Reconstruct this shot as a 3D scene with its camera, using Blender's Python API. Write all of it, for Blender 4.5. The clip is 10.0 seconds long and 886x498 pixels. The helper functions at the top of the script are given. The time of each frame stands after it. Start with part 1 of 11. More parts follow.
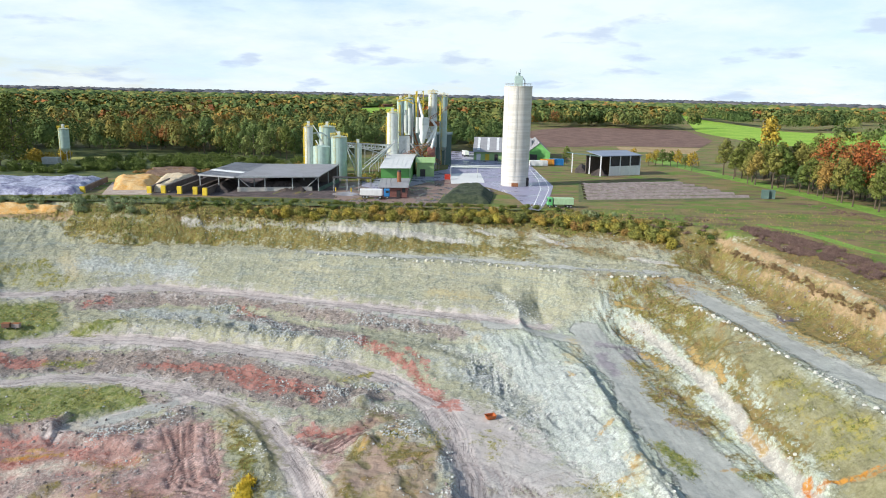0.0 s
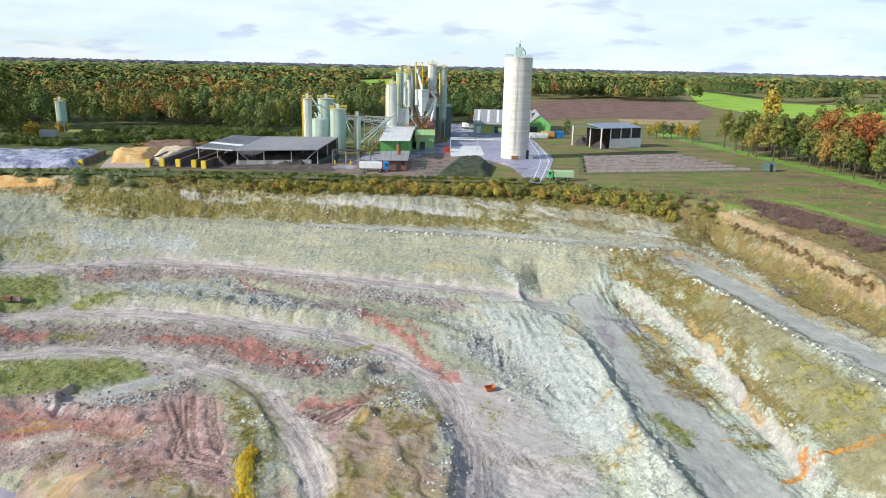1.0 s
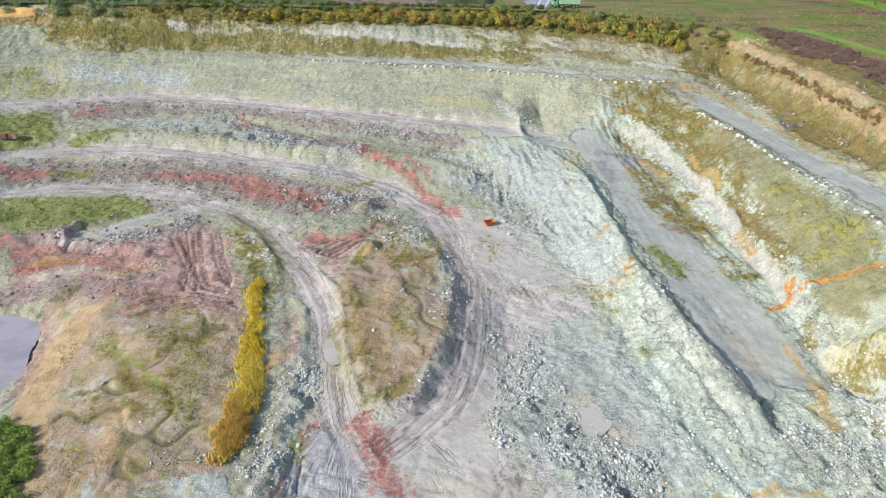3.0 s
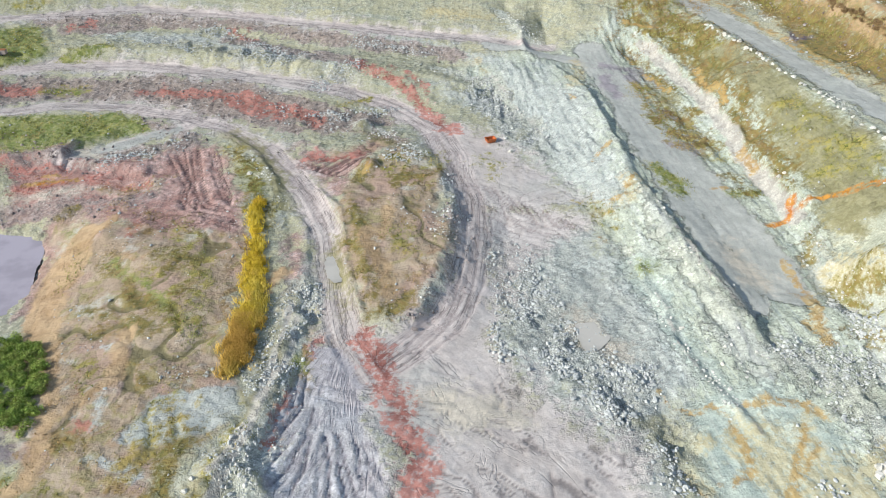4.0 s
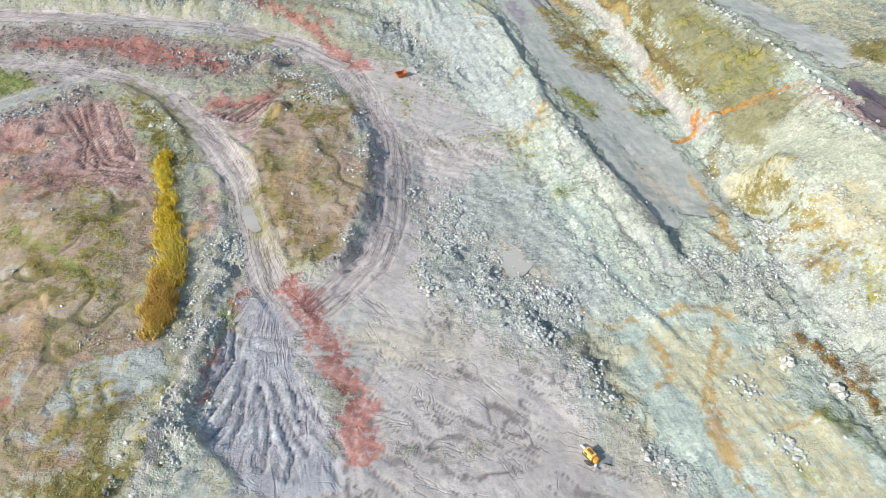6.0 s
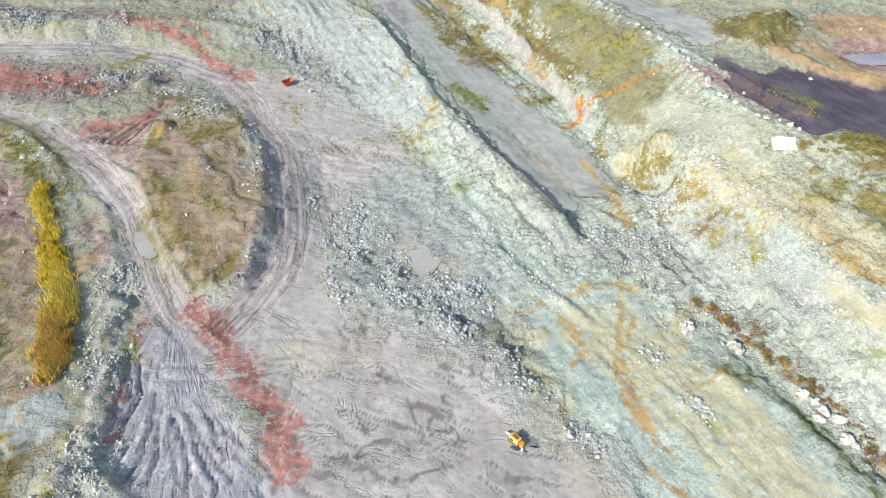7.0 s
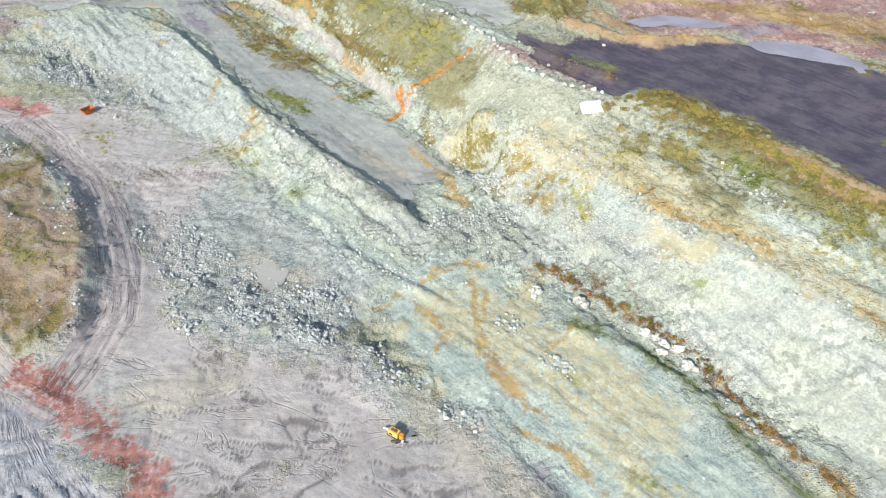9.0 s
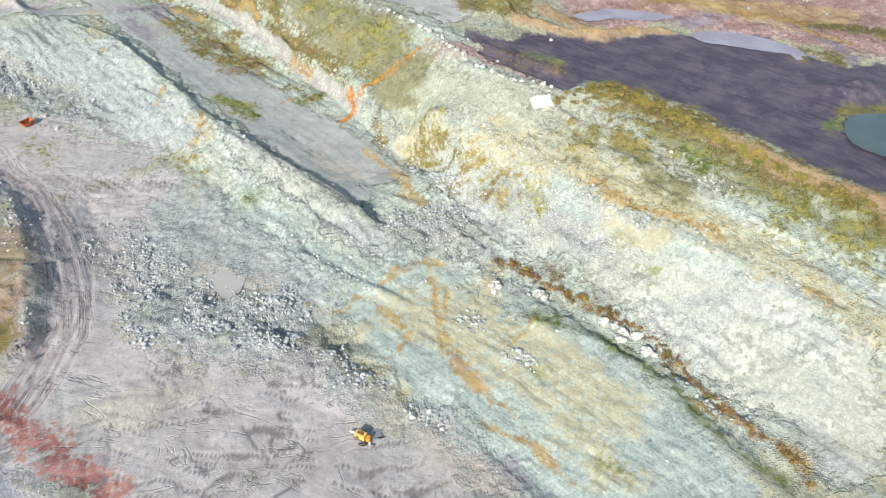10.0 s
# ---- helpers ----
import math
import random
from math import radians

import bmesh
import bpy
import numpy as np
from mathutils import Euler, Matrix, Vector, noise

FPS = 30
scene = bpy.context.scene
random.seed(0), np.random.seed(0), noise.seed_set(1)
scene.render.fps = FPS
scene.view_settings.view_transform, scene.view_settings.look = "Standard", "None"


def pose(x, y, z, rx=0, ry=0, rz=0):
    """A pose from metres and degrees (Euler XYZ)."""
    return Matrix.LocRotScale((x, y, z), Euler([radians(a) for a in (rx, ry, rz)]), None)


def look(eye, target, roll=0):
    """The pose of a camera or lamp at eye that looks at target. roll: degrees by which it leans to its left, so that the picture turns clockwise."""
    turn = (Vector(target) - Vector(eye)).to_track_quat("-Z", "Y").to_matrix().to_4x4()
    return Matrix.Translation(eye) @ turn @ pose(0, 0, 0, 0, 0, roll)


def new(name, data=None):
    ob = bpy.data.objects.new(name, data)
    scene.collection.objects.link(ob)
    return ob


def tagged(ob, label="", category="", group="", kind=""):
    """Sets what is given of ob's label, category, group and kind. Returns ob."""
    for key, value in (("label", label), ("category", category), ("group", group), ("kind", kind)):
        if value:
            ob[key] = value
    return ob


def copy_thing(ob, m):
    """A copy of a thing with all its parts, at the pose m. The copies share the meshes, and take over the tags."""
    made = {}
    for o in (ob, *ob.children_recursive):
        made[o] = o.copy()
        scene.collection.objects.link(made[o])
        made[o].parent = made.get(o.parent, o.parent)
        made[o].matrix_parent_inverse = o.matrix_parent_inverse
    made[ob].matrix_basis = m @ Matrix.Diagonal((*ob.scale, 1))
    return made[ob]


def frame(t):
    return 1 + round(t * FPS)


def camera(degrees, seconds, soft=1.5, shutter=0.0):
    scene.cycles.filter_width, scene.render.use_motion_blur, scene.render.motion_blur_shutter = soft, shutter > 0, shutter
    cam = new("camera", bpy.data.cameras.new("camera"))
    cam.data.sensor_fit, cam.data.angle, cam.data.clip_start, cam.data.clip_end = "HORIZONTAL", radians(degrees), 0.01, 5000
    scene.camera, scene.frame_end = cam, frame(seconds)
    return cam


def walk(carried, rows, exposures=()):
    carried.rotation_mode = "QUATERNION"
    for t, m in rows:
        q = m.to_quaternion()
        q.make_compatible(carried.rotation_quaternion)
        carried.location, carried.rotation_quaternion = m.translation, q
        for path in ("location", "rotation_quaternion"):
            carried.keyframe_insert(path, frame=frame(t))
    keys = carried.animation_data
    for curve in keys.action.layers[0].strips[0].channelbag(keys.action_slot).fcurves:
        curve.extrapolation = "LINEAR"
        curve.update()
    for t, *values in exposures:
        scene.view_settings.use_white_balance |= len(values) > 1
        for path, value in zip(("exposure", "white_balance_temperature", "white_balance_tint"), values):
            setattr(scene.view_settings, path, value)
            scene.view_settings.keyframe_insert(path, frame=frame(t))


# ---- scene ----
# ---- camera: hovers over the pit, tilts down, then turns to its right ----
cam = camera(64.43, 10.0, soft=1.0)
PATH = [
    (0.0, pose(0, 0, 35, 77.511, -1.263, 0.280)),
    (0.5, pose(0, 0, 35, 77.191, -1.298, 0.273)),
    (0.7, pose(0, 0, 35, 76.830, -1.270, 0.265)),
    (1.0, pose(0, 0, 35, 75.319, -1.217, 0.251)),
    (1.5, pose(0, 0, 35, 71.991, -1.185, 0.236)),
    (2.0, pose(0, 0, 35, 68.662, -1.163, 0.239)),
    (2.5, pose(0, 0, 35, 65.319, -1.044, 0.187)),
    (2.7, pose(0, 0, 35, 63.985, -1.005, 0.174)),
    (3.8, pose(0, 0, 35, 56.650, -0.778, 0.102)),
    (4.0, pose(0, 0, 35, 55.309, -0.733, 0.088)),
    (4.5, pose(0, 0, 35, 52.049, -0.609, 0.020)),
    (4.7, pose(0, 0, 35, 50.735, -0.590, 0.006)),
    (4.9, pose(0, 0, 35, 50.060, -0.570, -0.012)),
    (5.0, pose(0, 0, 35, 50.043, -0.564, -0.020)),
    (5.2, pose(0, 0, 35, 50.040, -0.565, -0.065)),
    (5.35, pose(0, 0, 35, 50.070, -0.595, -0.560)),
    (5.5, pose(0, 0, 35, 50.120, -0.640, -1.800)),
    (5.8, pose(0, 0, 35, 50.230, -0.740, -5.250)),
    (6.3, pose(0, 0, 35, 50.385, -0.900, -11.075)),
    (6.4, pose(0, 0, 35, 50.400, -0.915, -12.060)),
    (6.5, pose(0, 0, 35, 50.420, -0.931, -13.464)),
    (7.0, pose(0, 0, 35, 50.532, -0.946, -17.525)),
    (7.5, pose(0, 0, 35, 50.549, -1.003, -21.412)),
    (8.0, pose(0, 0, 35, 50.559, -1.071, -25.400)),
    (8.5, pose(0, 0, 35, 50.572, -1.174, -29.362)),
    (9.0, pose(0, 0, 35, 50.547, -1.232, -33.374)),
    (9.5, pose(0, 0, 35, 50.544, -1.323, -37.376)),
    (9.6, pose(0, 0, 35, 50.543, -1.337, -37.680)),
    (10.0, pose(0, 0, 35, 50.543, -1.339, -37.690)),
]
walk(cam, PATH, [(0.0, 0.2), (10.0, 0.2)])

# ---- daylight: low autumn sun from the west, broken cloud ----
SUN = Vector((-0.82, -0.38, 0.46)).normalized()
world = bpy.data.worlds.new("sky")
scene.world = world
world.use_nodes = True
wt = world.node_tree
wt.nodes.clear()


def wnode(kind, **values):
    n = wt.nodes.new(kind)
    for k, v in values.items():
        n.inputs[k].default_value = v
    return n


sky = wt.nodes.new("ShaderNodeTexSky")
sky.sky_type, sky.sun_disc = "NISHITA", False
sky.sun_elevation, sky.sun_rotation = math.asin(SUN.z), math.atan2(SUN.x, SUN.y)
sky.air_density, sky.dust_density, sky.ozone_density = 1.0, 0.1, 2.2
where = wt.nodes.new("ShaderNodeTexCoord")
flat = wt.nodes.new("ShaderNodeVectorMath")
flat.operation = "DIVIDE"
split = wt.nodes.new("ShaderNodeSeparateXYZ")
lift = wt.nodes.new("ShaderNodeMath")
lift.operation, lift.inputs[1].default_value = "ADD", 0.22
floor_at = wt.nodes.new("ShaderNodeMath")
floor_at.operation, floor_at.inputs[1].default_value = "MAXIMUM", 0.03
join = wt.nodes.new("ShaderNodeCombineXYZ")
wt.links.new(where.outputs["Generated"], split.inputs[0])
wt.links.new(split.outputs["Z"], lift.inputs[0])
wt.links.new(lift.outputs[0], floor_at.inputs[0])
for k in range(3):
    wt.links.new(floor_at.outputs[0], join.inputs[k])
wt.links.new(where.outputs["Generated"], flat.inputs[0])
wt.links.new(join.outputs[0], flat.inputs[1])
drift = wt.nodes.new("ShaderNodeMapping")
drift.inputs["Scale"].default_value = (1.0, 1.0, 0.0)
drift.inputs["Location"].default_value = (3.3, 1.7, 0)
wt.links.new(flat.outputs[0], drift.inputs[0])


def wramp(source, stops):
    r = wt.nodes.new("ShaderNodeValToRGB")
    while len(r.color_ramp.elements) < len(stops):
        r.color_ramp.elements.new(0.5)
    for e, (p, c) in zip(r.color_ramp.elements, stops):
        e.position, e.color = p, (c, c, c, 1)
    wt.links.new(source, r.inputs[0])
    return r


veil = wnode("ShaderNodeTexNoise", Scale=1.3, Detail=7.0, Roughness=0.62)
puff = wnode("ShaderNodeTexNoise", Scale=2.3, Detail=9.0, Roughness=0.52)
wt.links.new(drift.outputs[0], veil.inputs["Vector"])
wt.links.new(drift.outputs[0], puff.inputs["Vector"])
veil_mask = wramp(veil.outputs["Fac"], ((0.40, 0.55), (0.58, 1.0)))
low = wramp(split.outputs["Z"], ((0.12, 1.0), (0.5, 0.22)))
veil_share = wt.nodes.new("ShaderNodeMath")
veil_share.operation = "MULTIPLY"
wt.links.new(veil_mask.outputs[0], veil_share.inputs[0])
wt.links.new(low.outputs[0], veil_share.inputs[1])
puff_mask = wramp(puff.outputs["Fac"], ((0.585, 0.0), (0.665, 0.72)))
thin = wt.nodes.new("ShaderNodeMixRGB")
thin.inputs[2].default_value = (5.7, 7.1, 8.4, 1)
wt.links.new(veil_share.outputs[0], thin.inputs[0])
wt.links.new(sky.outputs[0], thin.inputs[1])
glare = wnode("ShaderNodeTexNoise", Scale=0.9, Detail=7.0, Roughness=0.6)
wt.links.new(drift.outputs[0], glare.inputs["Vector"])
glare_mask = wramp(glare.outputs["Fac"], ((0.44, 0.0), (0.60, 0.85)))
white = wt.nodes.new("ShaderNodeMixRGB")
white.inputs[2].default_value = (7.1, 7.9, 8.4, 1)
near_horizon = wramp(split.outputs["Z"], ((0.16, 1.0), (0.32, 0.0)))
glare_share = wt.nodes.new("ShaderNodeMath")
glare_share.operation = "MULTIPLY"
wt.links.new(glare_mask.outputs[0], glare_share.inputs[0])
wt.links.new(near_horizon.outputs[0], glare_share.inputs[1])
wt.links.new(glare_share.outputs[0], white.inputs[0])
wt.links.new(thin.outputs[0], white.inputs[1])
grey = wt.nodes.new("ShaderNodeMixRGB")
grey.inputs[2].default_value = (4.4, 5.3, 6.9, 1)
wt.links.new(puff_mask.outputs[0], grey.inputs[0])
wt.links.new(white.outputs[0], grey.inputs[1])
back = wnode("ShaderNodeBackground", Strength=0.115)
wt.links.new(grey.outputs[0], back.inputs["Color"])
end = wt.nodes.new("ShaderNodeOutputWorld")
wt.links.new(back.outputs[0], end.inputs[0])

sun = bpy.data.lights.new("sun", "SUN")
sun.energy, sun.angle, sun.color = 5.0, radians(0.6), (1.0, 0.95, 0.88)
new("sun", sun).matrix_world = look(SUN * 200, (0, 0, 0))

# ---- materials ----
class Nodes:
    """A short hand for a material's node tree."""

    def __init__(self, name, rough=0.8, metal=0.0, spec=0.3):
        self.mat = bpy.data.materials.new(name)
        self.mat.use_nodes = True
        self.t = self.mat.node_tree
        self.b = self.t.nodes["Principled BSDF"]
        self.b.inputs["Roughness"].default_value = rough
        self.b.inputs["Metallic"].default_value = metal
        self.b.inputs["Specular IOR Level"].default_value = spec
        self.co = self.t.nodes.new("ShaderNodeTexCoord").outputs["Object"]

    def put(self, value, socket):
        if isinstance(value, bpy.types.NodeSocket):
            self.t.links.new(value, socket)
        elif isinstance(value, (tuple, list)) and socket.type == "RGBA":
            socket.default_value = (*value, 1) if len(value) == 3 else value
        else:
            socket.default_value = value

    def maths(self, op, a, b=0.0, c=0.0):
        n = self.t.nodes.new("ShaderNodeMath")
        n.operation = op
        for k, v in enumerate((a, b, c)):
            self.put(v, n.inputs[k])
        return n.outputs[0]

    def scaled(self, sx, sy, sz, source=None, turn=0.0):
        n = self.t.nodes.new("ShaderNodeMapping")
        self.put(source or self.co, n.inputs["Vector"])
        n.vector_type = "TEXTURE"
        n.inputs["Scale"].default_value = (1 / sx, 1 / sy, 1 / sz)
        n.inputs["Rotation"].default_value = (0, 0, turn)
        return n.outputs[0]

    def noise(self, size, detail=4.0, rough=0.55, at=None, warp=0.0):
        n = self.t.nodes.new("ShaderNodeTexNoise")
        self.put(at or self.co, n.inputs["Vector"])
        n.inputs["Scale"].default_value = 1.0 / size
        n.inputs["Detail"].default_value = detail
        n.inputs["Roughness"].default_value = rough
        n.inputs["Distortion"].default_value = warp
        return n.outputs["Fac"]

    def cells(self, size, feature="F1", at=None):
        n = self.t.nodes.new("ShaderNodeTexVoronoi")
        n.feature = feature
        self.put(at or self.co, n.inputs["Vector"])
        n.inputs["Scale"].default_value = 1.0 / size
        return n

    def step(self, value, low, high, out0=0.0, out1=1.0):
        n = self.t.nodes.new("ShaderNodeMapRange")
        n.interpolation_type = "SMOOTHSTEP"
        for k, v in enumerate((value, low, high, out0, out1)):
            self.put(v, n.inputs[k])
        return n.outputs[0]

    def mix(self, fac, a, b):
        n = self.t.nodes.new("ShaderNodeMixRGB")
        for k, v in enumerate((fac, a, b)):
            self.put(v, n.inputs[k])
        return n.outputs[0]

    def times(self, a, b):
        n = self.t.nodes.new("ShaderNodeMixRGB")
        n.blend_type = "MULTIPLY"
        for k, v in enumerate((1.0, a, b)):
            self.put(v, n.inputs[k])
        return n.outputs[0]

    def attr(self, name):
        n = self.t.nodes.new("ShaderNodeAttribute")
        n.attribute_name = name
        return n.outputs["Fac"]

    def random(self):
        return self.t.nodes.new("ShaderNodeObjectInfo").outputs["Random"]

    def island(self):
        return self.t.nodes.new("ShaderNodeNewGeometry").outputs["Random Per Island"]

    def vary(self, colour, value, low=0.8, high=1.2):
        """colour times a factor that follows value (0 to 1)."""
        f = self.step(value, 0.2, 0.8, low, high)
        n = self.t.nodes.new("ShaderNodeCombineXYZ")
        for k in range(3):
            self.put(f, n.inputs[k])
        return self.times(colour, n.outputs[0])

    def done(self, colour, height=None, strength=0.5, distance=0.1, rough=None):
        self.put(colour, self.b.inputs["Base Color"])
        if rough is not None:
            self.put(rough, self.b.inputs["Roughness"])
        if height is not None:
            n = self.t.nodes.new("ShaderNodeBump")
            n.inputs["Strength"].default_value = strength
            n.inputs["Distance"].default_value = distance
            self.put(height, n.inputs["Height"])
            self.t.links.new(n.outputs[0], self.b.inputs["Normal"])
        return self.mat


def plain(name, colour, rough=0.7, metal=0.0, grain=0.6, amount=0.12, bump=0.0, dirt=(0.2, 0.17, 0.13), soil=0.15):
    """A painted, cast or sawn surface: its colour, worn and dirtied at two scales."""
    m = Nodes(name, rough, metal)
    c = m.vary(colour, m.noise(grain, 5.0), 1 - amount, 1 + amount)
    c = m.vary(c, m.random(), 0.93, 1.07)
    c = m.mix(m.step(m.noise(grain * 5, 6.0, 0.65), 0.5, 0.75, 0.0, soil), c, dirt)
    r = m.step(m.noise(grain * 2), 0.3, 0.7, max(rough - 0.1, 0.05), min(rough + 0.12, 1.0))
    return m.done(c, m.noise(grain * 0.2, 4.0) if bump else None, bump, 0.03, r)


DARK_TURN = 0.14   # the way the dark clay was scraped


def ground_material():
    m = Nodes("quarry_ground", 0.9, 0.0, 0.2)
    big, mid, fine = m.noise(24, 4.0), m.noise(3.6, 6.0, 0.62), m.noise(0.75, 5.0, 0.68)
    grit = m.noise(0.20, 3.0, 0.75)
    stone = m.cells(0.50)
    pebble = m.cells(0.22)
    edge = m.maths("ADD", m.maths("MULTIPLY_ADD", mid, 11.0, -5.5), m.maths("MULTIPLY_ADD", fine, 7.0, -3.5))

    def cover(name, soft=0.4, ragged=1.0, shift=0.0):
        v = m.maths("ADD", m.attr(name), m.maths("MULTIPLY_ADD", edge, ragged, shift))
        return m.step(v, -soft, soft)

    def lay(c, fac, top, amount=1.0):
        return m.mix(m.maths("MULTIPLY", fac, amount) if amount < 1 else fac, c, top)

    def tone(a, b, by=None, low=0.40, high=0.60):
        return m.mix(m.step(by or mid, low, high), a, b)

    tint = m.t.nodes.new("ShaderNodeSeparateXYZ")
    m.put(stone.outputs["Color"], tint.inputs[0])
    tint_small = m.t.nodes.new("ShaderNodeSeparateXYZ")
    m.put(pebble.outputs["Color"], tint_small.inputs[0])
    # marl: grey green, bluish and warmer beds
    c = tone((0.335, 0.345, 0.245), (0.43, 0.42, 0.29), big, 0.36, 0.64)
    c = m.mix(m.step(mid, 0.44, 0.62, 0, 0.8), c, (0.305, 0.33, 0.265))
    c = m.mix(m.step(fine, 0.50, 0.68, 0, 0.75), c, (0.47, 0.48, 0.375))
    bed = m.noise(1.0, 4.0, 0.6, m.scaled(0.07, 0.07, 1.3))
    c = m.mix(m.step(bed, 0.52, 0.66, 0, 0.5), c, (0.50, 0.49, 0.38))
    c = m.mix(m.step(bed, 0.34, 0.48, 0.5, 0), c, (0.28, 0.325, 0.31))
    strata = m.step(m.attr("strata"), -3.0, 3.0)
    c = m.mix(m.maths("MULTIPLY", strata, 0.65), c, tone((0.435, 0.515, 0.455), (0.53, 0.60, 0.51)))
    crop = m.noise(1.0, 5.0, 0.65, m.scaled(1.1, 0.13, 0.4, None, 0.17))
    c = m.mix(m.maths("MULTIPLY", strata, m.step(crop, 0.50, 0.62, 0, 0.75)), c, (0.555, 0.61, 0.565))
    c = m.mix(m.maths("MULTIPLY", strata, m.step(crop, 0.34, 0.46, 0.6, 0)), c, (0.30, 0.36, 0.36))
    c = lay(c, cover("blue", 2.4, 1.3), tone((0.40, 0.445, 0.445), (0.56, 0.60, 0.59), fine), 0.7)
    # mauve clay, dark gravel below the lanes
    c = lay(c, cover("mauve", 1.3, 0.8), tone((0.345, 0.205, 0.185), (0.465, 0.325, 0.30)), 0.95)
    c = lay(c, cover("scree", 0.6, 0.8), tone((0.23, 0.18, 0.165), (0.40, 0.335, 0.31), fine), 0.85)
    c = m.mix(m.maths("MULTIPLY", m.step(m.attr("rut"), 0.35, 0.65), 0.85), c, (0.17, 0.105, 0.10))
    # compacted tracks and lanes
    on_road = m.step(m.attr("on_road"), -0.6, 0.6)
    tr = m.maths("MAXIMUM", m.maths("MULTIPLY", cover("track", 0.8, 0.4), on_road), cover("track", 2.6, 1.3))
    vein = m.maths("ABSOLUTE", m.maths("SUBTRACT", m.noise(5.0, 4.0, 0.55, m.scaled(1, 0.55, 1, None, 0.9), 1.0), 0.5))
    vein = m.step(vein, 0.0, 0.022, 1.0, 0.0)
    vein = m.maths("MULTIPLY", vein, m.step(m.noise(4.0, 2.0), 0.42, 0.56))
    rut = m.attr("rut")
    place = m.t.nodes.new("ShaderNodeSeparateXYZ")
    m.put(m.co, place.inputs[0])

    def streaks(name, size, along):
        """Noise drawn out along the lines on which an attribute stays level."""
        n = m.t.nodes.new("ShaderNodeCombineXYZ")
        m.put(m.maths("MULTIPLY", m.attr(name), 1.0 / size), n.inputs[0])
        m.put(m.maths("MULTIPLY", place.outputs[0], along), n.inputs[1])
        m.put(m.maths("MULTIPLY", place.outputs[1], along), n.inputs[2])
        return m.noise(1.0, 4.0, 0.58, n.outputs[0], 0.25)

    def furrow(value, wide, gate):
        """Thin lines where a streak noise crosses its middle, broken up by a second noise."""
        v = m.step(m.maths("ABSOLUTE", m.maths("SUBTRACT", value, 0.5)), 0.0, wide, 1.0, 0.0)
        return m.maths("MULTIPLY", v, gate)

    gate = m.step(m.noise(6.0, 3.0, 0.6), 0.42, 0.56)
    fan = cover("fan", 0.5, 0.25)
    drive, swirl, wash = streaks("offset", 0.6, 0.06), streaks("sweep", 2.6, 0.085), streaks("spoke", 2.3, 0.07)
    flow = m.maths("ADD", m.maths("MULTIPLY", drive, on_road), m.maths("MULTIPLY", swirl, m.maths("SUBTRACT", 1.0, on_road)))
    flow = m.maths("ADD", m.maths("MULTIPLY", wash, fan), m.maths("MULTIPLY", flow, m.maths("SUBTRACT", 1.0, fan)))
    # cut darkens furrow lines; along mud lobe fronts it is painted shade
    cut = m.maths("MAXIMUM", furrow(drive, 0.030, m.maths("MULTIPLY", on_road, gate)), m.attr("crack_shade"))
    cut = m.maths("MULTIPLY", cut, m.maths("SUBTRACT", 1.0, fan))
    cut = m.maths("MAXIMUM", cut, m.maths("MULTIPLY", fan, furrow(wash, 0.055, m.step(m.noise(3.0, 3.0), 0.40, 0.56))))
    worn = tone((0.475, 0.435, 0.42), (0.585, 0.548, 0.53), mid, 0.38, 0.62)
    worn = m.mix(m.step(big, 0.44, 0.60, 0, 0.7), worn, (0.465, 0.475, 0.455))
    worn = m.mix(m.step(fine, 0.34, 0.46, 0.35, 0.0), worn, (0.36, 0.32, 0.31))
    worn = m.mix(m.maths("MULTIPLY", on_road, 0.6), worn, tone((0.53, 0.455, 0.445), (0.63, 0.56, 0.54)))
    worn = m.mix(m.step(flow, 0.52, 0.68, 0, 0.4), worn, (0.64, 0.60, 0.58))
    worn = m.mix(m.step(flow, 0.34, 0.47, 0.4, 0), worn, (0.39, 0.355, 0.355))
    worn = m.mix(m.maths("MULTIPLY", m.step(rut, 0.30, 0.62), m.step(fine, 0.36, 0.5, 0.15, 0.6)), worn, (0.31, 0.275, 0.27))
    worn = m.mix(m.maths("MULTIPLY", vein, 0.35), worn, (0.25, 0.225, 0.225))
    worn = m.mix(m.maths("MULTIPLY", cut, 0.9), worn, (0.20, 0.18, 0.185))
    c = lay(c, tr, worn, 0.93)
    silt = tone((0.395, 0.40, 0.43), (0.495, 0.505, 0.535), mid, 0.38, 0.62)
    silt = m.mix(m.step(wash, 0.34, 0.47, 0.6, 0), silt, (0.34, 0.34, 0.37))
    silt = m.mix(m.step(big, 0.48, 0.58, 0, 0.5), silt, (0.50, 0.46, 0.475))
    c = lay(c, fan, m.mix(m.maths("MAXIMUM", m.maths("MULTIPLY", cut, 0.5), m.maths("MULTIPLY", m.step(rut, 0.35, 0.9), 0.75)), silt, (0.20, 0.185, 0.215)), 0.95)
    ln = cover("lane", 0.5, 0.5)
    lane = tone((0.385, 0.405, 0.385), (0.455, 0.475, 0.45))
    lane = m.mix(m.step(drive, 0.52, 0.66, 0, 0.14), lane, (0.55, 0.555, 0.54))
    lane = m.mix(m.step(drive, 0.34, 0.47, 0.12, 0), lane, (0.36, 0.365, 0.36))
    lane = m.mix(m.maths("MULTIPLY", m.step(rut, 0.15, 0.8), 0.12), lane, (0.27, 0.27, 0.265))
    c = lay(c, ln, lane, 0.92)
    c = lay(c, cover("mud", 2.0, 1.0), tone((0.47, 0.44, 0.37), (0.55, 0.51, 0.43)), 0.9)
    # pale limestone
    wh = cover("white", 0.8, 0.8)
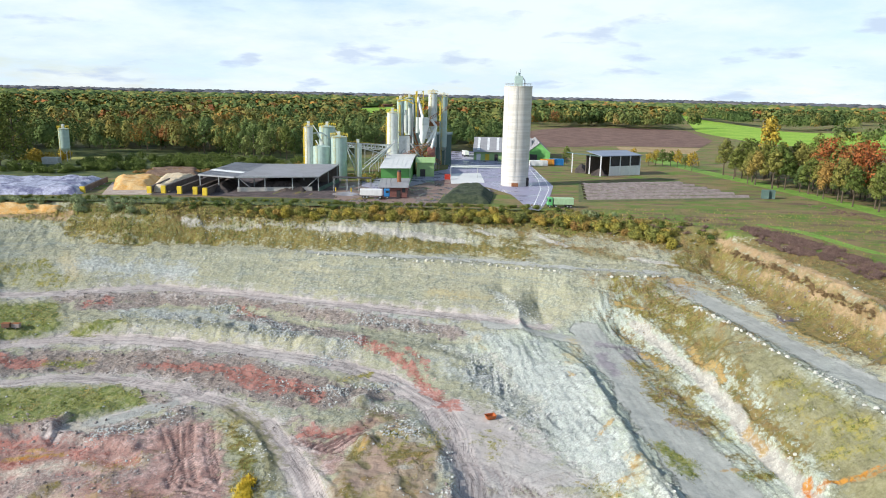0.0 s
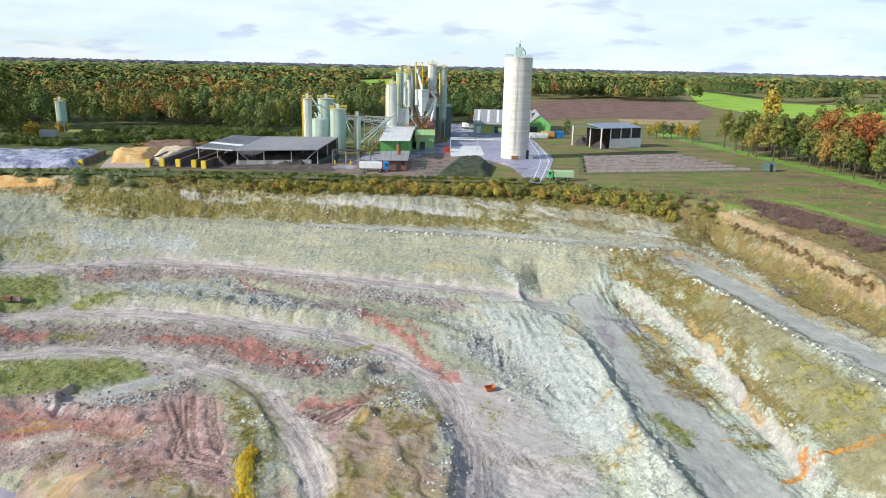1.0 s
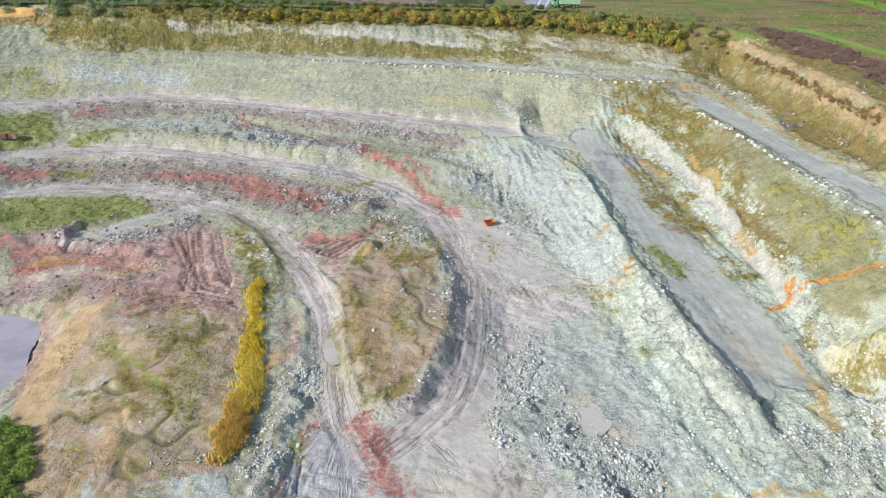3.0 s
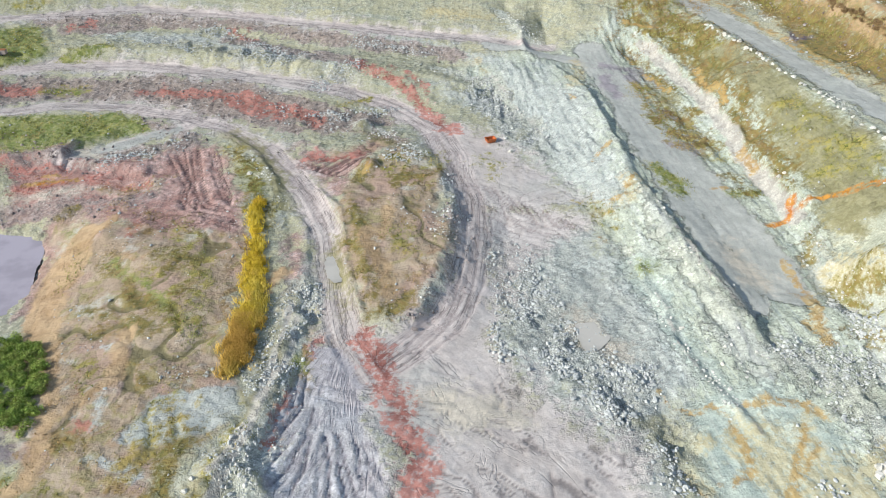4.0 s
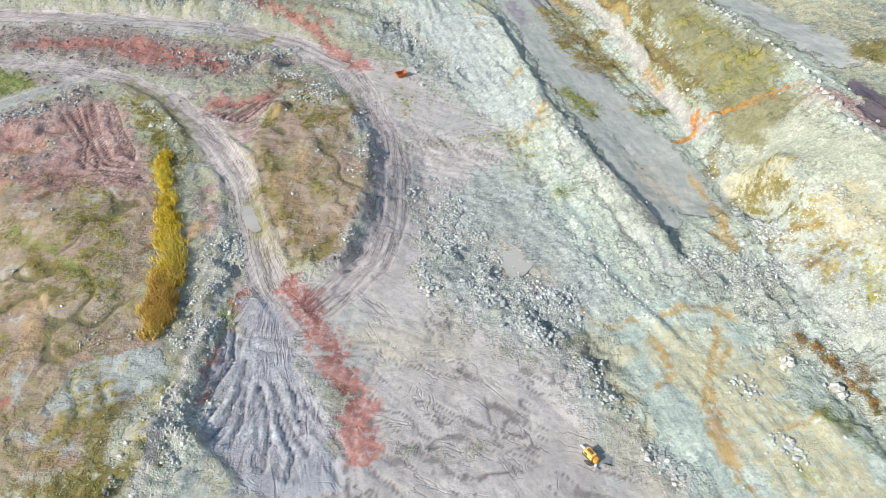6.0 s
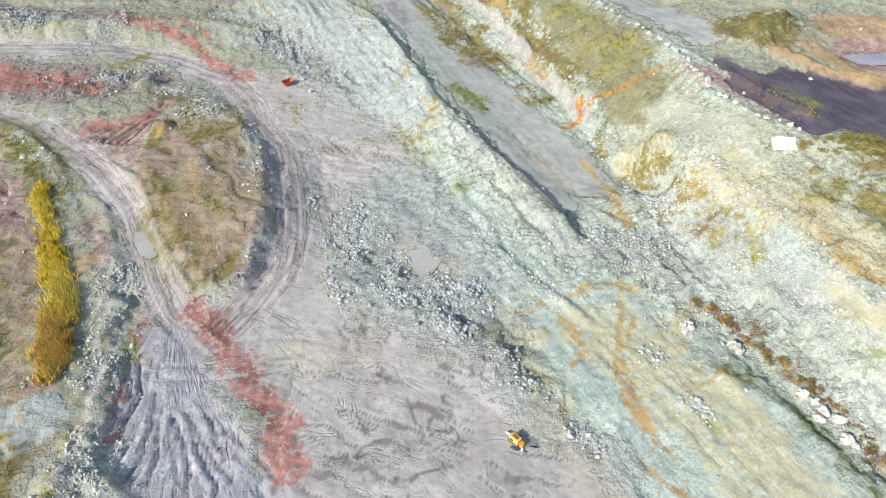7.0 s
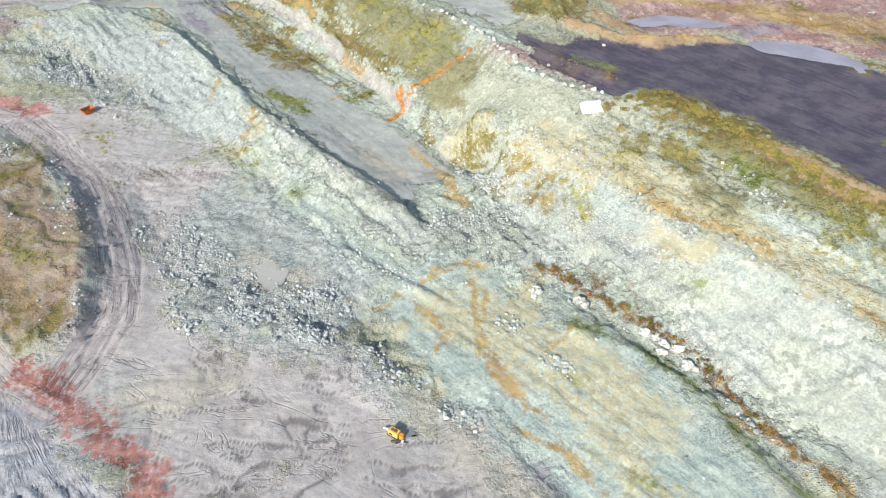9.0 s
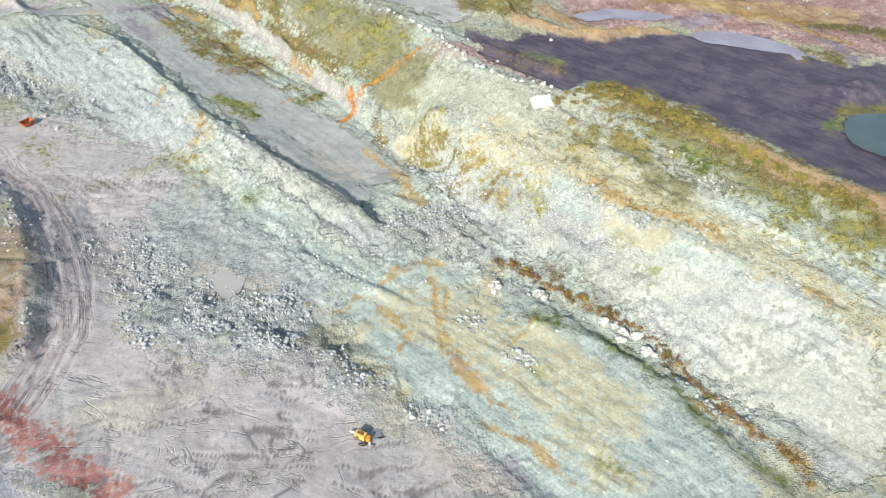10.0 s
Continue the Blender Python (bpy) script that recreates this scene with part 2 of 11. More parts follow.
    pale = m.vary((0.445, 0.478, 0.437), tint_small.outputs[1], 0.88, 1.10)
    pale = m.mix(m.step(fine, 0.38, 0.54, 0.2, 0.0), pale, (0.47, 0.49, 0.47))
    pale = m.mix(m.step(crop, 0.37, 0.49, 0.85, 0), pale, (0.355, 0.375, 0.37))
    pale = m.mix(m.step(m.noise(9, 4.0), 0.44, 0.56, 0, 0.6), pale, (0.50, 0.525, 0.42))
    pale = m.mix(m.step(bed, 0.38, 0.52, 0.6, 0.0), pale, (0.46, 0.485, 0.44))
    c = lay(c, wh, pale, 0.8)
    sl = cover("slab", 1.0, 0.7)
    slab_rock = tone((0.352, 0.43, 0.397), (0.468, 0.54, 0.48), m.noise(5.0, 4.0, 0.6))
    slab_rock = m.mix(m.step(crop, 0.36, 0.46, 0.6, 0), slab_rock, (0.36, 0.42, 0.40))
    slab_rock = m.mix(m.step(crop, 0.55, 0.66, 0, 0.6), slab_rock, (0.555, 0.61, 0.535))
    c = lay(c, sl, slab_rock, 0.8)
    c = lay(c, cover("buff", 2.0, 0.6), tone((0.395, 0.40, 0.285), (0.50, 0.495, 0.37), m.noise(5.0, 5.0, 0.6)), 0.7)
    # every stone its own shade
    bare = m.maths("SUBTRACT", 1.0, m.maths("MULTIPLY", m.maths("MAXIMUM", tr, ln), 0.75))
    c = m.mix(bare, c, m.vary(c, tint_small.outputs[0], 0.89, 1.11))
    c = m.mix(m.maths("MULTIPLY", bare, m.step(mid, 0.42, 0.6)), c, m.vary(c, tint.outputs[0], 0.80, 1.20))
    # loose stones, more of them where the rock is broken
    rub = cover("rubble", 0.6, 0.9)
    bg = cover("beige", 1.2, 0.6)
    loose = m.maths("MAXIMUM", m.maths("MULTIPLY", m.step(fine, 0.48, 0.60), m.maths("SUBTRACT", 1.0, m.maths("MAXIMUM", m.maths("MAXIMUM", tr, ln), m.maths("MULTIPLY", m.maths("MAXIMUM", wh, sl), 0.75)))), rub)
    loose = m.maths("MULTIPLY", loose, m.step(bg, 0.0, 1.0, 1.0, 0.15))
    chip = m.step(pebble.outputs["Distance"], 0.20, 0.42, 1.0, 0.0)
    chip = m.maths("MULTIPLY", chip, m.step(tint_small.outputs[0], 0.35, 0.55))
    c = m.mix(m.maths("MULTIPLY", m.maths("MULTIPLY", chip, loose), 0.75), c, m.vary((0.50, 0.505, 0.465), tint_small.outputs[2], 0.75, 1.25))
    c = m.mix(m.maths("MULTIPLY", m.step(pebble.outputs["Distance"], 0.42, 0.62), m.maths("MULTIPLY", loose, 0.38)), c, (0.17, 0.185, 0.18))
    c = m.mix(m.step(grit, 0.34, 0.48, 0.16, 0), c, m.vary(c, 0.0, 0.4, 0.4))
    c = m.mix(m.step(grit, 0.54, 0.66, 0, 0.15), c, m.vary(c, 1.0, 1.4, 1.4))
    # red clay, ochre and yellow stains, sand
    patchy = m.step(fine, 0.36, 0.52, 0.3, 1.0)
    loam = tone((0.33, 0.255, 0.185), (0.43, 0.35, 0.265), m.noise(4.5, 5.0, 0.6, None, 0.6))
    loam = m.mix(m.step(m.noise(3.2, 5.0, 0.6, None, 1.2), 0.52, 0.60, 0, 0.6), loam, (0.28, 0.26, 0.105))
    loam = m.mix(m.step(m.noise(5.5, 4.0, 0.6), 0.56, 0.66, 0, 0.6), loam, (0.52, 0.53, 0.48))
    loam = m.mix(m.step(m.noise(4.0, 5.0, 0.65), 0.34, 0.44, 0.6, 0), loam, (0.38, 0.25, 0.15))
    loam = m.mix(m.step(m.noise(9.0, 4.0, 0.6), 0.50, 0.60, 0, 0.7), loam, (0.36, 0.245, 0.205))
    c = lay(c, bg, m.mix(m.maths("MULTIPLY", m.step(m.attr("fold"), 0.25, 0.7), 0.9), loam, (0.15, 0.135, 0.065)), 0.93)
    c = lay(c, cover("skin", 0.5, 0.35), tone((0.37, 0.415, 0.405), (0.50, 0.55, 0.54), fine), 0.85)
    c = m.mix(m.maths("MULTIPLY", cover("red", 0.8, 0.75), m.maths("MULTIPLY", patchy, 0.9)), c, tone((0.26, 0.088, 0.07), (0.49, 0.22, 0.18)))
    c = m.mix(m.maths("MULTIPLY", cover("yellow", 1.4, 0.8), m.maths("MULTIPLY", patchy, 0.55)), c, (0.55, 0.455, 0.23))
    # dark wet clay
    dk = cover("dark", 0.5, 0.35)
    coal = tone((0.085, 0.074, 0.105), (0.145, 0.122, 0.150))
    scrape = m.noise(1.4, 5.0, 0.6, m.scaled(1.0, 0.16, 1, None, DARK_TURN))
    coal = m.mix(m.step(scrape, 0.52, 0.66, 0, 0.3), coal, (0.20, 0.17, 0.185))
    lines = m.noise(0.5, 4.0, 0.6, m.scaled(1.0, 0.08, 1, None, DARK_TURN))
    coal = m.mix(m.step(lines, 0.54, 0.64, 0, 0.25), coal, (0.22, 0.195, 0.21))
    coal = m.mix(m.step(lines, 0.34, 0.45, 0.45, 0), coal, (0.05, 0.04, 0.055))
    coal = m.mix(m.step(m.noise(0.5, 4.0, 0.7), 0.60, 0.72, 0, 0.8), coal, (0.30, 0.27, 0.27))
    smear = m.noise(6.0, 5.0, 0.62, m.scaled(1.0, 0.22, 1, None, DARK_TURN))
    coal = m.mix(m.step(smear, 0.56, 0.66, 0, 0.55), coal, (0.215, 0.175, 0.185))
    coal = m.mix(m.step(smear, 0.36, 0.44, 0.5, 0), coal, (0.075, 0.06, 0.08))
    c = lay(c, cover("violet", 1.0, 0.7), tone((0.17, 0.145, 0.19), (0.30, 0.27, 0.31)), 0.75)
    c = m.mix(dk, c, coal)
    # growth
    sage = tone((0.185, 0.172, 0.078), (0.265, 0.25, 0.13), m.noise(2.5, 6.0, 0.7))
    sage = m.mix(m.step(fine, 0.50, 0.66, 0, 0.5), sage, (0.26, 0.255, 0.125))
    c = lay(c, cover("sage", 1.8, 0.9), sage, 0.85)
    turf = tone((0.185, 0.205, 0.045), (0.33, 0.30, 0.085))
    turf = m.mix(m.step(fine, 0.5, 0.66, 0, 0.85), turf, (0.09, 0.13, 0.03))
    turf = m.mix(m.step(big, 0.50, 0.62, 0, 0.6), turf, (0.37, 0.27, 0.10))
    thin = m.maths("MULTIPLY", cover("grass", 1.6, 1.1), m.step(m.noise(1.8, 6.0, 0.75), 0.44, 0.60, 0.12, 0.97))
    c = m.mix(thin, c, turf)
    br = m.maths("MULTIPLY", cover("brown", 1.6, 1.1), m.step(m.noise(2.6, 6.0, 0.75), 0.46, 0.62, 0.05, 0.9))
    lush = tone((0.15, 0.20, 0.05), (0.29, 0.31, 0.11), m.noise(1.6, 5.0, 0.7))
    c = m.mix(m.maths("MULTIPLY", cover("lush", 1.2, 0.6), m.step(fine, 0.34, 0.5, 0.5, 0.95)), c, lush)
    dense = tone((0.115, 0.12, 0.035), (0.23, 0.20, 0.065), m.noise(2.2, 5.0, 0.65))
    dense = m.mix(m.step(fine, 0.46, 0.62, 0, 0.7), dense, (0.24, 0.17, 0.06))
    c = m.mix(m.maths("MULTIPLY", cover("turf", 1.2, 0.8), m.step(fine, 0.34, 0.5, 0.55, 0.97)), c, dense)
    c = m.mix(br, c, tone((0.165, 0.11, 0.05), (0.28, 0.20, 0.09), fine))
    # white rock face, ochre and orange stains
    chalk = cover("chalk", 0.3, 0.2, -0.25)
    c = lay(c, chalk, m.mix(m.step(m.noise(1.6, 5.0, 0.65), 0.46, 0.58, 0, 0.75), m.vary((0.52, 0.51, 0.465), tint_small.outputs[1], 0.85, 1.10), (0.36, 0.35, 0.33)), 0.93)
    c = lay(c, cover("sand", 0.6, 0.35), tone((0.36, 0.25, 0.14), (0.47, 0.345, 0.21)), 0.9)
    c = m.mix(m.maths("MULTIPLY", cover("ochre", 0.35, 0.28), m.maths("MULTIPLY", patchy, 0.85)), c, tone((0.36, 0.225, 0.075), (0.48, 0.35, 0.15)))
    c = m.mix(m.maths("MULTIPLY", cover("fire", 0.3, 0.15), m.maths("MULTIPLY", patchy, 0.92)), c, tone((0.52, 0.17, 0.02), (0.58, 0.27, 0.045)))
    # plateau: meadow
    meadow = tone((0.13, 0.20, 0.045), (0.24, 0.20, 0.085), m.noise(13, 6.0, 0.65), 0.36, 0.54)
    meadow = m.mix(m.step(fine, 0.5, 0.7, 0, 0.45), meadow, (0.10, 0.12, 0.035))
    meadow = m.mix(m.step(m.noise(22, 4.0, 0.6, m.scaled(1, 1.8, 1)), 0.46, 0.56, 0, 0.8), meadow, (0.275, 0.205, 0.11))
    meadow = m.mix(m.step(m.noise(9.0, 5.0, 0.65, m.scaled(0.6, 1.5, 1)), 0.50, 0.58, 0, 0.8), meadow, (0.13, 0.235, 0.04))
    meadow = m.mix(m.step(m.noise(11.0, 5.0, 0.65, m.scaled(0.5, 1.5, 1)), 0.38, 0.47, 0.8, 0), meadow, (0.165, 0.105, 0.085))
    c = m.mix(cover("plateau", 0.8, 0.4), c, meadow)
    c = m.times(c, (0.95, 0.93, 0.905))
    # relief
    h = m.maths("MULTIPLY", mid, 0.55)
    h = m.maths("MULTIPLY_ADD", m.maths("MULTIPLY", fine, m.step(m.noise(7.0, 3.0), 0.42, 0.60, 0.15, 1.0)), 0.32, h)
    h = m.maths("MULTIPLY_ADD", grit, 0.05, h)
    h = m.maths("MULTIPLY_ADD", m.maths("MULTIPLY", crop, m.maths("MULTIPLY", strata, m.maths("SUBTRACT", 1.0, ln))), 0.24, h)
    h = m.maths("MULTIPLY_ADD", m.maths("MULTIPLY", loose, m.step(pebble.outputs["Distance"], 0.0, 0.55, 1.0, 0.0)), 0.16, h)
    h = m.maths("MULTIPLY_ADD", m.maths("MULTIPLY", tr, vein), -0.10, h)
    h = m.maths("MULTIPLY_ADD", m.maths("MULTIPLY", m.maths("MAXIMUM", tr, fan), m.maths("MULTIPLY_ADD", cut, -0.5, flow)), 0.32, h)
    soft = m.maths("SUBTRACT", 1.0, m.maths("MULTIPLY", m.maths("MAXIMUM", m.maths("MAXIMUM", tr, ln), m.maths("MAXIMUM", m.maths("MULTIPLY", m.maths("MAXIMUM", wh, sl), 0.75), m.maths("MAXIMUM", fan, dk))), 0.66))
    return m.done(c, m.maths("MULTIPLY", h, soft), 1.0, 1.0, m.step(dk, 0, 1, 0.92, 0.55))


GROUND = ground_material()
# ---- level lines of the quarry: x, y, height ----
LEVELS = {}
LEVELS['rim_north'] = [(-137.9, 215.9, 0), (-111.8, 216.4, 0), (-84.7, 214.6, 0), (-39.7, 216.6, 0), (2.5, 218.2, 0), (38.1, 218.8, 0), (53.1, 207.3, 0), (66.7, 197, 0), (75.3, 192, 0)]
LEVELS['cliff_top'] = [(-112.2, 209.9, -2.5), (-81.9, 206.9, -2.5), (-57.1, 208.6, -2.6), (-24.3, 204.8, -2.9), (5.9, 206.1, -3.4), (27.6, 204.3, -4.3), (47.3, 194.9, -4.9), (65.2, 186.2, -5.5)]
LEVELS['cliff_toe'] = [(-124.9, 193.1, -10), (-107.2, 198.9, -10), (-76.2, 203.8, -10), (-38.4, 199.2, -10), (-13.7, 198, -10), (10.6, 194.5, -9.8), (25.7, 187, -9.1), (62.1, 180.2, -8.5)]
LEVELS['bench_edge'] = [(-122.1, 188.4, -10.5), (-104.6, 193.8, -10.5), (-74.5, 199.2, -10.5), (-37.6, 194.9, -10.5), (-13.2, 191, -10.5), (10.3, 187.2, -10.5), (25.1, 181.6, -10.2), (42.8, 173.6, -9.7), (57, 173, -9.2)]
LEVELS['wall_toe'] = [(-116.8, 178.6, -17.5), (-98.3, 180.5, -17.6), (-74.9, 186.2, -17.7), (-50.4, 181.7, -17.8), (-26.9, 176.9, -17.8), (-4.6, 172.3, -17.9), (11.1, 169, -18)]
LEVELS['road_upper'] = [(-113.4, 173.1, -18), (-96.7, 177.2, -18.2), (-77.2, 183.9, -18.4), (-54.8, 180.9, -18.6), (-32.6, 175.4, -18.7), (-11.7, 170.7, -18.9), (9.6, 165.9, -19.1), (24.3, 160.6, -19.3)]
LEVELS['terrace_mid'] = [(-103.3, 156.4, -20.2), (-85, 159.4, -20.3), (-65, 159.9, -20.5), (-43.6, 155.7, -20.6), (-23.5, 153.5, -20.7), (-2.5, 147.9, -20.9), (7.3, 142.1, -21)]
LEVELS['road_middle'] = [(-99, 149.1, -22.3), (-86.5, 154.2, -22.5), (-68.5, 155, -22.6), (-48.9, 151.2, -22.8), (-32.8, 147.9, -23.2), (-19.6, 143.7, -23.6), (-9.2, 136.7, -24), (-0.9, 127, -24.3), (2.4, 116.8, -24.7), (3.7, 104.7, -25), (5.1, 102, -25.2), (5.6, 92.4, -25.6), (4.3, 79.8, -26.1), (1.1, 71.7, -26.6), (-6.1, 64.4, -27)]
LEVELS['road_lower'] = [(-88.8, 132.3, -24.3), (-77.5, 136.9, -24.5), (-65.7, 136.8, -24.6), (-52.5, 132.7, -24.8), (-41.8, 127.8, -25), (-32.5, 119.6, -25.1), (-22.7, 103.7, -25.4), (-17.4, 92.1, -25.7), (-15.5, 83.6, -26.1), (-13.7, 74.8, -26.4), (-11.8, 68.3, -26.7), (-8, 61.4, -27)]
LEVELS['hollow_lane'] = [(-69.7, 115.7, -27), (-61.4, 122, -26), (-49.8, 128.4, -25)]
LEVELS['hollow'] = [(-77.5, 113.4, -27.6), (-68.4, 111.5, -27.5), (-56, 106.2, -27.3), (-50.8, 111.9, -27.2), (-63.1, 102.6, -28.5), (-66.8, 97, -30)]
LEVELS['lake_rim'] = [(-92.6, 99.2, -30.6), (-73.6, 99, -30.6), (-64.7, 97.9, -30.6), (-62.7, 92.2, -30.6), (-60.9, 86.2, -30.6), (-58.9, 79.4, -30.6), (-60.6, 72.6, -30.6), (-71.6, 65.3, -30.6)]
LEVELS['mound_left'] = [(-51.4, 105.9, -27), (-52.7, 92.1, -26.1), (-39.1, 82.5, -25.5), (-34, 73.5, -25.5), (-37, 63.9, -25.9), (-41.3, 56.8, -26.5)]
LEVELS['berm_left'] = [(-38.4, 118.1, -25), (-30, 107.1, -25.2), (-25.1, 93.2, -25.5), (-22.3, 80.2, -25.7), (-21.7, 70.5, -25.8), (-23, 61.2, -25.9), (-24.5, 53.2, -26.1), (-25.6, 47, -26.1), (-25.7, 40.2, -26.2)]
LEVELS['floor_left'] = [(-17.5, 74.2, -26.6), (-16.4, 67.9, -26.6), (-16.7, 57.5, -26.6), (-18.7, 51.1, -26.6), (-18.7, 46.9, -26.6), (-16.7, 42, -26.6), (-11.8, 39.5, -26.6)]
LEVELS['island_top'] = [(-18, 113.7, -24.2), (-8.2, 119, -24), (-0.3, 110.3, -23.9), (1.8, 96.4, -24), (0.4, 81.6, -24.4), (-2.7, 72.5, -25.3)]
LEVELS['island_west'] = [(-15.6, 101, -23.8), (-11.6, 87, -24.3), (-9.9, 76.7, -24.8), (-7.2, 71.8, -25.3)]
LEVELS['floor'] = [(11.3, 96.2, -27), (8.6, 82.4, -27), (6.3, 69.9, -27), (1.7, 59.6, -27), (4.8, 51, -27), (7.5, 45, -27), (0.4, 40.3, -27)]
LEVELS['floor_east'] = [(16.7, 95.8, -26.7), (18.1, 79.5, -26.7), (20.5, 65.4, -26.7), (22.1, 52.5, -26.7), (22.2, 42.2, -26.7)]
LEVELS['slope_toe'] = [(2.5, 147.2, -21.5), (10.8, 141.4, -23.2), (18.4, 122.2, -24.7), (22.9, 108.2, -25.3), (27, 97.9, -25.7), (29, 85.5, -25.9), (30.8, 69.3, -26.1), (34.2, 56.5, -26.3)]
LEVELS['ridge_crest'] = [(14.5, 146.8, -19.5), (26.5, 147.1, -19.8), (29.5, 135.6, -20), (31.7, 116.7, -20.8), (32.6, 101.6, -21.5), (35.1, 89.2, -22.2), (37.3, 78.9, -23), (39.6, 71, -23.6), (40.5, 65.7, -24.3)]
LEVELS['ridge_foot'] = [(31, 148.3, -20.4), (32.3, 136.4, -20.9), (34.1, 117.1, -21.5), (34.8, 102.8, -22.2), (37.4, 90.3, -22.9), (39.8, 80.5, -23.7), (41.9, 72.6, -24.5), (43.3, 67.3, -25.2)]
LEVELS['corridor'] = [(36.6, 148.9, -20.3), (40.6, 128.2, -21.4), (42.3, 105.8, -22.7), (46.2, 90.4, -23.9), (48.2, 76.6, -25.1)]
LEVELS['face_toe'] = [(43.3, 160.6, -20), (46, 139.6, -20.9), (48.4, 122.7, -21.7), (51.4, 111.7, -22.4), (53.6, 102, -23.1), (53.5, 90.3, -23.7), (54, 79.7, -24.5), (56.7, 69.7, -25.2)]
LEVELS['face_top'] = [(47.2, 157.1, -17.5), (52.3, 143.2, -18.6), (53.8, 123.2, -19.6), (55.4, 109.1, -20.5), (55.8, 95.1, -21.1), (56.6, 82.5, -21.5)]
LEVELS['grass_mid'] = [(55.8, 134.3, -13.5), (59.4, 114.6, -14.2), (61.6, 99.2, -14.8), (63.5, 89.8, -15.5)]
LEVELS['boulder_row'] = [(57.9, 154.6, -11), (60.7, 138.9, -11), (63.7, 120.8, -11), (66, 109.7, -11), (67.5, 98.6, -11), (68.3, 95.5, -11), (68.3, 87.1, -11), (66.1, 76.4, -11), (66.9, 69.6, -11), (71.3, 62.1, -11)]
LEVELS['road_east'] = [(59.3, 170.8, -11.2), (64.4, 148.1, -11.2), (67.8, 129.2, -11.2), (71, 115.3, -11.2), (73, 107.6, -11.2)]
LEVELS['east_toe'] = [(67.5, 178.2, -10), (72.4, 152.4, -10), (75.7, 134.2, -10), (78.2, 116.4, -10)]
LEVELS['east_mid'] = [(74.2, 185.3, -6.5), (76.3, 159.3, -6.5), (79.1, 139.5, -6.5), (80.7, 121.4, -6.5)]
LEVELS['east_top'] = [(75.8, 191.7, -2), (78.9, 176, -2), (80.9, 153.8, -2), (82.8, 138.9, -2), (82.3, 125.3, -2)]
LEVELS['east_rim'] = [(75.3, 192, 0), (83.8, 181.2, 0), (90.3, 165, 0), (94.8, 146.2, 0)]
LEVELS['dark_flat'] = [(78.6, 82.1, -11.4), (78.5, 68.9, -11.4), (88.7, 60.6, -11.4), (86.2, 43.7, -11.4), (91.6, 34.1, -11.4), (90, 24.9, -11.4), (98.2, 74.6, -11.4), (110.3, 54.8, -11.4), (116.1, 37.9, -11.4)]
LEVELS['dark_edge'] = [(70.6, 60.1, -10.7), (79.3, 57.2, -10.7), (80.4, 47.1, -10.7), (80.1, 36.4, -10.7), (80.5, 28.1, -10.7), (81.8, 20.6, -10.7)]
LEVELS['white_mid'] = [(57.2, 75.5, -15.5), (59.6, 60.3, -15.7), (62.2, 46.9, -15.9), (64.6, 31.1, -16.1), (66.6, 21.4, -16.3), (67.7, 11.2, -16.5)]
LEVELS['white_low'] = [(52.2, 71.4, -22.5), (52.6, 57.4, -22.6), (53.7, 46.3, -22.7), (54.8, 34, -22.8), (56.7, 19.6, -22.9), (56.8, 8, -23)]
LEVELS['gully'] = [(48.4, 49.9, -24.5), (49.6, 38.7, -24.5), (52.2, 29.3, -24.5), (52.7, 23.3, -24.5), (51.4, 15.8, -24.5), (50.7, 8.3, -24.5)]
LEVELS['slab_crest'] = [(45.5, 38.6, -23.9), (49.1, 32.1, -23.9), (49.8, 25.3, -23.9), (49.1, 18.8, -23.9), (48.3, 13.5, -23.9), (47.5, 8.7, -23.9)]
LEVELS['slab_foot'] = [(26.6, 57.6, -27), (27.6, 46.6, -27), (28.6, 37, -27), (31.2, 27.2, -27), (32.6, 22.2, -27)]
LEVELS['pump_floor'] = [(17.5, 49.2, -27.1), (22, 40.2, -27.1), (22.5, 34.7, -27.1), (27.4, 27.1, -27.1)]
LEVELS['island_foot'] = [(4.1, 99.8, -25), (3.9, 87.3, -25.4), (1.9, 77.1, -26), (-1.9, 71, -26.8)]
LEVELS['island_dip'] = [(-11.5, 96.5, -24.2), (-8, 84.7, -24.7), (-6, 77.2, -25.2)]
LEVELS['terrace_edge'] = [(-93.9, 168.7, -20.4), (-73.6, 174.7, -20.6), (-52, 171, -20.7), (-30.8, 165.1, -21), (-10.8, 159, -21.3), (2.6, 154.6, -21.6)]
LEVELS['spur'] = [(16.2, 180.4, -15.5), (18.8, 167.9, -16.8), (19.5, 154.5, -18)]
LEVELS['spur_foot'] = [(24.9, 176.5, -18.5), (25.3, 163.4, -19.5)]
LEVELS['east_bench'] = [(72, 182.6, -9.5), (75.7, 157.2, -9.3), (78.9, 138.3, -9.2), (80.4, 120.3, -9)]
LEVELS['berm_crest'] = [(-25.2, 98.7, -25.7), (-20.5, 83.2, -25.8), (-18.6, 73, -25.9), (-17.8, 66.8, -25.9), (-18, 57, -26), (-20, 50.6, -26), (-20.2, 45.9, -26.1), (-18.6, 40.8, -26.1)]
LEVELS['lake_bed'] = [(-91.5, 96.4, -31.8), (-78.5, 96.6, -31.8), (-68.6, 96.3, -31.8), (-64.1, 87.8, -31.8), (-62.8, 79.5, -31.8), (-67.7, 76.3, -31.8), (-76.3, 72, -31.8)]
LEVELS['lake_mid'] = [(-85.9, 87.5, -31.8), (-73.7, 87.6, -31.8), (-66.8, 87.7, -31.8)]
LEVELS['near_floor'] = [(-40, 30, -27), (-20, 10, -27.3), (0, -20, -27.3), (30, -30, -27), (40, -10, -26)]
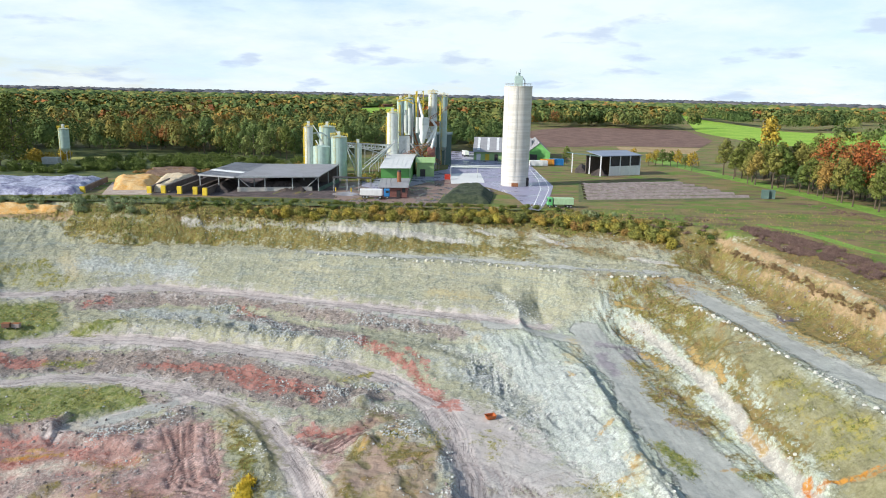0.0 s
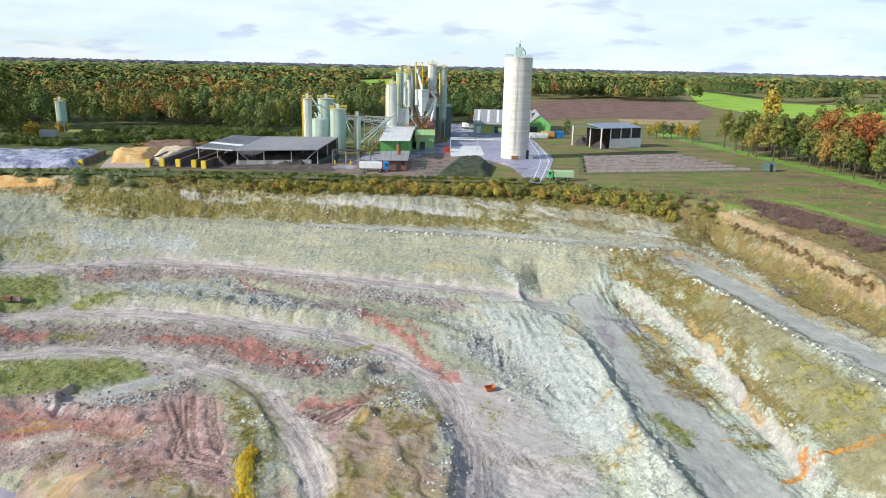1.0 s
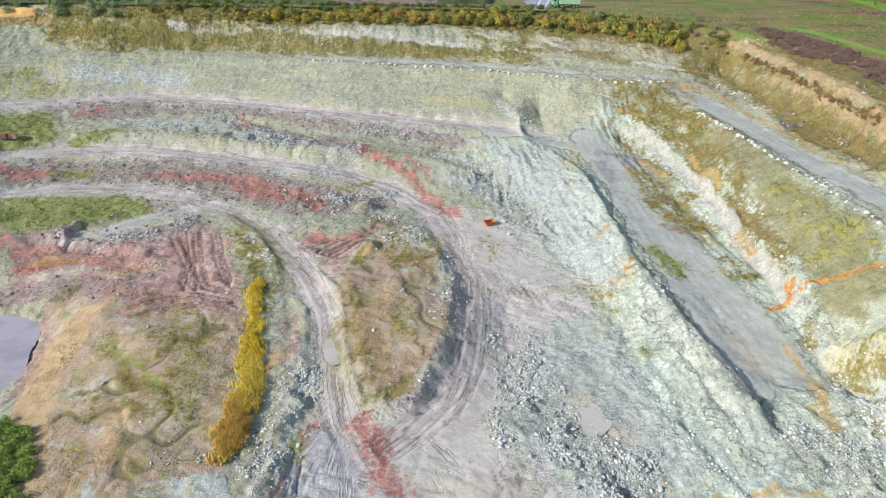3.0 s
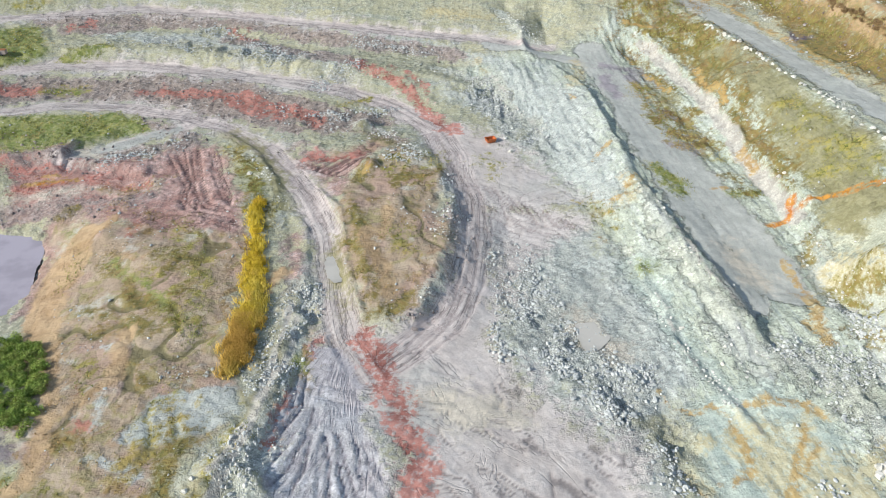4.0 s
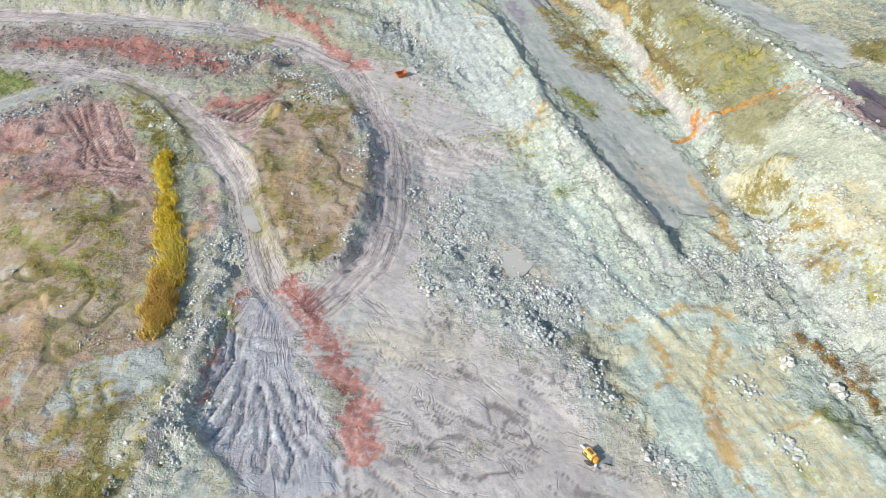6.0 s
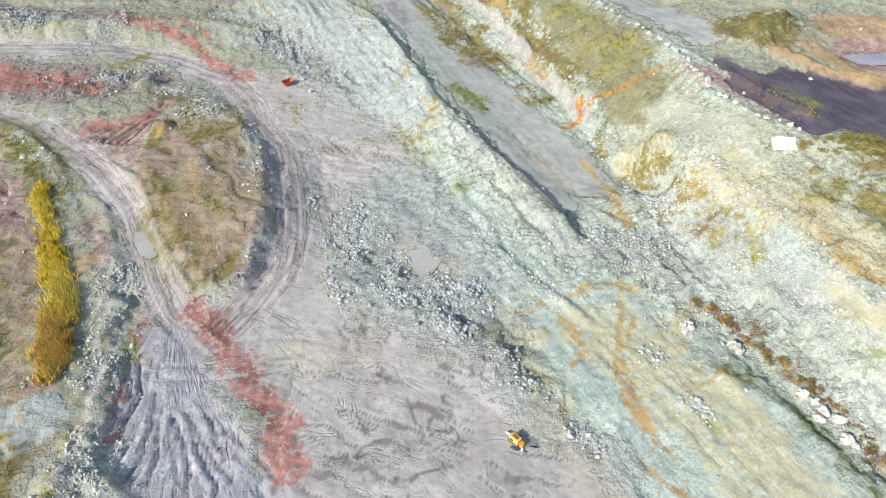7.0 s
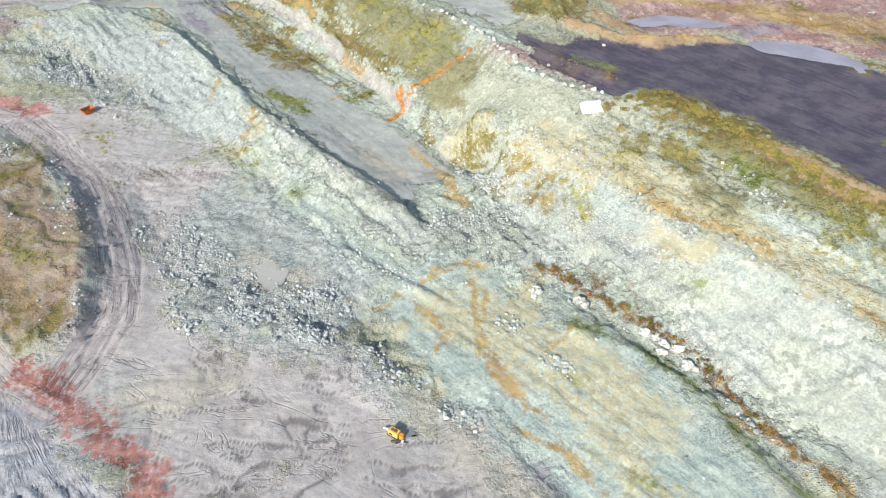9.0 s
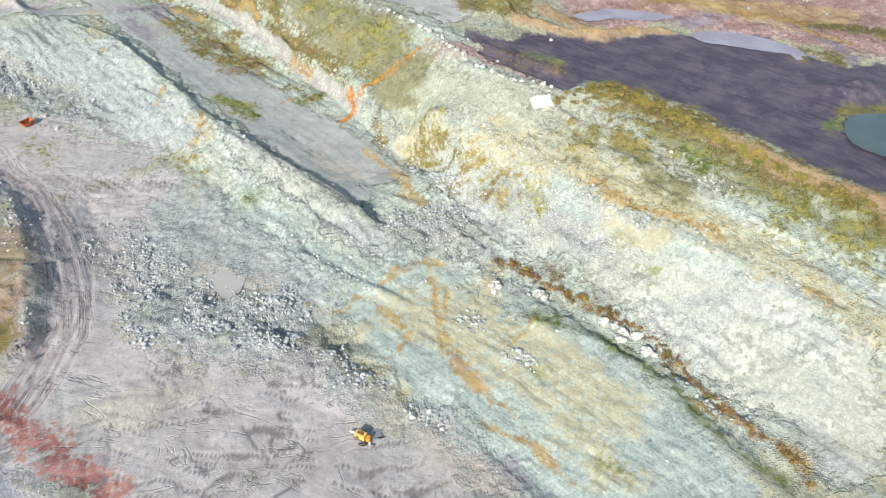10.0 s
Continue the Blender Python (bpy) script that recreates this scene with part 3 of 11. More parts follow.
LEVELS['east_slope'] = [(60, -20, -22), (58, -50, -20)]
LEVELS['south_floor'] = [(-90, 20, -30), (-80, -40, -29), (0, -60, -27), (60, -60, -24)]
LEVELS['dark_south'] = [(100, 0, -11.4), (98, -40, -11), (150, 30, -11.4), (170, 0, -11)]
LEVELS['rim_outer'] = [(-138, 216, 0), (-190, 212, 0), (-240, 190, 0), (-260, 60, 0), (-210, -85, 0), (0, -115, 0), (160, -95, 0), (225, -60, 0), (240, 60, 0), (200, 110, 0), (130, 122, 0), (106, 130, 0)]
LEVELS['road_upper_verge'] = [(-113.9, 175, -18), (-97.3, 179.1, -18.2), (-77.3, 185.8, -18.4), (-54.4, 182.7, -18.6), (-32.2, 177.2, -18.7), (-11.3, 172.6, -18.9), (10.1, 167.8, -19.1), (24.9, 162.4, -19.3)]
LEVELS['road_upper_shoulder'] = [(-113, 171.3, -18), (-96.2, 175.4, -18.2), (-77, 182, -18.4), (-55.1, 179, -18.6), (-33, 173.5, -18.7), (-12.1, 168.9, -18.9), (9.1, 164.1, -19.1), (23.6, 158.8, -19.3)]
LEVELS['road_middle_verge'] = [(-100, 151.5, -22.3), (-86.9, 156.6, -22.5), (-68.3, 157.5, -22.6), (-48.4, 153.6, -22.8), (-32.1, 150.3, -23.2), (-18.5, 146, -23.6), (-7.6, 138.5, -24), (1.3, 128.2, -24.3), (4.8, 117.5, -24.7)]
LEVELS['road_middle_shoulder'] = [(-98.1, 146.8, -22.3), (-86, 151.7, -22.5), (-68.7, 152.6, -22.6), (-49.4, 148.7, -22.8), (-33.4, 145.5, -23.2), (-20.7, 141.5, -23.6), (-10.9, 134.8, -24), (-3, 125.7, -24.3), (-0, 116, -24.7)]
LEVELS['road_lower_verge'] = [(-89.7, 134.5, -24.3), (-78, 139.1, -24.5), (-65.4, 139, -24.6), (-51.7, 134.9, -24.8), (-40.6, 129.7, -25), (-31, 121.3, -25.1)]
LEVELS['road_lower_shoulder'] = [(-88, 130.2, -24.3), (-77.1, 134.6, -24.5), (-66.1, 134.5, -24.6), (-53.3, 130.6, -24.8), (-43.1, 125.9, -25), (-34, 117.9, -25.1)]
LEVELS['road_east_verge'] = [(61.8, 171.4, -11.2), (67, 148.6, -11.2), (70.3, 129.7, -11.2), (73.5, 115.9, -11.2), (75.5, 108.3, -11.2)]
LEVELS['road_east_shoulder'] = [(56.8, 170.2, -11.2), (61.9, 147.6, -11.2), (65.2, 128.7, -11.2), (68.5, 114.7, -11.2), (70.5, 107, -11.2)]
LEVELS['corridor_verge'] = [(38.8, 149.3, -20.3), (42.8, 128.5, -21.4), (44.5, 106.1, -22.7), (48.3, 90.8, -23.9), (50.3, 76.9, -25.1)]
LEVELS['corridor_shoulder'] = [(34.5, 148.5, -20.3), (38.4, 127.9, -21.4), (40.2, 105.5, -22.7), (44, 90, -23.9), (46, 76.3, -25.1)]
LEVELS['hollow_ledge'] = [(-86.3, 116.1, -25.4), (-80.3, 116.4, -25.5), (-70.5, 117.4, -25.6), (-64.5, 115.1, -25.7), (-55.7, 113.4, -25.8), (-49, 108.1, -26)]
LEVELS['hollow_step'] = [(-86.4, 115, -27), (-80.4, 115.2, -27.1), (-70.4, 115.9, -27.1), (-63.3, 113.6, -27.1), (-55.1, 110.5, -27.2)]
# ---- the ground: crest and toe lines of the benches, in plan ----
def lattice_noise(x, y, size, seed):
    """Smooth value noise, -1 to 1, for arrays of places in plan."""
    table = np.random.RandomState(seed).rand(256, 256) * 2 - 1
    u, v = x / size, y / size
    i, j = np.floor(u).astype(int), np.floor(v).astype(int)
    a, b = u - i, v - j
    a, b = a * a * (3 - 2 * a), b * b * (3 - 2 * b)
    t = lambda p, q: table[p & 255, q & 255]
    return (t(i, j) * (1 - a) + t(i + 1, j) * a) * (1 - b) + (t(i, j + 1) * (1 - a) + t(i + 1, j + 1) * a) * b


def fractal(x, y, size, octaves, seed):
    total, amp, norm = 0, 1.0, 0
    for k in range(octaves):
        total = total + amp * lattice_noise(x + 17 * k, y - 31 * k, size / 2 ** k, seed + k)
        norm += amp
        amp *= 0.55
    return total / norm


def line_distance(px, py, pts):
    """Distance in plan to a polyline, and the signed side offset."""
    best = np.full(px.shape, 1e9)
    for (x0, y0), (x1, y1) in zip(pts[:-1], pts[1:]):
        dx, dy = x1 - x0, y1 - y0
        n = dx * dx + dy * dy + 1e-9
        s = np.clip(((px - x0) * dx + (py - y0) * dy) / n, 0, 1)
        best = np.minimum(best, np.hypot(px - x0 - s * dx, py - y0 - s * dy))
    return best


def side_distance(px, py, pts):
    """Distance in plan to a polyline, positive to the right of its run."""
    best, signed = np.full(px.shape, 1e9), np.zeros(px.shape)
    for (x0, y0), (x1, y1) in zip(pts[:-1], pts[1:]):
        dx, dy = x1 - x0, y1 - y0
        n = math.hypot(dx, dy) + 1e-9
        s = np.clip(((px - x0) * dx + (py - y0) * dy) / n / n, 0, 1)
        d = np.hypot(px - x0 - s * dx, py - y0 - s * dy)
        side = np.where((px - x0) * dy - (py - y0) * dx < 0, -d, d)
        signed = np.where(d < best, side, signed)
        best = np.minimum(best, d)
    return signed


def inside(px, py, pts):
    odd = np.zeros(px.shape, bool)
    for (x0, y0), (x1, y1) in zip(pts, pts[1:] + pts[:1]):
        if y0 == y1:
            continue
        odd ^= ((y0 > py) != (y1 > py)) & (px < (x1 - x0) * (py - y0) / (y1 - y0) + x0)
    return odd


def relax(levels, x0, x1, y0, y1):
    """Heights between the level lines: a membrane stretched over them, from a coarse grid to a fine one."""
    h = None
    for step in (16, 8, 4, 2, 1):
        nx, ny = (x1 - x0) // step + 1, (y1 - y0) // step + 1
        if h is None:
            h = np.zeros((nx, ny))
        else:
            h = np.repeat(np.repeat(h, 2, 0), 2, 1)[:nx, :ny]
            h = np.pad(h, ((0, nx - h.shape[0]), (0, ny - h.shape[1])), mode="edge")
        total, count = np.zeros((nx, ny)), np.zeros((nx, ny))
        for pts in levels:
            for (ax, ay, az), (bx, by, bz) in zip(pts[:-1], pts[1:]):
                n = int(math.hypot(bx - ax, by - ay) / step * 2) + 2
                s = np.linspace(0, 1, n)
                i = np.clip(np.round((ax + (bx - ax) * s - x0) / step).astype(int), 0, nx - 1)
                j = np.clip(np.round((ay + (by - ay) * s - y0) / step).astype(int), 0, ny - 1)
                np.add.at(total, (i, j), az + (bz - az) * s)
                np.add.at(count, (i, j), 1)
        fixed = count > 0
        value = total / np.maximum(count, 1)
        gx, gy = np.meshgrid(np.arange(nx) * step + x0, np.arange(ny) * step + y0, indexing="ij")
        out = ~inside(gx, gy, PIT_OUTLINE)
        for _ in range(300 if step > 2 else 90):
            h = np.where(fixed, value, np.where(out, 0, h))
            p = np.pad(h, 1, mode="edge")
            h = (p[:-2, 1:-1] + p[2:, 1:-1] + p[1:-1, :-2] + p[1:-1, 2:]) / 4
        h = np.where(fixed, value * 0.7 + h * 0.3, h)
    return h


X0, X1, Y0, Y1 = -272, 256, -128, 256
PIT_OUTLINE = [(x, y) for x, y, _ in LEVELS["rim_north"] + LEVELS["east_rim"][1:] + LEVELS["rim_outer"][::-1]]
BASE = relax(list(LEVELS.values()), X0, X1, Y0, Y1)


def base_height(x, y):
    u, v = np.clip(x - X0, 0, X1 - X0 - 1.001), np.clip(y - Y0, 0, Y1 - Y0 - 1.001)
    i, j = np.floor(u).astype(int), np.floor(v).astype(int)
    a, b = u - i, v - j
    return (BASE[i, j] * (1 - a) + BASE[i + 1, j] * a) * (1 - b) + (BASE[i, j + 1] * (1 - a) + BASE[i + 1, j + 1] * a) * b

# where each ground cover lies: a strip of that half width along a line, or (width 0) an area
COVER = []
COVER.append(('track', 2.6, [(-113.2, 172.8), (-96.7, 177.3), (-77.2, 184.0), (-54.8, 180.9), (-32.6, 175.3), (-11.7, 170.6), (9.6, 165.9), (24.2, 160.5)]))
COVER.append(('track', 3.2, [(-99.0, 149.0), (-86.5, 154.2), (-68.5, 155.0), (-48.9, 151.2), (-32.8, 147.9), (-19.6, 143.7), (-9.2, 136.7), (-0.9, 126.9), (2.4, 116.8), (3.7, 104.6)]))
COVER.append(('track', 2.6, [(-88.8, 132.3), (-77.6, 136.9), (-65.7, 136.6), (-52.5, 132.7), (-41.8, 127.8), (-31.4, 117.2), (-23.9, 105.9)]))
COVER.append(('track', 2.8, [(-32.5, 119.6), (-22.7, 103.6), (-17.4, 92.0), (-15.5, 83.5), (-13.7, 74.8), (-11.8, 68.3), (-8.0, 61.4)]))
COVER.append(('track', 2.8, [(-0.9, 124.8), (5.1, 102.0), (5.6, 92.2), (4.3, 79.9), (1.1, 71.7), (-6.1, 64.4)]))
COVER.append(('track', 1.8, [(-69.7, 115.7), (-61.3, 122.0), (-49.8, 128.3)]))
COVER.append(('track', 0, [(-12.9, 68.3), (-10.2, 71.0), (-2.7, 70.3), (6.1, 82.8), (8.2, 100.9), (17.2, 101.5), (24.6, 94.8), (10.2, 82.4), (7.7, 67.7), (12.7, 59.6), (20.5, 51.0), (21.2, 39.9), (-4.0, 39.6), (-5.1, 47.8), (-8.0, 57.6)]))
COVER.append(('track', 0, [(-9.0, 133.4), (9.0, 126.8), (18.2, 113.1), (24.8, 101.4), (4.9, 98.6), (-1.8, 121.8)]))
COVER.append(('track', 0, [(-4.2, 77.7), (9.4, 61.1), (20.8, 47.5), (24.9, 38.0), (31.3, 23.2), (-9.8, 54.1)]))
COVER.append(('track', 0, [(-4.0, 39.6), (-6.2, 32.7), (-2.8, 15.9), (18.4, 27.9), (21.2, 39.9)]))
COVER.append(('lane', 4.2, [(34.2, 157.2), (36.8, 143.3), (39.8, 124.7), (42.9, 105.9), (46.4, 89.7), (48.2, 77.7)]))
COVER.append(('lane', 3.4, [(59.2, 170.6), (64.4, 148.1), (67.8, 129.2), (71.0, 115.3), (72.9, 107.4), (75.2, 93.7)]))
COVER.append(('lane', 1.2, [(-37.9, 196.8), (-13.4, 194.7), (10.4, 190.3), (32.6, 181.7), (57.8, 175.9)]))
COVER.append(('lane', 2, [(12.1, 161.7), (23.6, 155.5), (35.9, 151.4), (37.8, 143.0)]))
COVER.append(('mauve', 0, [(-82.6, 121.1), (-70.1, 121.2), (-53.3, 115.2), (-48.5, 120.1), (-42.0, 119.7), (-31.4, 99.9), (-31.2, 90.9), (-44.7, 89.5), (-52.5, 96.0), (-62.6, 100.9), (-74.0, 100.0)]))
COVER.append(('mauve', 0, [(-78.6, 115.4), (-65.3, 113.2), (-54.2, 115.4), (-45.9, 117.4), (-34.0, 102.2), (-40.6, 95.6), (-70.1, 101.0)]))
COVER.append(('mauve', 1.5, [(-24.0, 115.8), (-15.9, 112.8), (-10.5, 122.9)]))
COVER.append(('red', 1.4, [(-19.7, 154.8), (-11.2, 146.9), (-4.6, 138.2), (2.4, 126.2)]))
COVER.append(('red', 1.5, [(-9.7, 69.1), (-7.2, 62.8), (-5.0, 57.6), (-3.1, 51.7), (-2.0, 47.1), (-1.2, 42.9)]))
COVER.append(('red', 1.6, [(-60.1, 143.4), (-48.3, 141.1), (-38.6, 136.4), (-31.8, 132.3)]))
COVER.append(('red', 1.8, [(-97.6, 139.2), (-93.8, 140.6), (-86.3, 142.1)]))
COVER.append(('red', 1.2, [(-76.0, 107.8), (-67.4, 109.7)]))
COVER.append(('red', 0.7, [(-91.8, 171.6), (-86.4, 174.0)]))
COVER.append(('red', 0.7, [(-52.0, 173.7), (-47.2, 172.1)]))
COVER.append(('red', 0.8, [(-80.2, 115.1), (-73.1, 112.4), (-65.4, 111.3), (-52.0, 107.5)]))
COVER.append(('red', 0.5, [(-16.4, 66.6), (-16.9, 61.1), (-18.6, 52.0)]))
COVER.append(('ochre', 0.42, [(32.7, 104.5), (30.3, 100.7)]))
COVER.append(('ochre', 0.3, [(30.6, 115.7), (27.2, 112.3)]))
COVER.append(('ochre', 1.2, [(-142.6, 206.6), (-130.9, 209.7), (-115.5, 209.6)]))
COVER.append(('yellow', 2.2, [(62.9, 54.9), (65.2, 42.1), (66.5, 30.3), (68.0, 18.9), (68.5, 11.6)]))
COVER.append(('yellow', 1.5, [(60.1, 41.6), (61.3, 36.3)]))
COVER.append(('yellow', 1, [(27.6, 47.7), (28.8, 41.5)]))
COVER.append(('yellow', 1.6, [(35.1, 52.7), (37.9, 38.7), (38.5, 28.4), (39.3, 18.3)]))
COVER.append(('yellow', 1.2, [(33.0, 103.6), (29.7, 99.1)]))
COVER.append(('yellow', 1, [(29.8, 153.4), (28.9, 141.0)]))
COVER.append(('yellow', 1.4, [(55.7, 79.7), (56.4, 73.5)]))
COVER.append(('white', 0, [(31.6, 101.0), (33.7, 102.1), (36.1, 89.7), (40.6, 65.9), (43.6, 63.4), (37.6, 58.0), (36.2, 66.6), (33.8, 84.2)]))
COVER.append(('white', 0, [(54.6, 90.7), (57.6, 78.8), (59.1, 68.4), (61.8, 51.6), (64.2, 30.7), (67.5, 10.9), (54.9, 2.2), (52.1, 5.1), (54.6, 21.4), (52.8, 41.2), (49.6, 53.8), (51.8, 68.1)]))
COVER.append(('white', 1.2, [(-40.2, 204.9), (-24.1, 203.2), (-14.0, 202.2), (-4.0, 201.1), (7.5, 199.6)]))
COVER.append(('white', 0.8, [(-76.8, 206.4), (-61.4, 205.5)]))
COVER.append(('white', 1.6, [(14.4, 176.6), (20.6, 164.0)]))
COVER.append(('white', 1.3, [(-18.9, 76.1), (-19.8, 66.2), (-21.6, 57.5), (-23.1, 50.0)]))
COVER.append(('white', 0.8, [(-40.9, 121.8), (-33.4, 114.0), (-25.8, 100.0)]))
COVER.append(('white', 0.8, [(28.4, 86.9), (30.8, 72.5), (34.2, 56.5)]))
COVER.append(('white', 0.9, [(-1.3, 152.7), (11.1, 144.3), (18.9, 126.5)]))
COVER.append(('white', 0.7, [(25.1, 51.5), (26.4, 45.8)]))
COVER.append(('rubble', 3.5, [(10.7, 88.2), (12.1, 75.8), (16.5, 67.6), (20.9, 59.5), (24.3, 51.0)]))
COVER.append(('rubble', 2.5, [(-67.5, 166.5), (-51.2, 159.2), (-34.5, 156.6)]))
COVER.append(('rubble', 2.5, [(-27.9, 130.4), (-15.6, 130.4), (-10.1, 133.3)]))
COVER.append(('rubble', 3, [(7.5, 145.0), (15.7, 127.2), (19.0, 119.0)]))
COVER.append(('rubble', 2.2, [(55.2, 59.6), (55.9, 48.9), (57.4, 36.7)]))
COVER.append(('rubble', 1.5, [(-19.8, 166.1), (-2.8, 160.3)]))
COVER.append(('rubble', 2, [(46.7, 62.8), (48.6, 55.3), (49.2, 50.9)]))
COVER.append(('lush', 0, [(-93.2, 128.7), (-75.5, 133.0), (-60.5, 131.5), (-57.0, 125.6), (-70.9, 120.0), (-86.1, 117.7)]))
COVER.append(('lush', 0, [(-115.0, 162.6), (-97.4, 170.2), (-89.3, 157.8), (-106.5, 149.4)]))
COVER.append(('grass', 1.6, [(-84.3, 157.8), (-77.6, 160.9)]))
COVER.append(('grass', 2.5, [(-124.0, 181.4), (-110.8, 184.4), (-103.4, 181.6)]))
COVER.append(('grass', 1.2, [(-39.8, 119.5), (-33.3, 109.0), (-28.5, 94.8)]))
COVER.append(('grass', 3.2, [(76.3, 56.7), (77.6, 46.7), (77.1, 34.9), (79.7, 18.7), (82.4, 5.2)]))
COVER.append(('grass', 1.3, [(73.2, 44.6), (72.7, 49.1)]))
COVER.append(('grass', 2, [(42.2, 140.8), (43.9, 123.8), (46.4, 117.4)]))
COVER.append(('grass', 1, [(37.5, 108.0), (40.5, 102.4)]))
COVER.append(('grass', 0.8, [(7.9, 116.4), (9.7, 110.6)]))
COVER.append(('grass', 0.9, [(26.0, 97.8), (27.0, 93.0)]))
COVER.append(('grass', 0, [(-147.0, 213.7), (-84.6, 214.2), (-39.6, 215.9), (2.5, 217.3), (37.9, 217.4), (66.5, 196.5), (66.7, 188.7), (27.8, 205.8), (5.9, 207.5), (-24.5, 206.7), (-55.8, 203.4), (-76.3, 204.2), (-109.0, 199.3), (-112.4, 206.7), (-140.5, 203.3)]))
COVER.append(('grass', 0, [(60.4, 185.0), (75.1, 191.4), (82.1, 124.5), (78.8, 117.6), (73.1, 154.0), (69.0, 178.4), (61.5, 178.3)]))
COVER.append(('grass', 1.2, [(55.3, 75.7), (55.7, 61.5), (58.0, 51.5)]))
COVER.append(('brown', 0, [(75.1, 191.4), (83.6, 127.2), (78.8, 117.6), (73.1, 154.0), (69.0, 178.4)]))
COVER.append(('brown', 1.8, [(77.0, 56.2), (79.0, 43.2), (79.0, 30.8), (81.0, 19.7)]))
COVER.append(('brown', 3, [(-82.9, 209.5), (-24.7, 208.9), (36.5, 208.5), (65.1, 191.2)]))
COVER.append(('brown', 2, [(42.8, 138.2), (44.4, 126.0), (45.9, 115.4)]))
COVER.append(('dark', 0, [(70.6, 78.6), (69.7, 64.8), (71.6, 61.0), (79.8, 59.8), (82.1, 45.5), (81.4, 32.3), (83.3, 21.1), (85.3, 12.8), (121.8, 28.7), (119.2, 38.8), (111.9, 45.7), (113.0, 56.7), (101.2, 64.9), (91.9, 69.2), (80.4, 79.9)]))
COVER.append(('dark', 1.2, [(72.7, 144.8), (78.8, 117.6)]))
COVER.append(('scree', 2.6, [(-98.0, 174.0), (-85.8, 176.0), (-72.4, 179.6), (-53.3, 175.8), (-31.6, 170.0), (-11.2, 164.4), (2.6, 158.7)]))
COVER.append(('scree', 2, [(-87.6, 142.3), (-71.5, 144.3), (-60.8, 142.3)]))
COVER.append(('scree', 2.2, [(-53.1, 137.7), (-40.0, 133.0), (-28.3, 126.9)]))
COVER.append(('scree', 1.6, [(-83.5, 123.1), (-74.7, 117.4), (-54.9, 117.1)]))
COVER.append(('scree', 1.5, [(-75.6, 103.8), (-62.9, 101.9)]))
COVER.append(('blue', 0, [(8.4, 94.9), (16.9, 98.5), (25.0, 91.7), (29.7, 77.5), (32.0, 63.0), (26.1, 52.8), (20.5, 57.7), (13.2, 64.5), (8.2, 75.9)]))
COVER.append(('blue', 2.6, [(-71.1, 168.5), (-53.2, 165.6), (-35.5, 160.9), (-23.8, 155.6)]))
COVER.append(('blue', 2, [(-26.4, 173.4), (-2.9, 164.0), (12.9, 153.2)]))
COVER.append(('blue', 2, [(0.1, 143.3), (11.7, 133.8), (18.2, 113.1), (22.4, 103.0)]))
COVER.append(('blue', 0, [(-19.0, 50.6), (-16.3, 61.2), (-13.3, 65.2), (-9.0, 57.6), (-5.7, 47.8), (-4.7, 40.9), (-11.8, 39.5), (-15.8, 43.4)]))
COVER.append(('blue', 1.6, [(28.5, 38.9), (30.7, 30.1), (32.5, 22.1)]))
COVER.append(('blue', 2.5, [(-101.9, 188.1), (-84.1, 190.2), (-71.6, 190.4)]))
COVER.append(('blue', 1.5, [(1.1, 87.2), (-0.5, 79.2), (-2.3, 72.7)]))
COVER.append(('blue', 1.8, [(5.7, 79.9), (9.9, 69.8)]))
COVER.append(('blue', 2, [(46.6, 30.6), (46.8, 19.1), (46.2, 10.7)]))
COVER.append(('blue', 2.2, [(22.8, 149.3), (24.8, 130.0), (28.3, 114.5), (29.5, 102.7)]))
COVER.append(('mud', 1.6, [(1.7, 56.8), (6.4, 56.4), (8.4, 57.8)]))
COVER.append(('mud', 1.5, [(17.6, 75.7), (19.6, 68.7), (22.4, 68.0)]))
COVER.append(('mud', 1.4, [(-15.6, 84.8), (-14.2, 79.6)]))
COVER.append(('mud', 1.4, [(19.0, 70.5), (21.8, 66.4)]))
COVER.append(('mud', 1.8, [(26.8, 43.1), (25.7, 39.2)]))
COVER.append(('mud', 2, [(26.1, 33.6), (28.6, 27.7)]))
COVER.append(('mud', 1.5, [(57.8, 46.9), (61.0, 42.6)]))
COVER.append(('mud', 1.4, [(43.0, 85.9), (45.7, 78.8)]))
COVER.append(('mud', 1.2, [(1.6, 56.7), (4.5, 54.9)]))
COVER.append(('mud', 1, [(-67.3, 119.0), (-62.8, 117.3)]))
COVER.append(('mud', 1.1, [(-76.9, 106.9), (-68.0, 107.3), (-61.9, 107.3)]))
COVER.append(('sand', 0.3, [(74.8, 188.8), (76.9, 181.5), (78.9, 160.1), (81.1, 144.2), (83.9, 125.5)]))
COVER.append(('sand', 0.35, [(78.2, 153.9), (80.6, 138.1), (82.2, 122.0)]))
COVER.append(('sand', 2.6, [(-141.9, 205.6), (-130.3, 208.6), (-114.4, 209.0)]))
COVER.append(('sand', 1.2, [(-11.0, 90.1), (-7.9, 82.0), (-6.7, 75.8)]))
COVER.append(('sand', 1.3, [(-24.2, 77.6), (-22.6, 81.6)]))
COVER.append(('sand', 1.5, [(88.3, 84.3), (90.6, 73.0)]))
COVER.append(('sand', 1.2, [(78.5, 42.8), (79.0, 30.8), (81.6, 20.1)]))
COVER.append(('white', 1, [(-3.2, 88.7), (-0.5, 79.2), (-2.4, 73.6)]))
COVER.append(('white', 0.8, [(-6.0, 115.7), (-3.9, 113.5)]))
COVER.append(('white', 0.9, [(-2.2, 105.4), (0.2, 101.7)]))
COVER.append(('white', 1, [(-1.5, 91.7), (-0.2, 89.4)]))
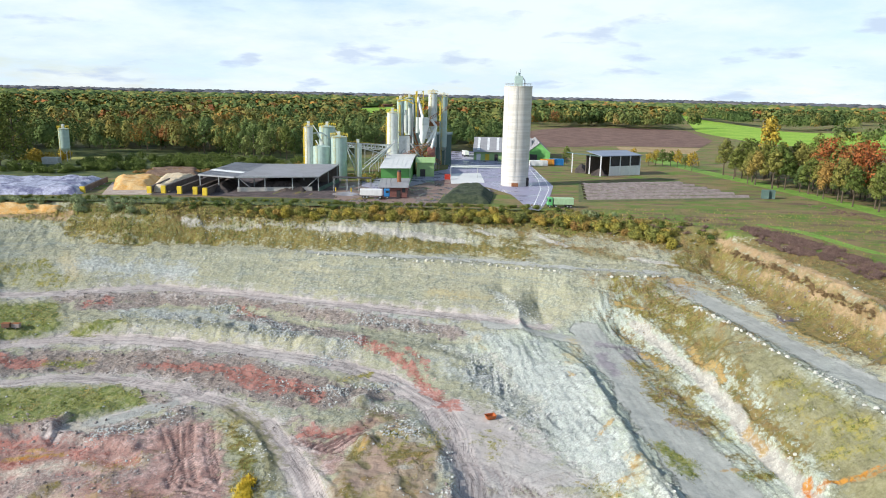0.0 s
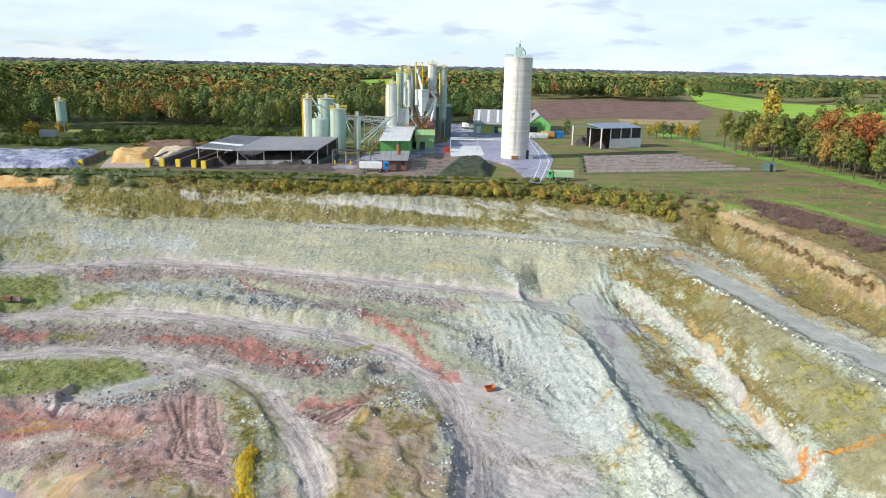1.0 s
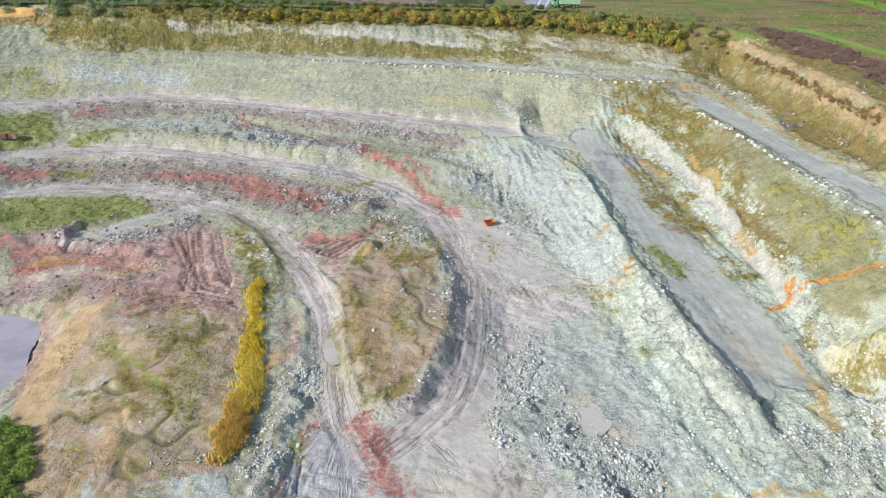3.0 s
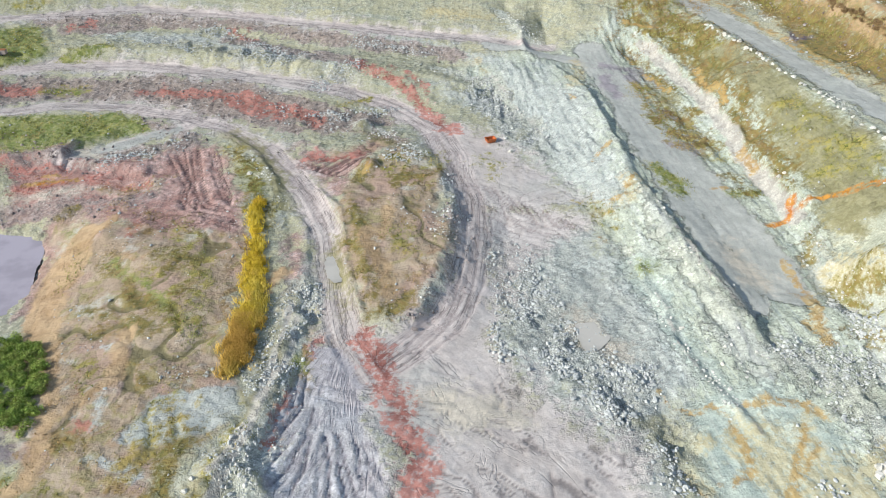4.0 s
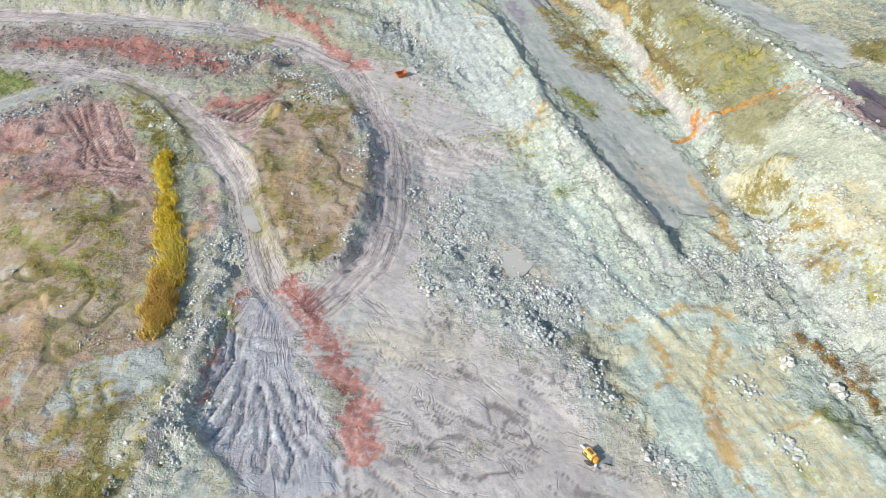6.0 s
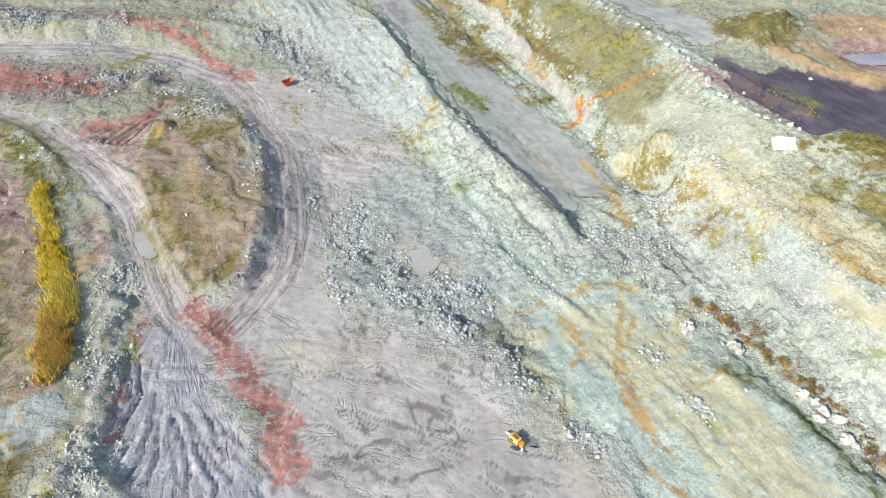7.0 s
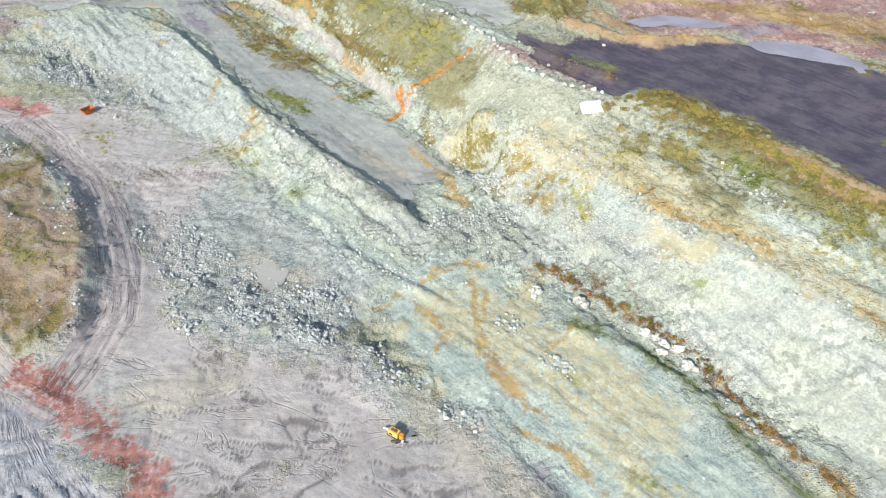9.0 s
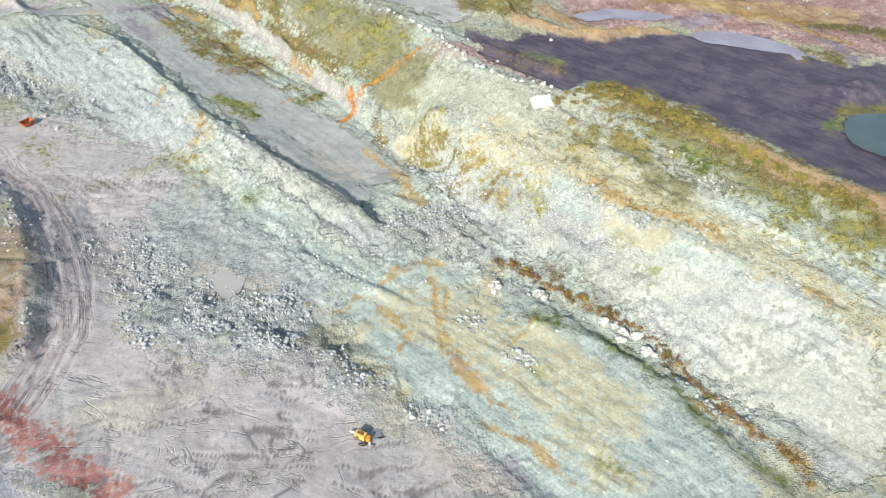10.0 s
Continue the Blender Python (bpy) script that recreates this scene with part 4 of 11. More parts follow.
COVER.append(('white', 1, [(-17.5, 127.8), (-14.0, 125.3)]))
COVER.append(('white', 0.7, [(-9.4, 121.7), (0.2, 113.3), (2.5, 98.8)]))
COVER.append(('grass', 1.4, [(46.2, 130.1), (47.6, 118.5), (49.2, 112.6)]))
COVER.append(('grass', 0.8, [(9.6, 118.5), (9.7, 112.6)]))
COVER.append(('grass', 1, [(38.4, 105.9), (40.0, 101.0)]))
COVER.append(('grass', 0.9, [(25.0, 100.9), (26.0, 96.5)]))
COVER.append(('grass', 0.6, [(39.9, 20.6), (39.8, 19.9)]))
COVER.append(('grass', 2.4, [(74.5, 31.2), (74.6, 23.7), (76.7, 16.7)]))
COVER.append(('grass', 1.3, [(-83.2, 143.1), (-78.6, 143.7)]))
COVER.append(('grass', 1, [(-20.0, 138.0), (-16.6, 139.5)]))
COVER.append(('grass', 0, [(42.9, 173.9), (56.6, 171.4), (58.0, 143.7), (52.9, 149.4), (45.2, 164.1)]))
COVER.append(('brown', 0, [(42.9, 173.9), (56.6, 171.4), (57.6, 149.6), (51.6, 158.0), (45.4, 165.5)]))
COVER.append(('brown', 1.5, [(-54.4, 100.6), (-39.8, 93.4)]))
COVER.append(('grass', 1.5, [(-84.0, 124.1), (-72.9, 128.3), (-60.9, 128.8)]))
COVER.append(('yellow', 3, [(34.0, 51.2), (41.9, 39.4), (44.7, 24.6)]))
COVER.append(('yellow', 1.5, [(-104.7, 190.7), (-98.7, 184.4)]))
COVER.append(('yellow', 1.2, [(-3.3, 176.7), (11.3, 173.8)]))
COVER.append(('yellow', 2.5, [(59.0, 64.5), (62.5, 52.3)]))
COVER.append(('grass', 1.5, [(65.1, 55.2), (68.8, 52.5), (70.6, 46.1)]))
COVER.append(('brown', 1, [(67.8, 53.6), (69.8, 51.4)]))
COVER.append(('turf', 0, [(-116.5, 216.9), (-84.9, 214.9), (-39.8, 216.9), (2.5, 218.3), (38.1, 218.8), (66.7, 197.2), (75.6, 193.0), (66.4, 187.7), (53.0, 192.5), (27.5, 203.3), (7.6, 205.3), (-4.2, 206.0), (-24.6, 207.6), (-41.3, 206.5), (-60.1, 207.1), (-76.9, 207.0), (-111.3, 208.0)]))
COVER.append(('turf', 2.2, [(-109.8, 204.7), (-81.5, 205.1), (-44.1, 203.3), (-13.9, 200.5), (10.7, 197.6), (23.2, 193.4)]))
COVER.append(('turf', 1, [(-96.3, 200.1), (-76.3, 204.2), (-38.6, 200.1), (-13.7, 198.8), (10.7, 195.6), (24.5, 189.9)]))
COVER.append(('turf', 0, [(75.2, 193.1), (95.4, 147.2), (98.4, 138.6), (90.4, 125.6), (83.6, 127.2), (82.9, 138.9), (81.1, 154.0), (79.0, 176.2), (75.0, 189.7)]))
COVER.append(('turf', 1.6, [(75.7, 184.1), (77.8, 163.2), (80.4, 142.4), (82.0, 124.1)]))
COVER.append(('turf', 1.4, [(72.7, 182.8), (74.8, 158.1), (77.3, 137.5), (79.7, 119.1)]))
COVER.append(('turf', 2, [(60.9, 181.3), (68.6, 181.9), (74.3, 186.3)]))
COVER.append(('brown', 1.6, [(72.7, 182.8), (74.8, 158.1), (77.3, 137.5), (79.7, 119.1)]))
COVER.append(('brown', 1.4, [(75.7, 184.1), (77.8, 163.2), (80.4, 142.4), (82.0, 124.1)]))
COVER.append(('turf', 1.2, [(-13.3, 96.2), (-10.6, 85.7), (-8.6, 75.6)]))
COVER.append(('turf', 0.9, [(-7.5, 105.5), (-0.8, 109.3)]))
COVER.append(('turf', 2, [(77.5, 56.7), (79.0, 45.9), (78.2, 34.9), (80.5, 19.3), (83.0, 11.6)]))
COVER.append(('turf', 1.2, [(52.9, 139.0), (53.9, 119.9), (55.7, 104.6)]))
COVER.append(('lush', 1.2, [(-84.1, 157.3), (-78.6, 160.1)]))
COVER.append(('lush', 1, [(-83.2, 143.1), (-78.4, 143.3)]))
COVER.append(('lush', 1.2, [(-35.0, 111.9), (-31.6, 105.2)]))
COVER.append(('turf', 1, [(-38.7, 117.2), (-33.3, 109.0), (-29.6, 98.2)]))
COVER.append(('scree', 2, [(-91.9, 170.4), (-76.5, 174.7)]))
COVER.append(('scree', 2.4, [(-51.2, 168.2), (-29.7, 159.3), (-18.3, 154.2)]))
COVER.append(('scree', 2.2, [(-91.9, 137.4), (-80.4, 142.3), (-63.3, 142.2), (-53.9, 140.0)]))
COVER.append(('scree', 2.4, [(-31.1, 140.1), (-20.4, 132.8), (-11.1, 130.6)]))
COVER.append(('scree', 1.8, [(-59.4, 130.0), (-48.1, 123.6)]))
COVER.append(('scree', 1.5, [(-15.1, 125.4), (-8.3, 121.7)]))
COVER.append(('scree', 1.6, [(3.0, 97.2), (2.6, 86.7), (0.7, 77.7), (-2.7, 71.8)]))
COVER.append(('scree', 2, [(-70.7, 117.7), (-54.2, 118.2), (-47.7, 121.1)]))
COVER.append(('scree', 1.2, [(-62.7, 101.2), (-51.8, 101.7), (-48.6, 106.6)]))
COVER.append(('rubble', 1.8, [(-28.4, 132.8), (-18.1, 132.9)]))
COVER.append(('rubble', 1.6, [(-48.0, 122.2), (-54.9, 117.1), (-60.7, 115.9)]))
COVER.append(('rubble', 2, [(-58.5, 173.4), (-41.3, 162.4), (-29.3, 157.1)]))
COVER.append(('rubble', 1.8, [(-27.4, 146.0), (-18.3, 154.2)]))
COVER.append(('rubble', 1.3, [(-18.4, 78.1), (-18.4, 66.3), (-20.1, 56.6), (-22.1, 48.4)]))
COVER.append(('rubble', 1.5, [(-8.0, 115.7), (-0.8, 109.3), (2.0, 96.5)]))
COVER.append(('chalk', 0.22, [(29.6, 82.0), (30.8, 74.2), (30.8, 67.6), (32.5, 60.4), (34.7, 56.1), (36.0, 52.1)]))
COVER.append(('chalk', 0.7, [(-40.2, 204.9), (-30.8, 203.9), (-24.0, 203.0)]))
COVER.append(('chalk', 1.1, [(-23.3, 204.0), (-14.1, 202.8), (-4.1, 201.8), (5.9, 200.1)]))
COVER.append(('chalk', 0.6, [(9.2, 204.4), (15.8, 201.8)]))
COVER.append(('chalk', 0.6, [(-77.6, 206.5), (-64.9, 205.9), (-54.6, 205.5)]))
COVER.append(('chalk', 0.5, [(-53.2, 206.5), (-41.1, 205.3)]))
COVER.append(('chalk', 0.5, [(51.4, 34.0), (52.9, 30.1)]))
COVER.append(('mud', 2.2, [(-1.0, 57.7), (3.7, 56.4), (8.4, 57.3)]))
COVER.append(('chalk', 0.5, [(36.1, 89.7), (37.8, 80.4), (40.2, 72.5)]))
COVER.append(('chalk', 0.3, [(10.1, 148.6), (16.4, 135.2), (19.7, 124.3)]))
COVER.append(('mauve', 0, [(93.9, 90.3), (130.0, 75.0), (166.5, 49.1), (133.8, 33.9), (121.0, 39.7), (115.1, 45.7), (115.3, 52.9), (104.1, 67.2), (89.6, 77.3)]))
COVER.append(('turf', 1.5, [(83.9, 92.7), (83.8, 85.1), (84.2, 79.9)]))
COVER.append(('turf', 1.2, [(112.3, 53.0), (114.1, 44.1)]))
COVER.append(('turf', 2, [(119.3, 67.0), (124.1, 53.2), (129.4, 44.1)]))
COVER.append(('brown', 2, [(90.2, 80.6), (111.3, 73.3), (122.0, 57.3)]))
COVER.append(('ochre', 1, [(104.5, 80.6), (114.5, 69.5), (121.8, 54.9)]))
COVER.append(('turf', 1, [(99.4, 34.4), (105.7, 32.0)]))
COVER.append(('turf', 3, [(73.8, 138.0), (77.4, 129.7), (80.1, 119.4)]))
COVER.append(('mauve', 1.5, [(68.2, 84.1), (69.2, 78.2), (70.9, 66.1)]))
COVER.append(('grass', 1.2, [(60.9, 116.8), (63.5, 100.4), (65.1, 91.6)]))
COVER.append(('sage', 0, [(48.4, 157.3), (61.5, 140.2), (67.5, 98.5), (60.9, 80.9), (57.7, 86.2), (56.7, 93.3), (55.9, 107.4), (54.8, 125.8)]))
COVER.append(('sage', 0, [(61.7, 116.4), (68.0, 103.3), (67.4, 84.0), (62.5, 82.0), (59.5, 87.7)]))
COVER.append(('sage', 2.5, [(75.5, 46.7), (75.3, 35.8), (75.8, 24.6), (78.8, 15.8)]))
COVER.append(('sage', 2, [(48.0, 171.5), (55.8, 159.6), (57.5, 142.1)]))
COVER.append(('lush', 0.8, [(74.2, 43.7), (73.2, 38.4)]))
COVER.append(('lush', 1, [(37.5, 108.0), (39.9, 101.9)]))
COVER.append(('lush', 0.5, [(39.9, 20.6), (39.9, 19.9)]))
COVER.append(('lush', 0.35, [(41.0, 33.7), (41.1, 33.3)]))
COVER.append(('lush', 0.5, [(58.8, 34.6), (59.0, 33.1)]))
COVER.append(('lush', 0.6, [(29.9, 83.0), (30.3, 81.9)]))
COVER.append(('lush', 0.9, [(-29.6, 41.6), (-27.1, 40.9)]))
COVER.append(('lush', 0.7, [(-17.6, 65.5), (-16.6, 63.1)]))
COVER.append(('lush', 1, [(-48.2, 84.1), (-41.9, 78.1), (-36.4, 73.7)]))
COVER.append(('violet', 1.3, [(35.9, 151.4), (41.8, 149.3), (42.2, 143.3)]))
COVER.append(('violet', 1, [(41.3, 158.3), (43.5, 156.1)]))
COVER.append(('violet', 1.5, [(72.1, 143.4), (74.0, 137.5)]))
COVER.append(('violet', 1.2, [(35.5, 146.0), (35.8, 137.8)]))
COVER.append(('violet', 2, [(76.9, 72.3), (90.6, 73.0), (92.3, 69.5)]))
COVER.append(('red', 0.8, [(-24.0, 115.8), (-18.0, 113.4), (-14.2, 115.8)]))
COVER.append(('mauve', 2, [(-26.3, 114.1), (-19.7, 110.3), (-13.9, 112.7)]))
COVER.append(('scree', 1.2, [(-28.6, 118.4), (-26.2, 120.3)]))
COVER.append(('red', 1, [(-75.6, 108.7), (-66.9, 109.7)]))
COVER.append(('mud', 1, [(-80.3, 105.8), (-70.8, 106.7), (-61.8, 107.0)]))
COVER.append(('scree', 2, [(-80.5, 101.8), (-69.3, 102.9), (-62.2, 102.6)]))
COVER.append(('mauve', 2.2, [(-87.3, 117.9), (-75.1, 118.4), (-67.9, 117.9)]))
COVER.append(('mauve', 1.6, [(-64.7, 98.2), (-61.1, 88.9), (-57.8, 78.9)]))
COVER.append(('blue', 0, [(-15.5, 65.2), (-12.8, 67.3), (-9.4, 61.3), (-5.9, 50.8), (-4.0, 39.6), (-12.7, 38.3), (-18.0, 45.4), (-18.4, 50.7)]))
COVER.append(('beige', 0, [(-64.1, 98.0), (-57.7, 98.8), (-45.9, 92.8), (-35.3, 93.3), (-28.9, 88.6), (-27.3, 73.8), (-25.5, 60.2), (-25.8, 53.2), (-29.4, 46.4), (-35.9, 44.5), (-42.2, 45.4), (-48.0, 57.6), (-57.0, 77.3)]))
COVER.append(('sand', 2.6, [(-56.8, 94.3), (-57.3, 84.8), (-54.4, 73.9), (-50.2, 63.8)]))
COVER.append(('sand', 1.6, [(-52.5, 96.0), (-55.6, 91.4), (-54.3, 81.3)]))
COVER.append(('sand', 1.2, [(-40.2, 68.6), (-38.5, 60.3), (-41.4, 56.9)]))
COVER.append(('red', 0.5, [(-48.1, 90.3), (-47.8, 94.6)]))
COVER.append(('red', 0.4, [(-43.0, 60.8), (-41.0, 58.6)]))
COVER.append(('blue', 1.3, [(-34.2, 64.0), (-28.0, 64.5), (-27.6, 60.2)]))
COVER.append(('blue', 1, [(-43.8, 68.1), (-37.9, 66.7)]))
COVER.append(('white', 0.7, [(-32.1, 61.6), (-28.1, 62.1)]))
COVER.append(('white', 0.7, [(-34.3, 51.8), (-31.6, 53.3), (-31.0, 55.8)]))
COVER.append(('grass', 1.2, [(-40.7, 93.4), (-33.5, 79.9), (-33.1, 70.2)]))
COVER.append(('grass', 1.6, [(-29.3, 56.6), (-30.4, 51.7), (-32.1, 47.2)]))
COVER.append(('turf', 0.7, [(-42.5, 85.5), (-38.3, 82.5)]))
COVER.append(('turf', 0.8, [(-44.3, 76.8), (-38.9, 74.1), (-36.9, 70.4)]))
COVER.append(('turf', 0.6, [(-36.2, 68.0), (-34.6, 70.2)]))
COVER.append(('lush', 0.6, [(-54.3, 81.3), (-55.6, 87.8), (-59.8, 96.4)]))
COVER.append(('turf', 0.5, [(-51.2, 85.0), (-49.3, 82.1)]))
COVER.append(('beige', 0, [(-16.3, 98.3), (-13.5, 108.7), (-8.2, 119.1), (0.2, 113.3), (1.6, 91.8), (-2.3, 72.7), (-9.5, 71.8), (-13.5, 85.3)]))
COVER.append(('turf', 1.2, [(-12.1, 93.1), (-10.5, 84.4), (-8.6, 75.6)]))
COVER.append(('turf', 0.9, [(-13.4, 106.7), (-12.4, 112.7), (-11.0, 107.6)]))
COVER.append(('ochre', 0.5, [(-12.6, 108.7), (-11.9, 112.7)]))
COVER.append(('brown', 1, [(-14.5, 99.4), (-8.0, 98.2)]))
COVER.append(('brown', 1.3, [(-6.0, 77.2), (-7.8, 80.7)]))
COVER.append(('turf', 0.8, [(-8.8, 72.2), (-5.8, 72.6), (-3.6, 75.8)]))
COVER.append(('grass', 1.2, [(-3.2, 105.4), (-0.9, 116.9)]))
COVER.append(('brown', 0.9, [(-2.7, 107.4), (-3.8, 96.5), (-6.7, 90.3)]))
COVER.append(('white', 1, [(-3.8, 111.4), (-0.8, 109.3)]))
COVER.append(('white', 0.9, [(-0.6, 91.6), (1.1, 89.4)]))
COVER.append(('grass', 0.9, [(-6.7, 91.8), (-4.8, 86.0)]))
COVER.append(('brown', 0.8, [(-3.0, 81.9), (-5.3, 78.3)]))
COVER.append(('sand', 0.9, [(-8.7, 88.9), (-7.9, 96.5)]))
COVER.append(('mauve', 0.8, [(-18.0, 112.9), (-15.9, 108.0), (-16.7, 101.9)]))
COVER.append(('grass', 0.9, [(-8.0, 114.6), (-8.6, 107.5)]))
COVER.append(('fan', 0, [(-15.7, 66.8), (-12.0, 66.7), (-9.4, 61.3), (-8.1, 54.1), (-5.1, 47.8), (-3.7, 38.4), (-11.6, 38.3), (-17.1, 44.1), (-19.4, 48.4), (-16.9, 56.5)]))
COVER.append(('red', 0.35, [(-15.6, 67.3), (-16.1, 63.7), (-17.0, 57.4), (-19.1, 51.0)]))
COVER.append(('mauve', 0.5, [(-16.1, 69.5), (-12.0, 66.7)]))
COVER.append(('sage', 0.6, [(-17.5, 64.6), (-16.3, 61.2)]))
COVER.append(('ochre', 0.5, [(52.8, 140.9), (53.6, 132.6), (54.2, 126.6)]))
COVER.append(('ochre', 0.7, [(53.3, 112.6), (53.9, 107.0)]))
COVER.append(('yellow', 1, [(53.2, 113.6), (54.4, 105.7)]))
COVER.append(('fire', 0.5, [(55.7, 95.7), (54.6, 92.9), (51.4, 91.8)]))
COVER.append(('fire', 0.15, [(55.9, 92.9), (58.9, 91.9), (61.6, 90.3), (64.6, 89.6), (67.1, 88.6)]))
COVER.append(('ochre', 0.5, [(50.1, 83.4), (51.0, 77.2), (50.2, 72.2)]))
COVER.append(('fire', 0.26, [(55.8, 93.5), (59.7, 91.6), (64.0, 90.9), (67.3, 88.6)]))
COVER.append(('ochre', 0.6, [(49.5, 76.3), (50.9, 74.4), (49.0, 68.7), (48.3, 64.5)]))
COVER.append(('ochre', 0.4, [(47.8, 69.1), (49.2, 64.2)]))
COVER.append(('turf', 0.6, [(55.2, 76.0), (56.5, 70.8)]))
COVER.append(('turf', 0.5, [(54.9, 87.2), (54.8, 82.4)]))
COVER.append(('turf', 0.5, [(51.9, 67.7), (52.3, 64.2)]))
COVER.append(('turf', 1.1, [(50.8, 152.0), (53.4, 141.8), (55.0, 127.0), (55.0, 115.6), (55.9, 105.1), (55.9, 97.7)]))
COVER.append(('brown', 1, [(51.5, 150.2), (54.9, 128.6), (55.0, 113.8), (55.9, 100.1)]))
COVER.append(('turf', 0.8, [(41.8, 160.2), (45.0, 148.0), (48.4, 138.2)]))
COVER.append(('ochre', 0.25, [(41.6, 159.0), (44.1, 149.5), (47.5, 138.7)]))
COVER.append(('violet', 1.3, [(43.2, 150.9), (47.0, 141.6)]))
COVER.append(('violet', 1.2, [(44.5, 130.7), (48.1, 123.7)]))
COVER.append(('violet', 0.9, [(43.3, 117.4), (46.9, 115.4)]))
COVER.append(('brown', 1.6, [(46.1, 128.3), (47.9, 115.4)]))
COVER.append(('turf', 0.8, [(48.4, 131.1), (50.8, 128.5)]))
COVER.append(('turf', 0.9, [(46.7, 118.5), (50.2, 116.3)]))
COVER.append(('lush', 0.8, [(37.2, 108.8), (38.4, 103.7), (39.6, 100.8)]))
COVER.append(('turf', 0.6, [(41.9, 134.3), (41.7, 125.9)]))
COVER.append(('sage', 1.2, [(45.2, 143.7), (48.5, 117.5)]))
COVER.append(('turf', 0.7, [(49.2, 106.2), (52.1, 100.3)]))
COVER.append(('ochre', 0.3, [(45.0, 101.8), (48.1, 102.7)]))
COVER.append(('lush', 0.4, [(48.8, 100.2), (52.8, 101.2)]))
COVER.append(('brown', 0.5, [(53.7, 143.4), (53.9, 139.2)]))
COVER.append(('grass', 0.8, [(59.1, 110.5), (63.1, 99.3), (65.7, 95.0)]))
COVER.append(('grass', 0.8, [(58.7, 97.9), (63.8, 95.1)]))
COVER.append(('white', 1, [(70.8, 122.8), (66.9, 109.9), (66.7, 101.7)]))
COVER.append(('ochre', 0.22, [(26.7, 59.6), (27.5, 57.0), (29.6, 56.4), (32.0, 57.1)]))
COVER.append(('ochre', 0.2, [(33.4, 50.3), (33.0, 48.1), (31.1, 46.7), (29.3, 46.5)]))
COVER.append(('ochre', 0.3, [(35.5, 56.7), (38.7, 56.7), (41.9, 55.1)]))
COVER.append(('ochre', 0.22, [(40.0, 51.7), (37.2, 45.9), (36.2, 41.9)]))
COVER.append(('ochre', 0.4, [(36.2, 42.5), (36.8, 40.5)]))
COVER.append(('ochre', 0.18, [(32.1, 54.1), (33.5, 52.3), (33.3, 49.9)]))
COVER.append(('yellow', 0.9, [(33.4, 54.0), (34.2, 52.6)]))
COVER.append(('yellow', 0.9, [(41.2, 50.1), (41.2, 47.1)]))
COVER.append(('yellow', 1, [(29.0, 51.8), (30.0, 51.0)]))
COVER.append(('yellow', 1.2, [(42.1, 42.8), (41.9, 40.1)]))
COVER.append(('yellow', 0.7, [(27.7, 45.2), (28.8, 43.7)]))
COVER.append(('ochre', 0.2, [(27.4, 45.2), (28.7, 43.4)]))
COVER.append(('ochre', 0.45, [(31.9, 32.5), (33.5, 29.8), (35.0, 27.2), (34.8, 24.1), (34.8, 22.1)]))
COVER.append(('ochre', 0.18, [(36.0, 42.6), (36.0, 39.4), (34.5, 33.8), (31.9, 32.5)]))
COVER.append(('ochre', 0.15, [(40.8, 38.2), (43.8, 38.6), (45.4, 39.3)]))
COVER.append(('ochre', 0.12, [(41.6, 50.8), (36.8, 44.1)]))
COVER.append(('sand', 0.8, [(35.5, 41.9), (35.0, 36.2)]))
COVER.append(('violet', 0.6, [(31.2, 27.2), (31.8, 22.9)]))
COVER.append(('mud', 1.6, [(27.5, 31.7), (29.1, 26.5)]))
COVER.append(('yellow', 0.8, [(38.6, 20.6), (37.3, 20.1)]))
COVER.append(('yellow', 0.7, [(37.6, 28.3), (38.0, 27.0)]))
COVER.append(('ochre', 0.15, [(32.6, 103.6), (30.3, 100.7), (28.2, 100.3)]))
COVER.append(('yellow', 1, [(31.9, 102.4), (29.8, 99.7)]))
COVER.append(('ochre', 0.12, [(31.1, 116.3), (27.3, 113.1)]))
COVER.append(('ochre', 0.25, [(25.0, 91.7), (26.0, 90.1)]))
COVER.append(('lush', 0.3, [(29.6, 82.5), (30.1, 81.2)]))
COVER.append(('ochre', 0.15, [(25.8, 137.0), (27.1, 134.2)]))
COVER.append(('yellow', 0.5, [(8.2, 155.0), (9.2, 148.5)]))
COVER.append(('ochre', 0.5, [(62.9, 47.5), (63.3, 42.2), (65.4, 35.9), (66.4, 31.0)]))
COVER.append(('ochre', 0.35, [(67.1, 21.0), (67.2, 17.7)]))
COVER.append(('brown', 0.4, [(53.7, 65.2), (55.3, 57.3)]))
COVER.append(('brown', 0.5, [(68.1, 54.0), (69.8, 51.4)]))
COVER.append(('ochre', 0.2, [(51.2, 12.4), (52.4, 9.6)]))
COVER.append(('ochre', 0.3, [(50.9, 20.6), (52.2, 15.8)]))
COVER.append(('ochre', 0.3, [(53.0, 8.8), (51.0, 6.5)]))
COVER.append(('white', 1.8, [(-18.8, 78.0), (-18.0, 70.7), (-18.2, 63.2), (-19.4, 56.6), (-20.9, 51.5), (-21.8, 47.0)]))
COVER.append(('sage', 1.3, [(-20.2, 68.3), (-20.8, 60.2), (-22.6, 53.2)]))
COVER.append(('white', 1.2, [(-18.6, 52.0), (-19.7, 45.7), (-19.2, 40.9)]))
COVER.append(('blue', 0.6, [(-21.2, 48.4), (-20.0, 47.0)]))
COVER.append(('grass', 1, [(-22.6, 53.2), (-23.5, 47.0), (-24.2, 42.8)]))
COVER.append(('lush', 0.5, [(-17.5, 65.0), (-17.0, 64.0)]))
COVER.append(('turf', 1.2, [(-27.9, 51.6), (-28.3, 44.9), (-25.9, 40.9)]))
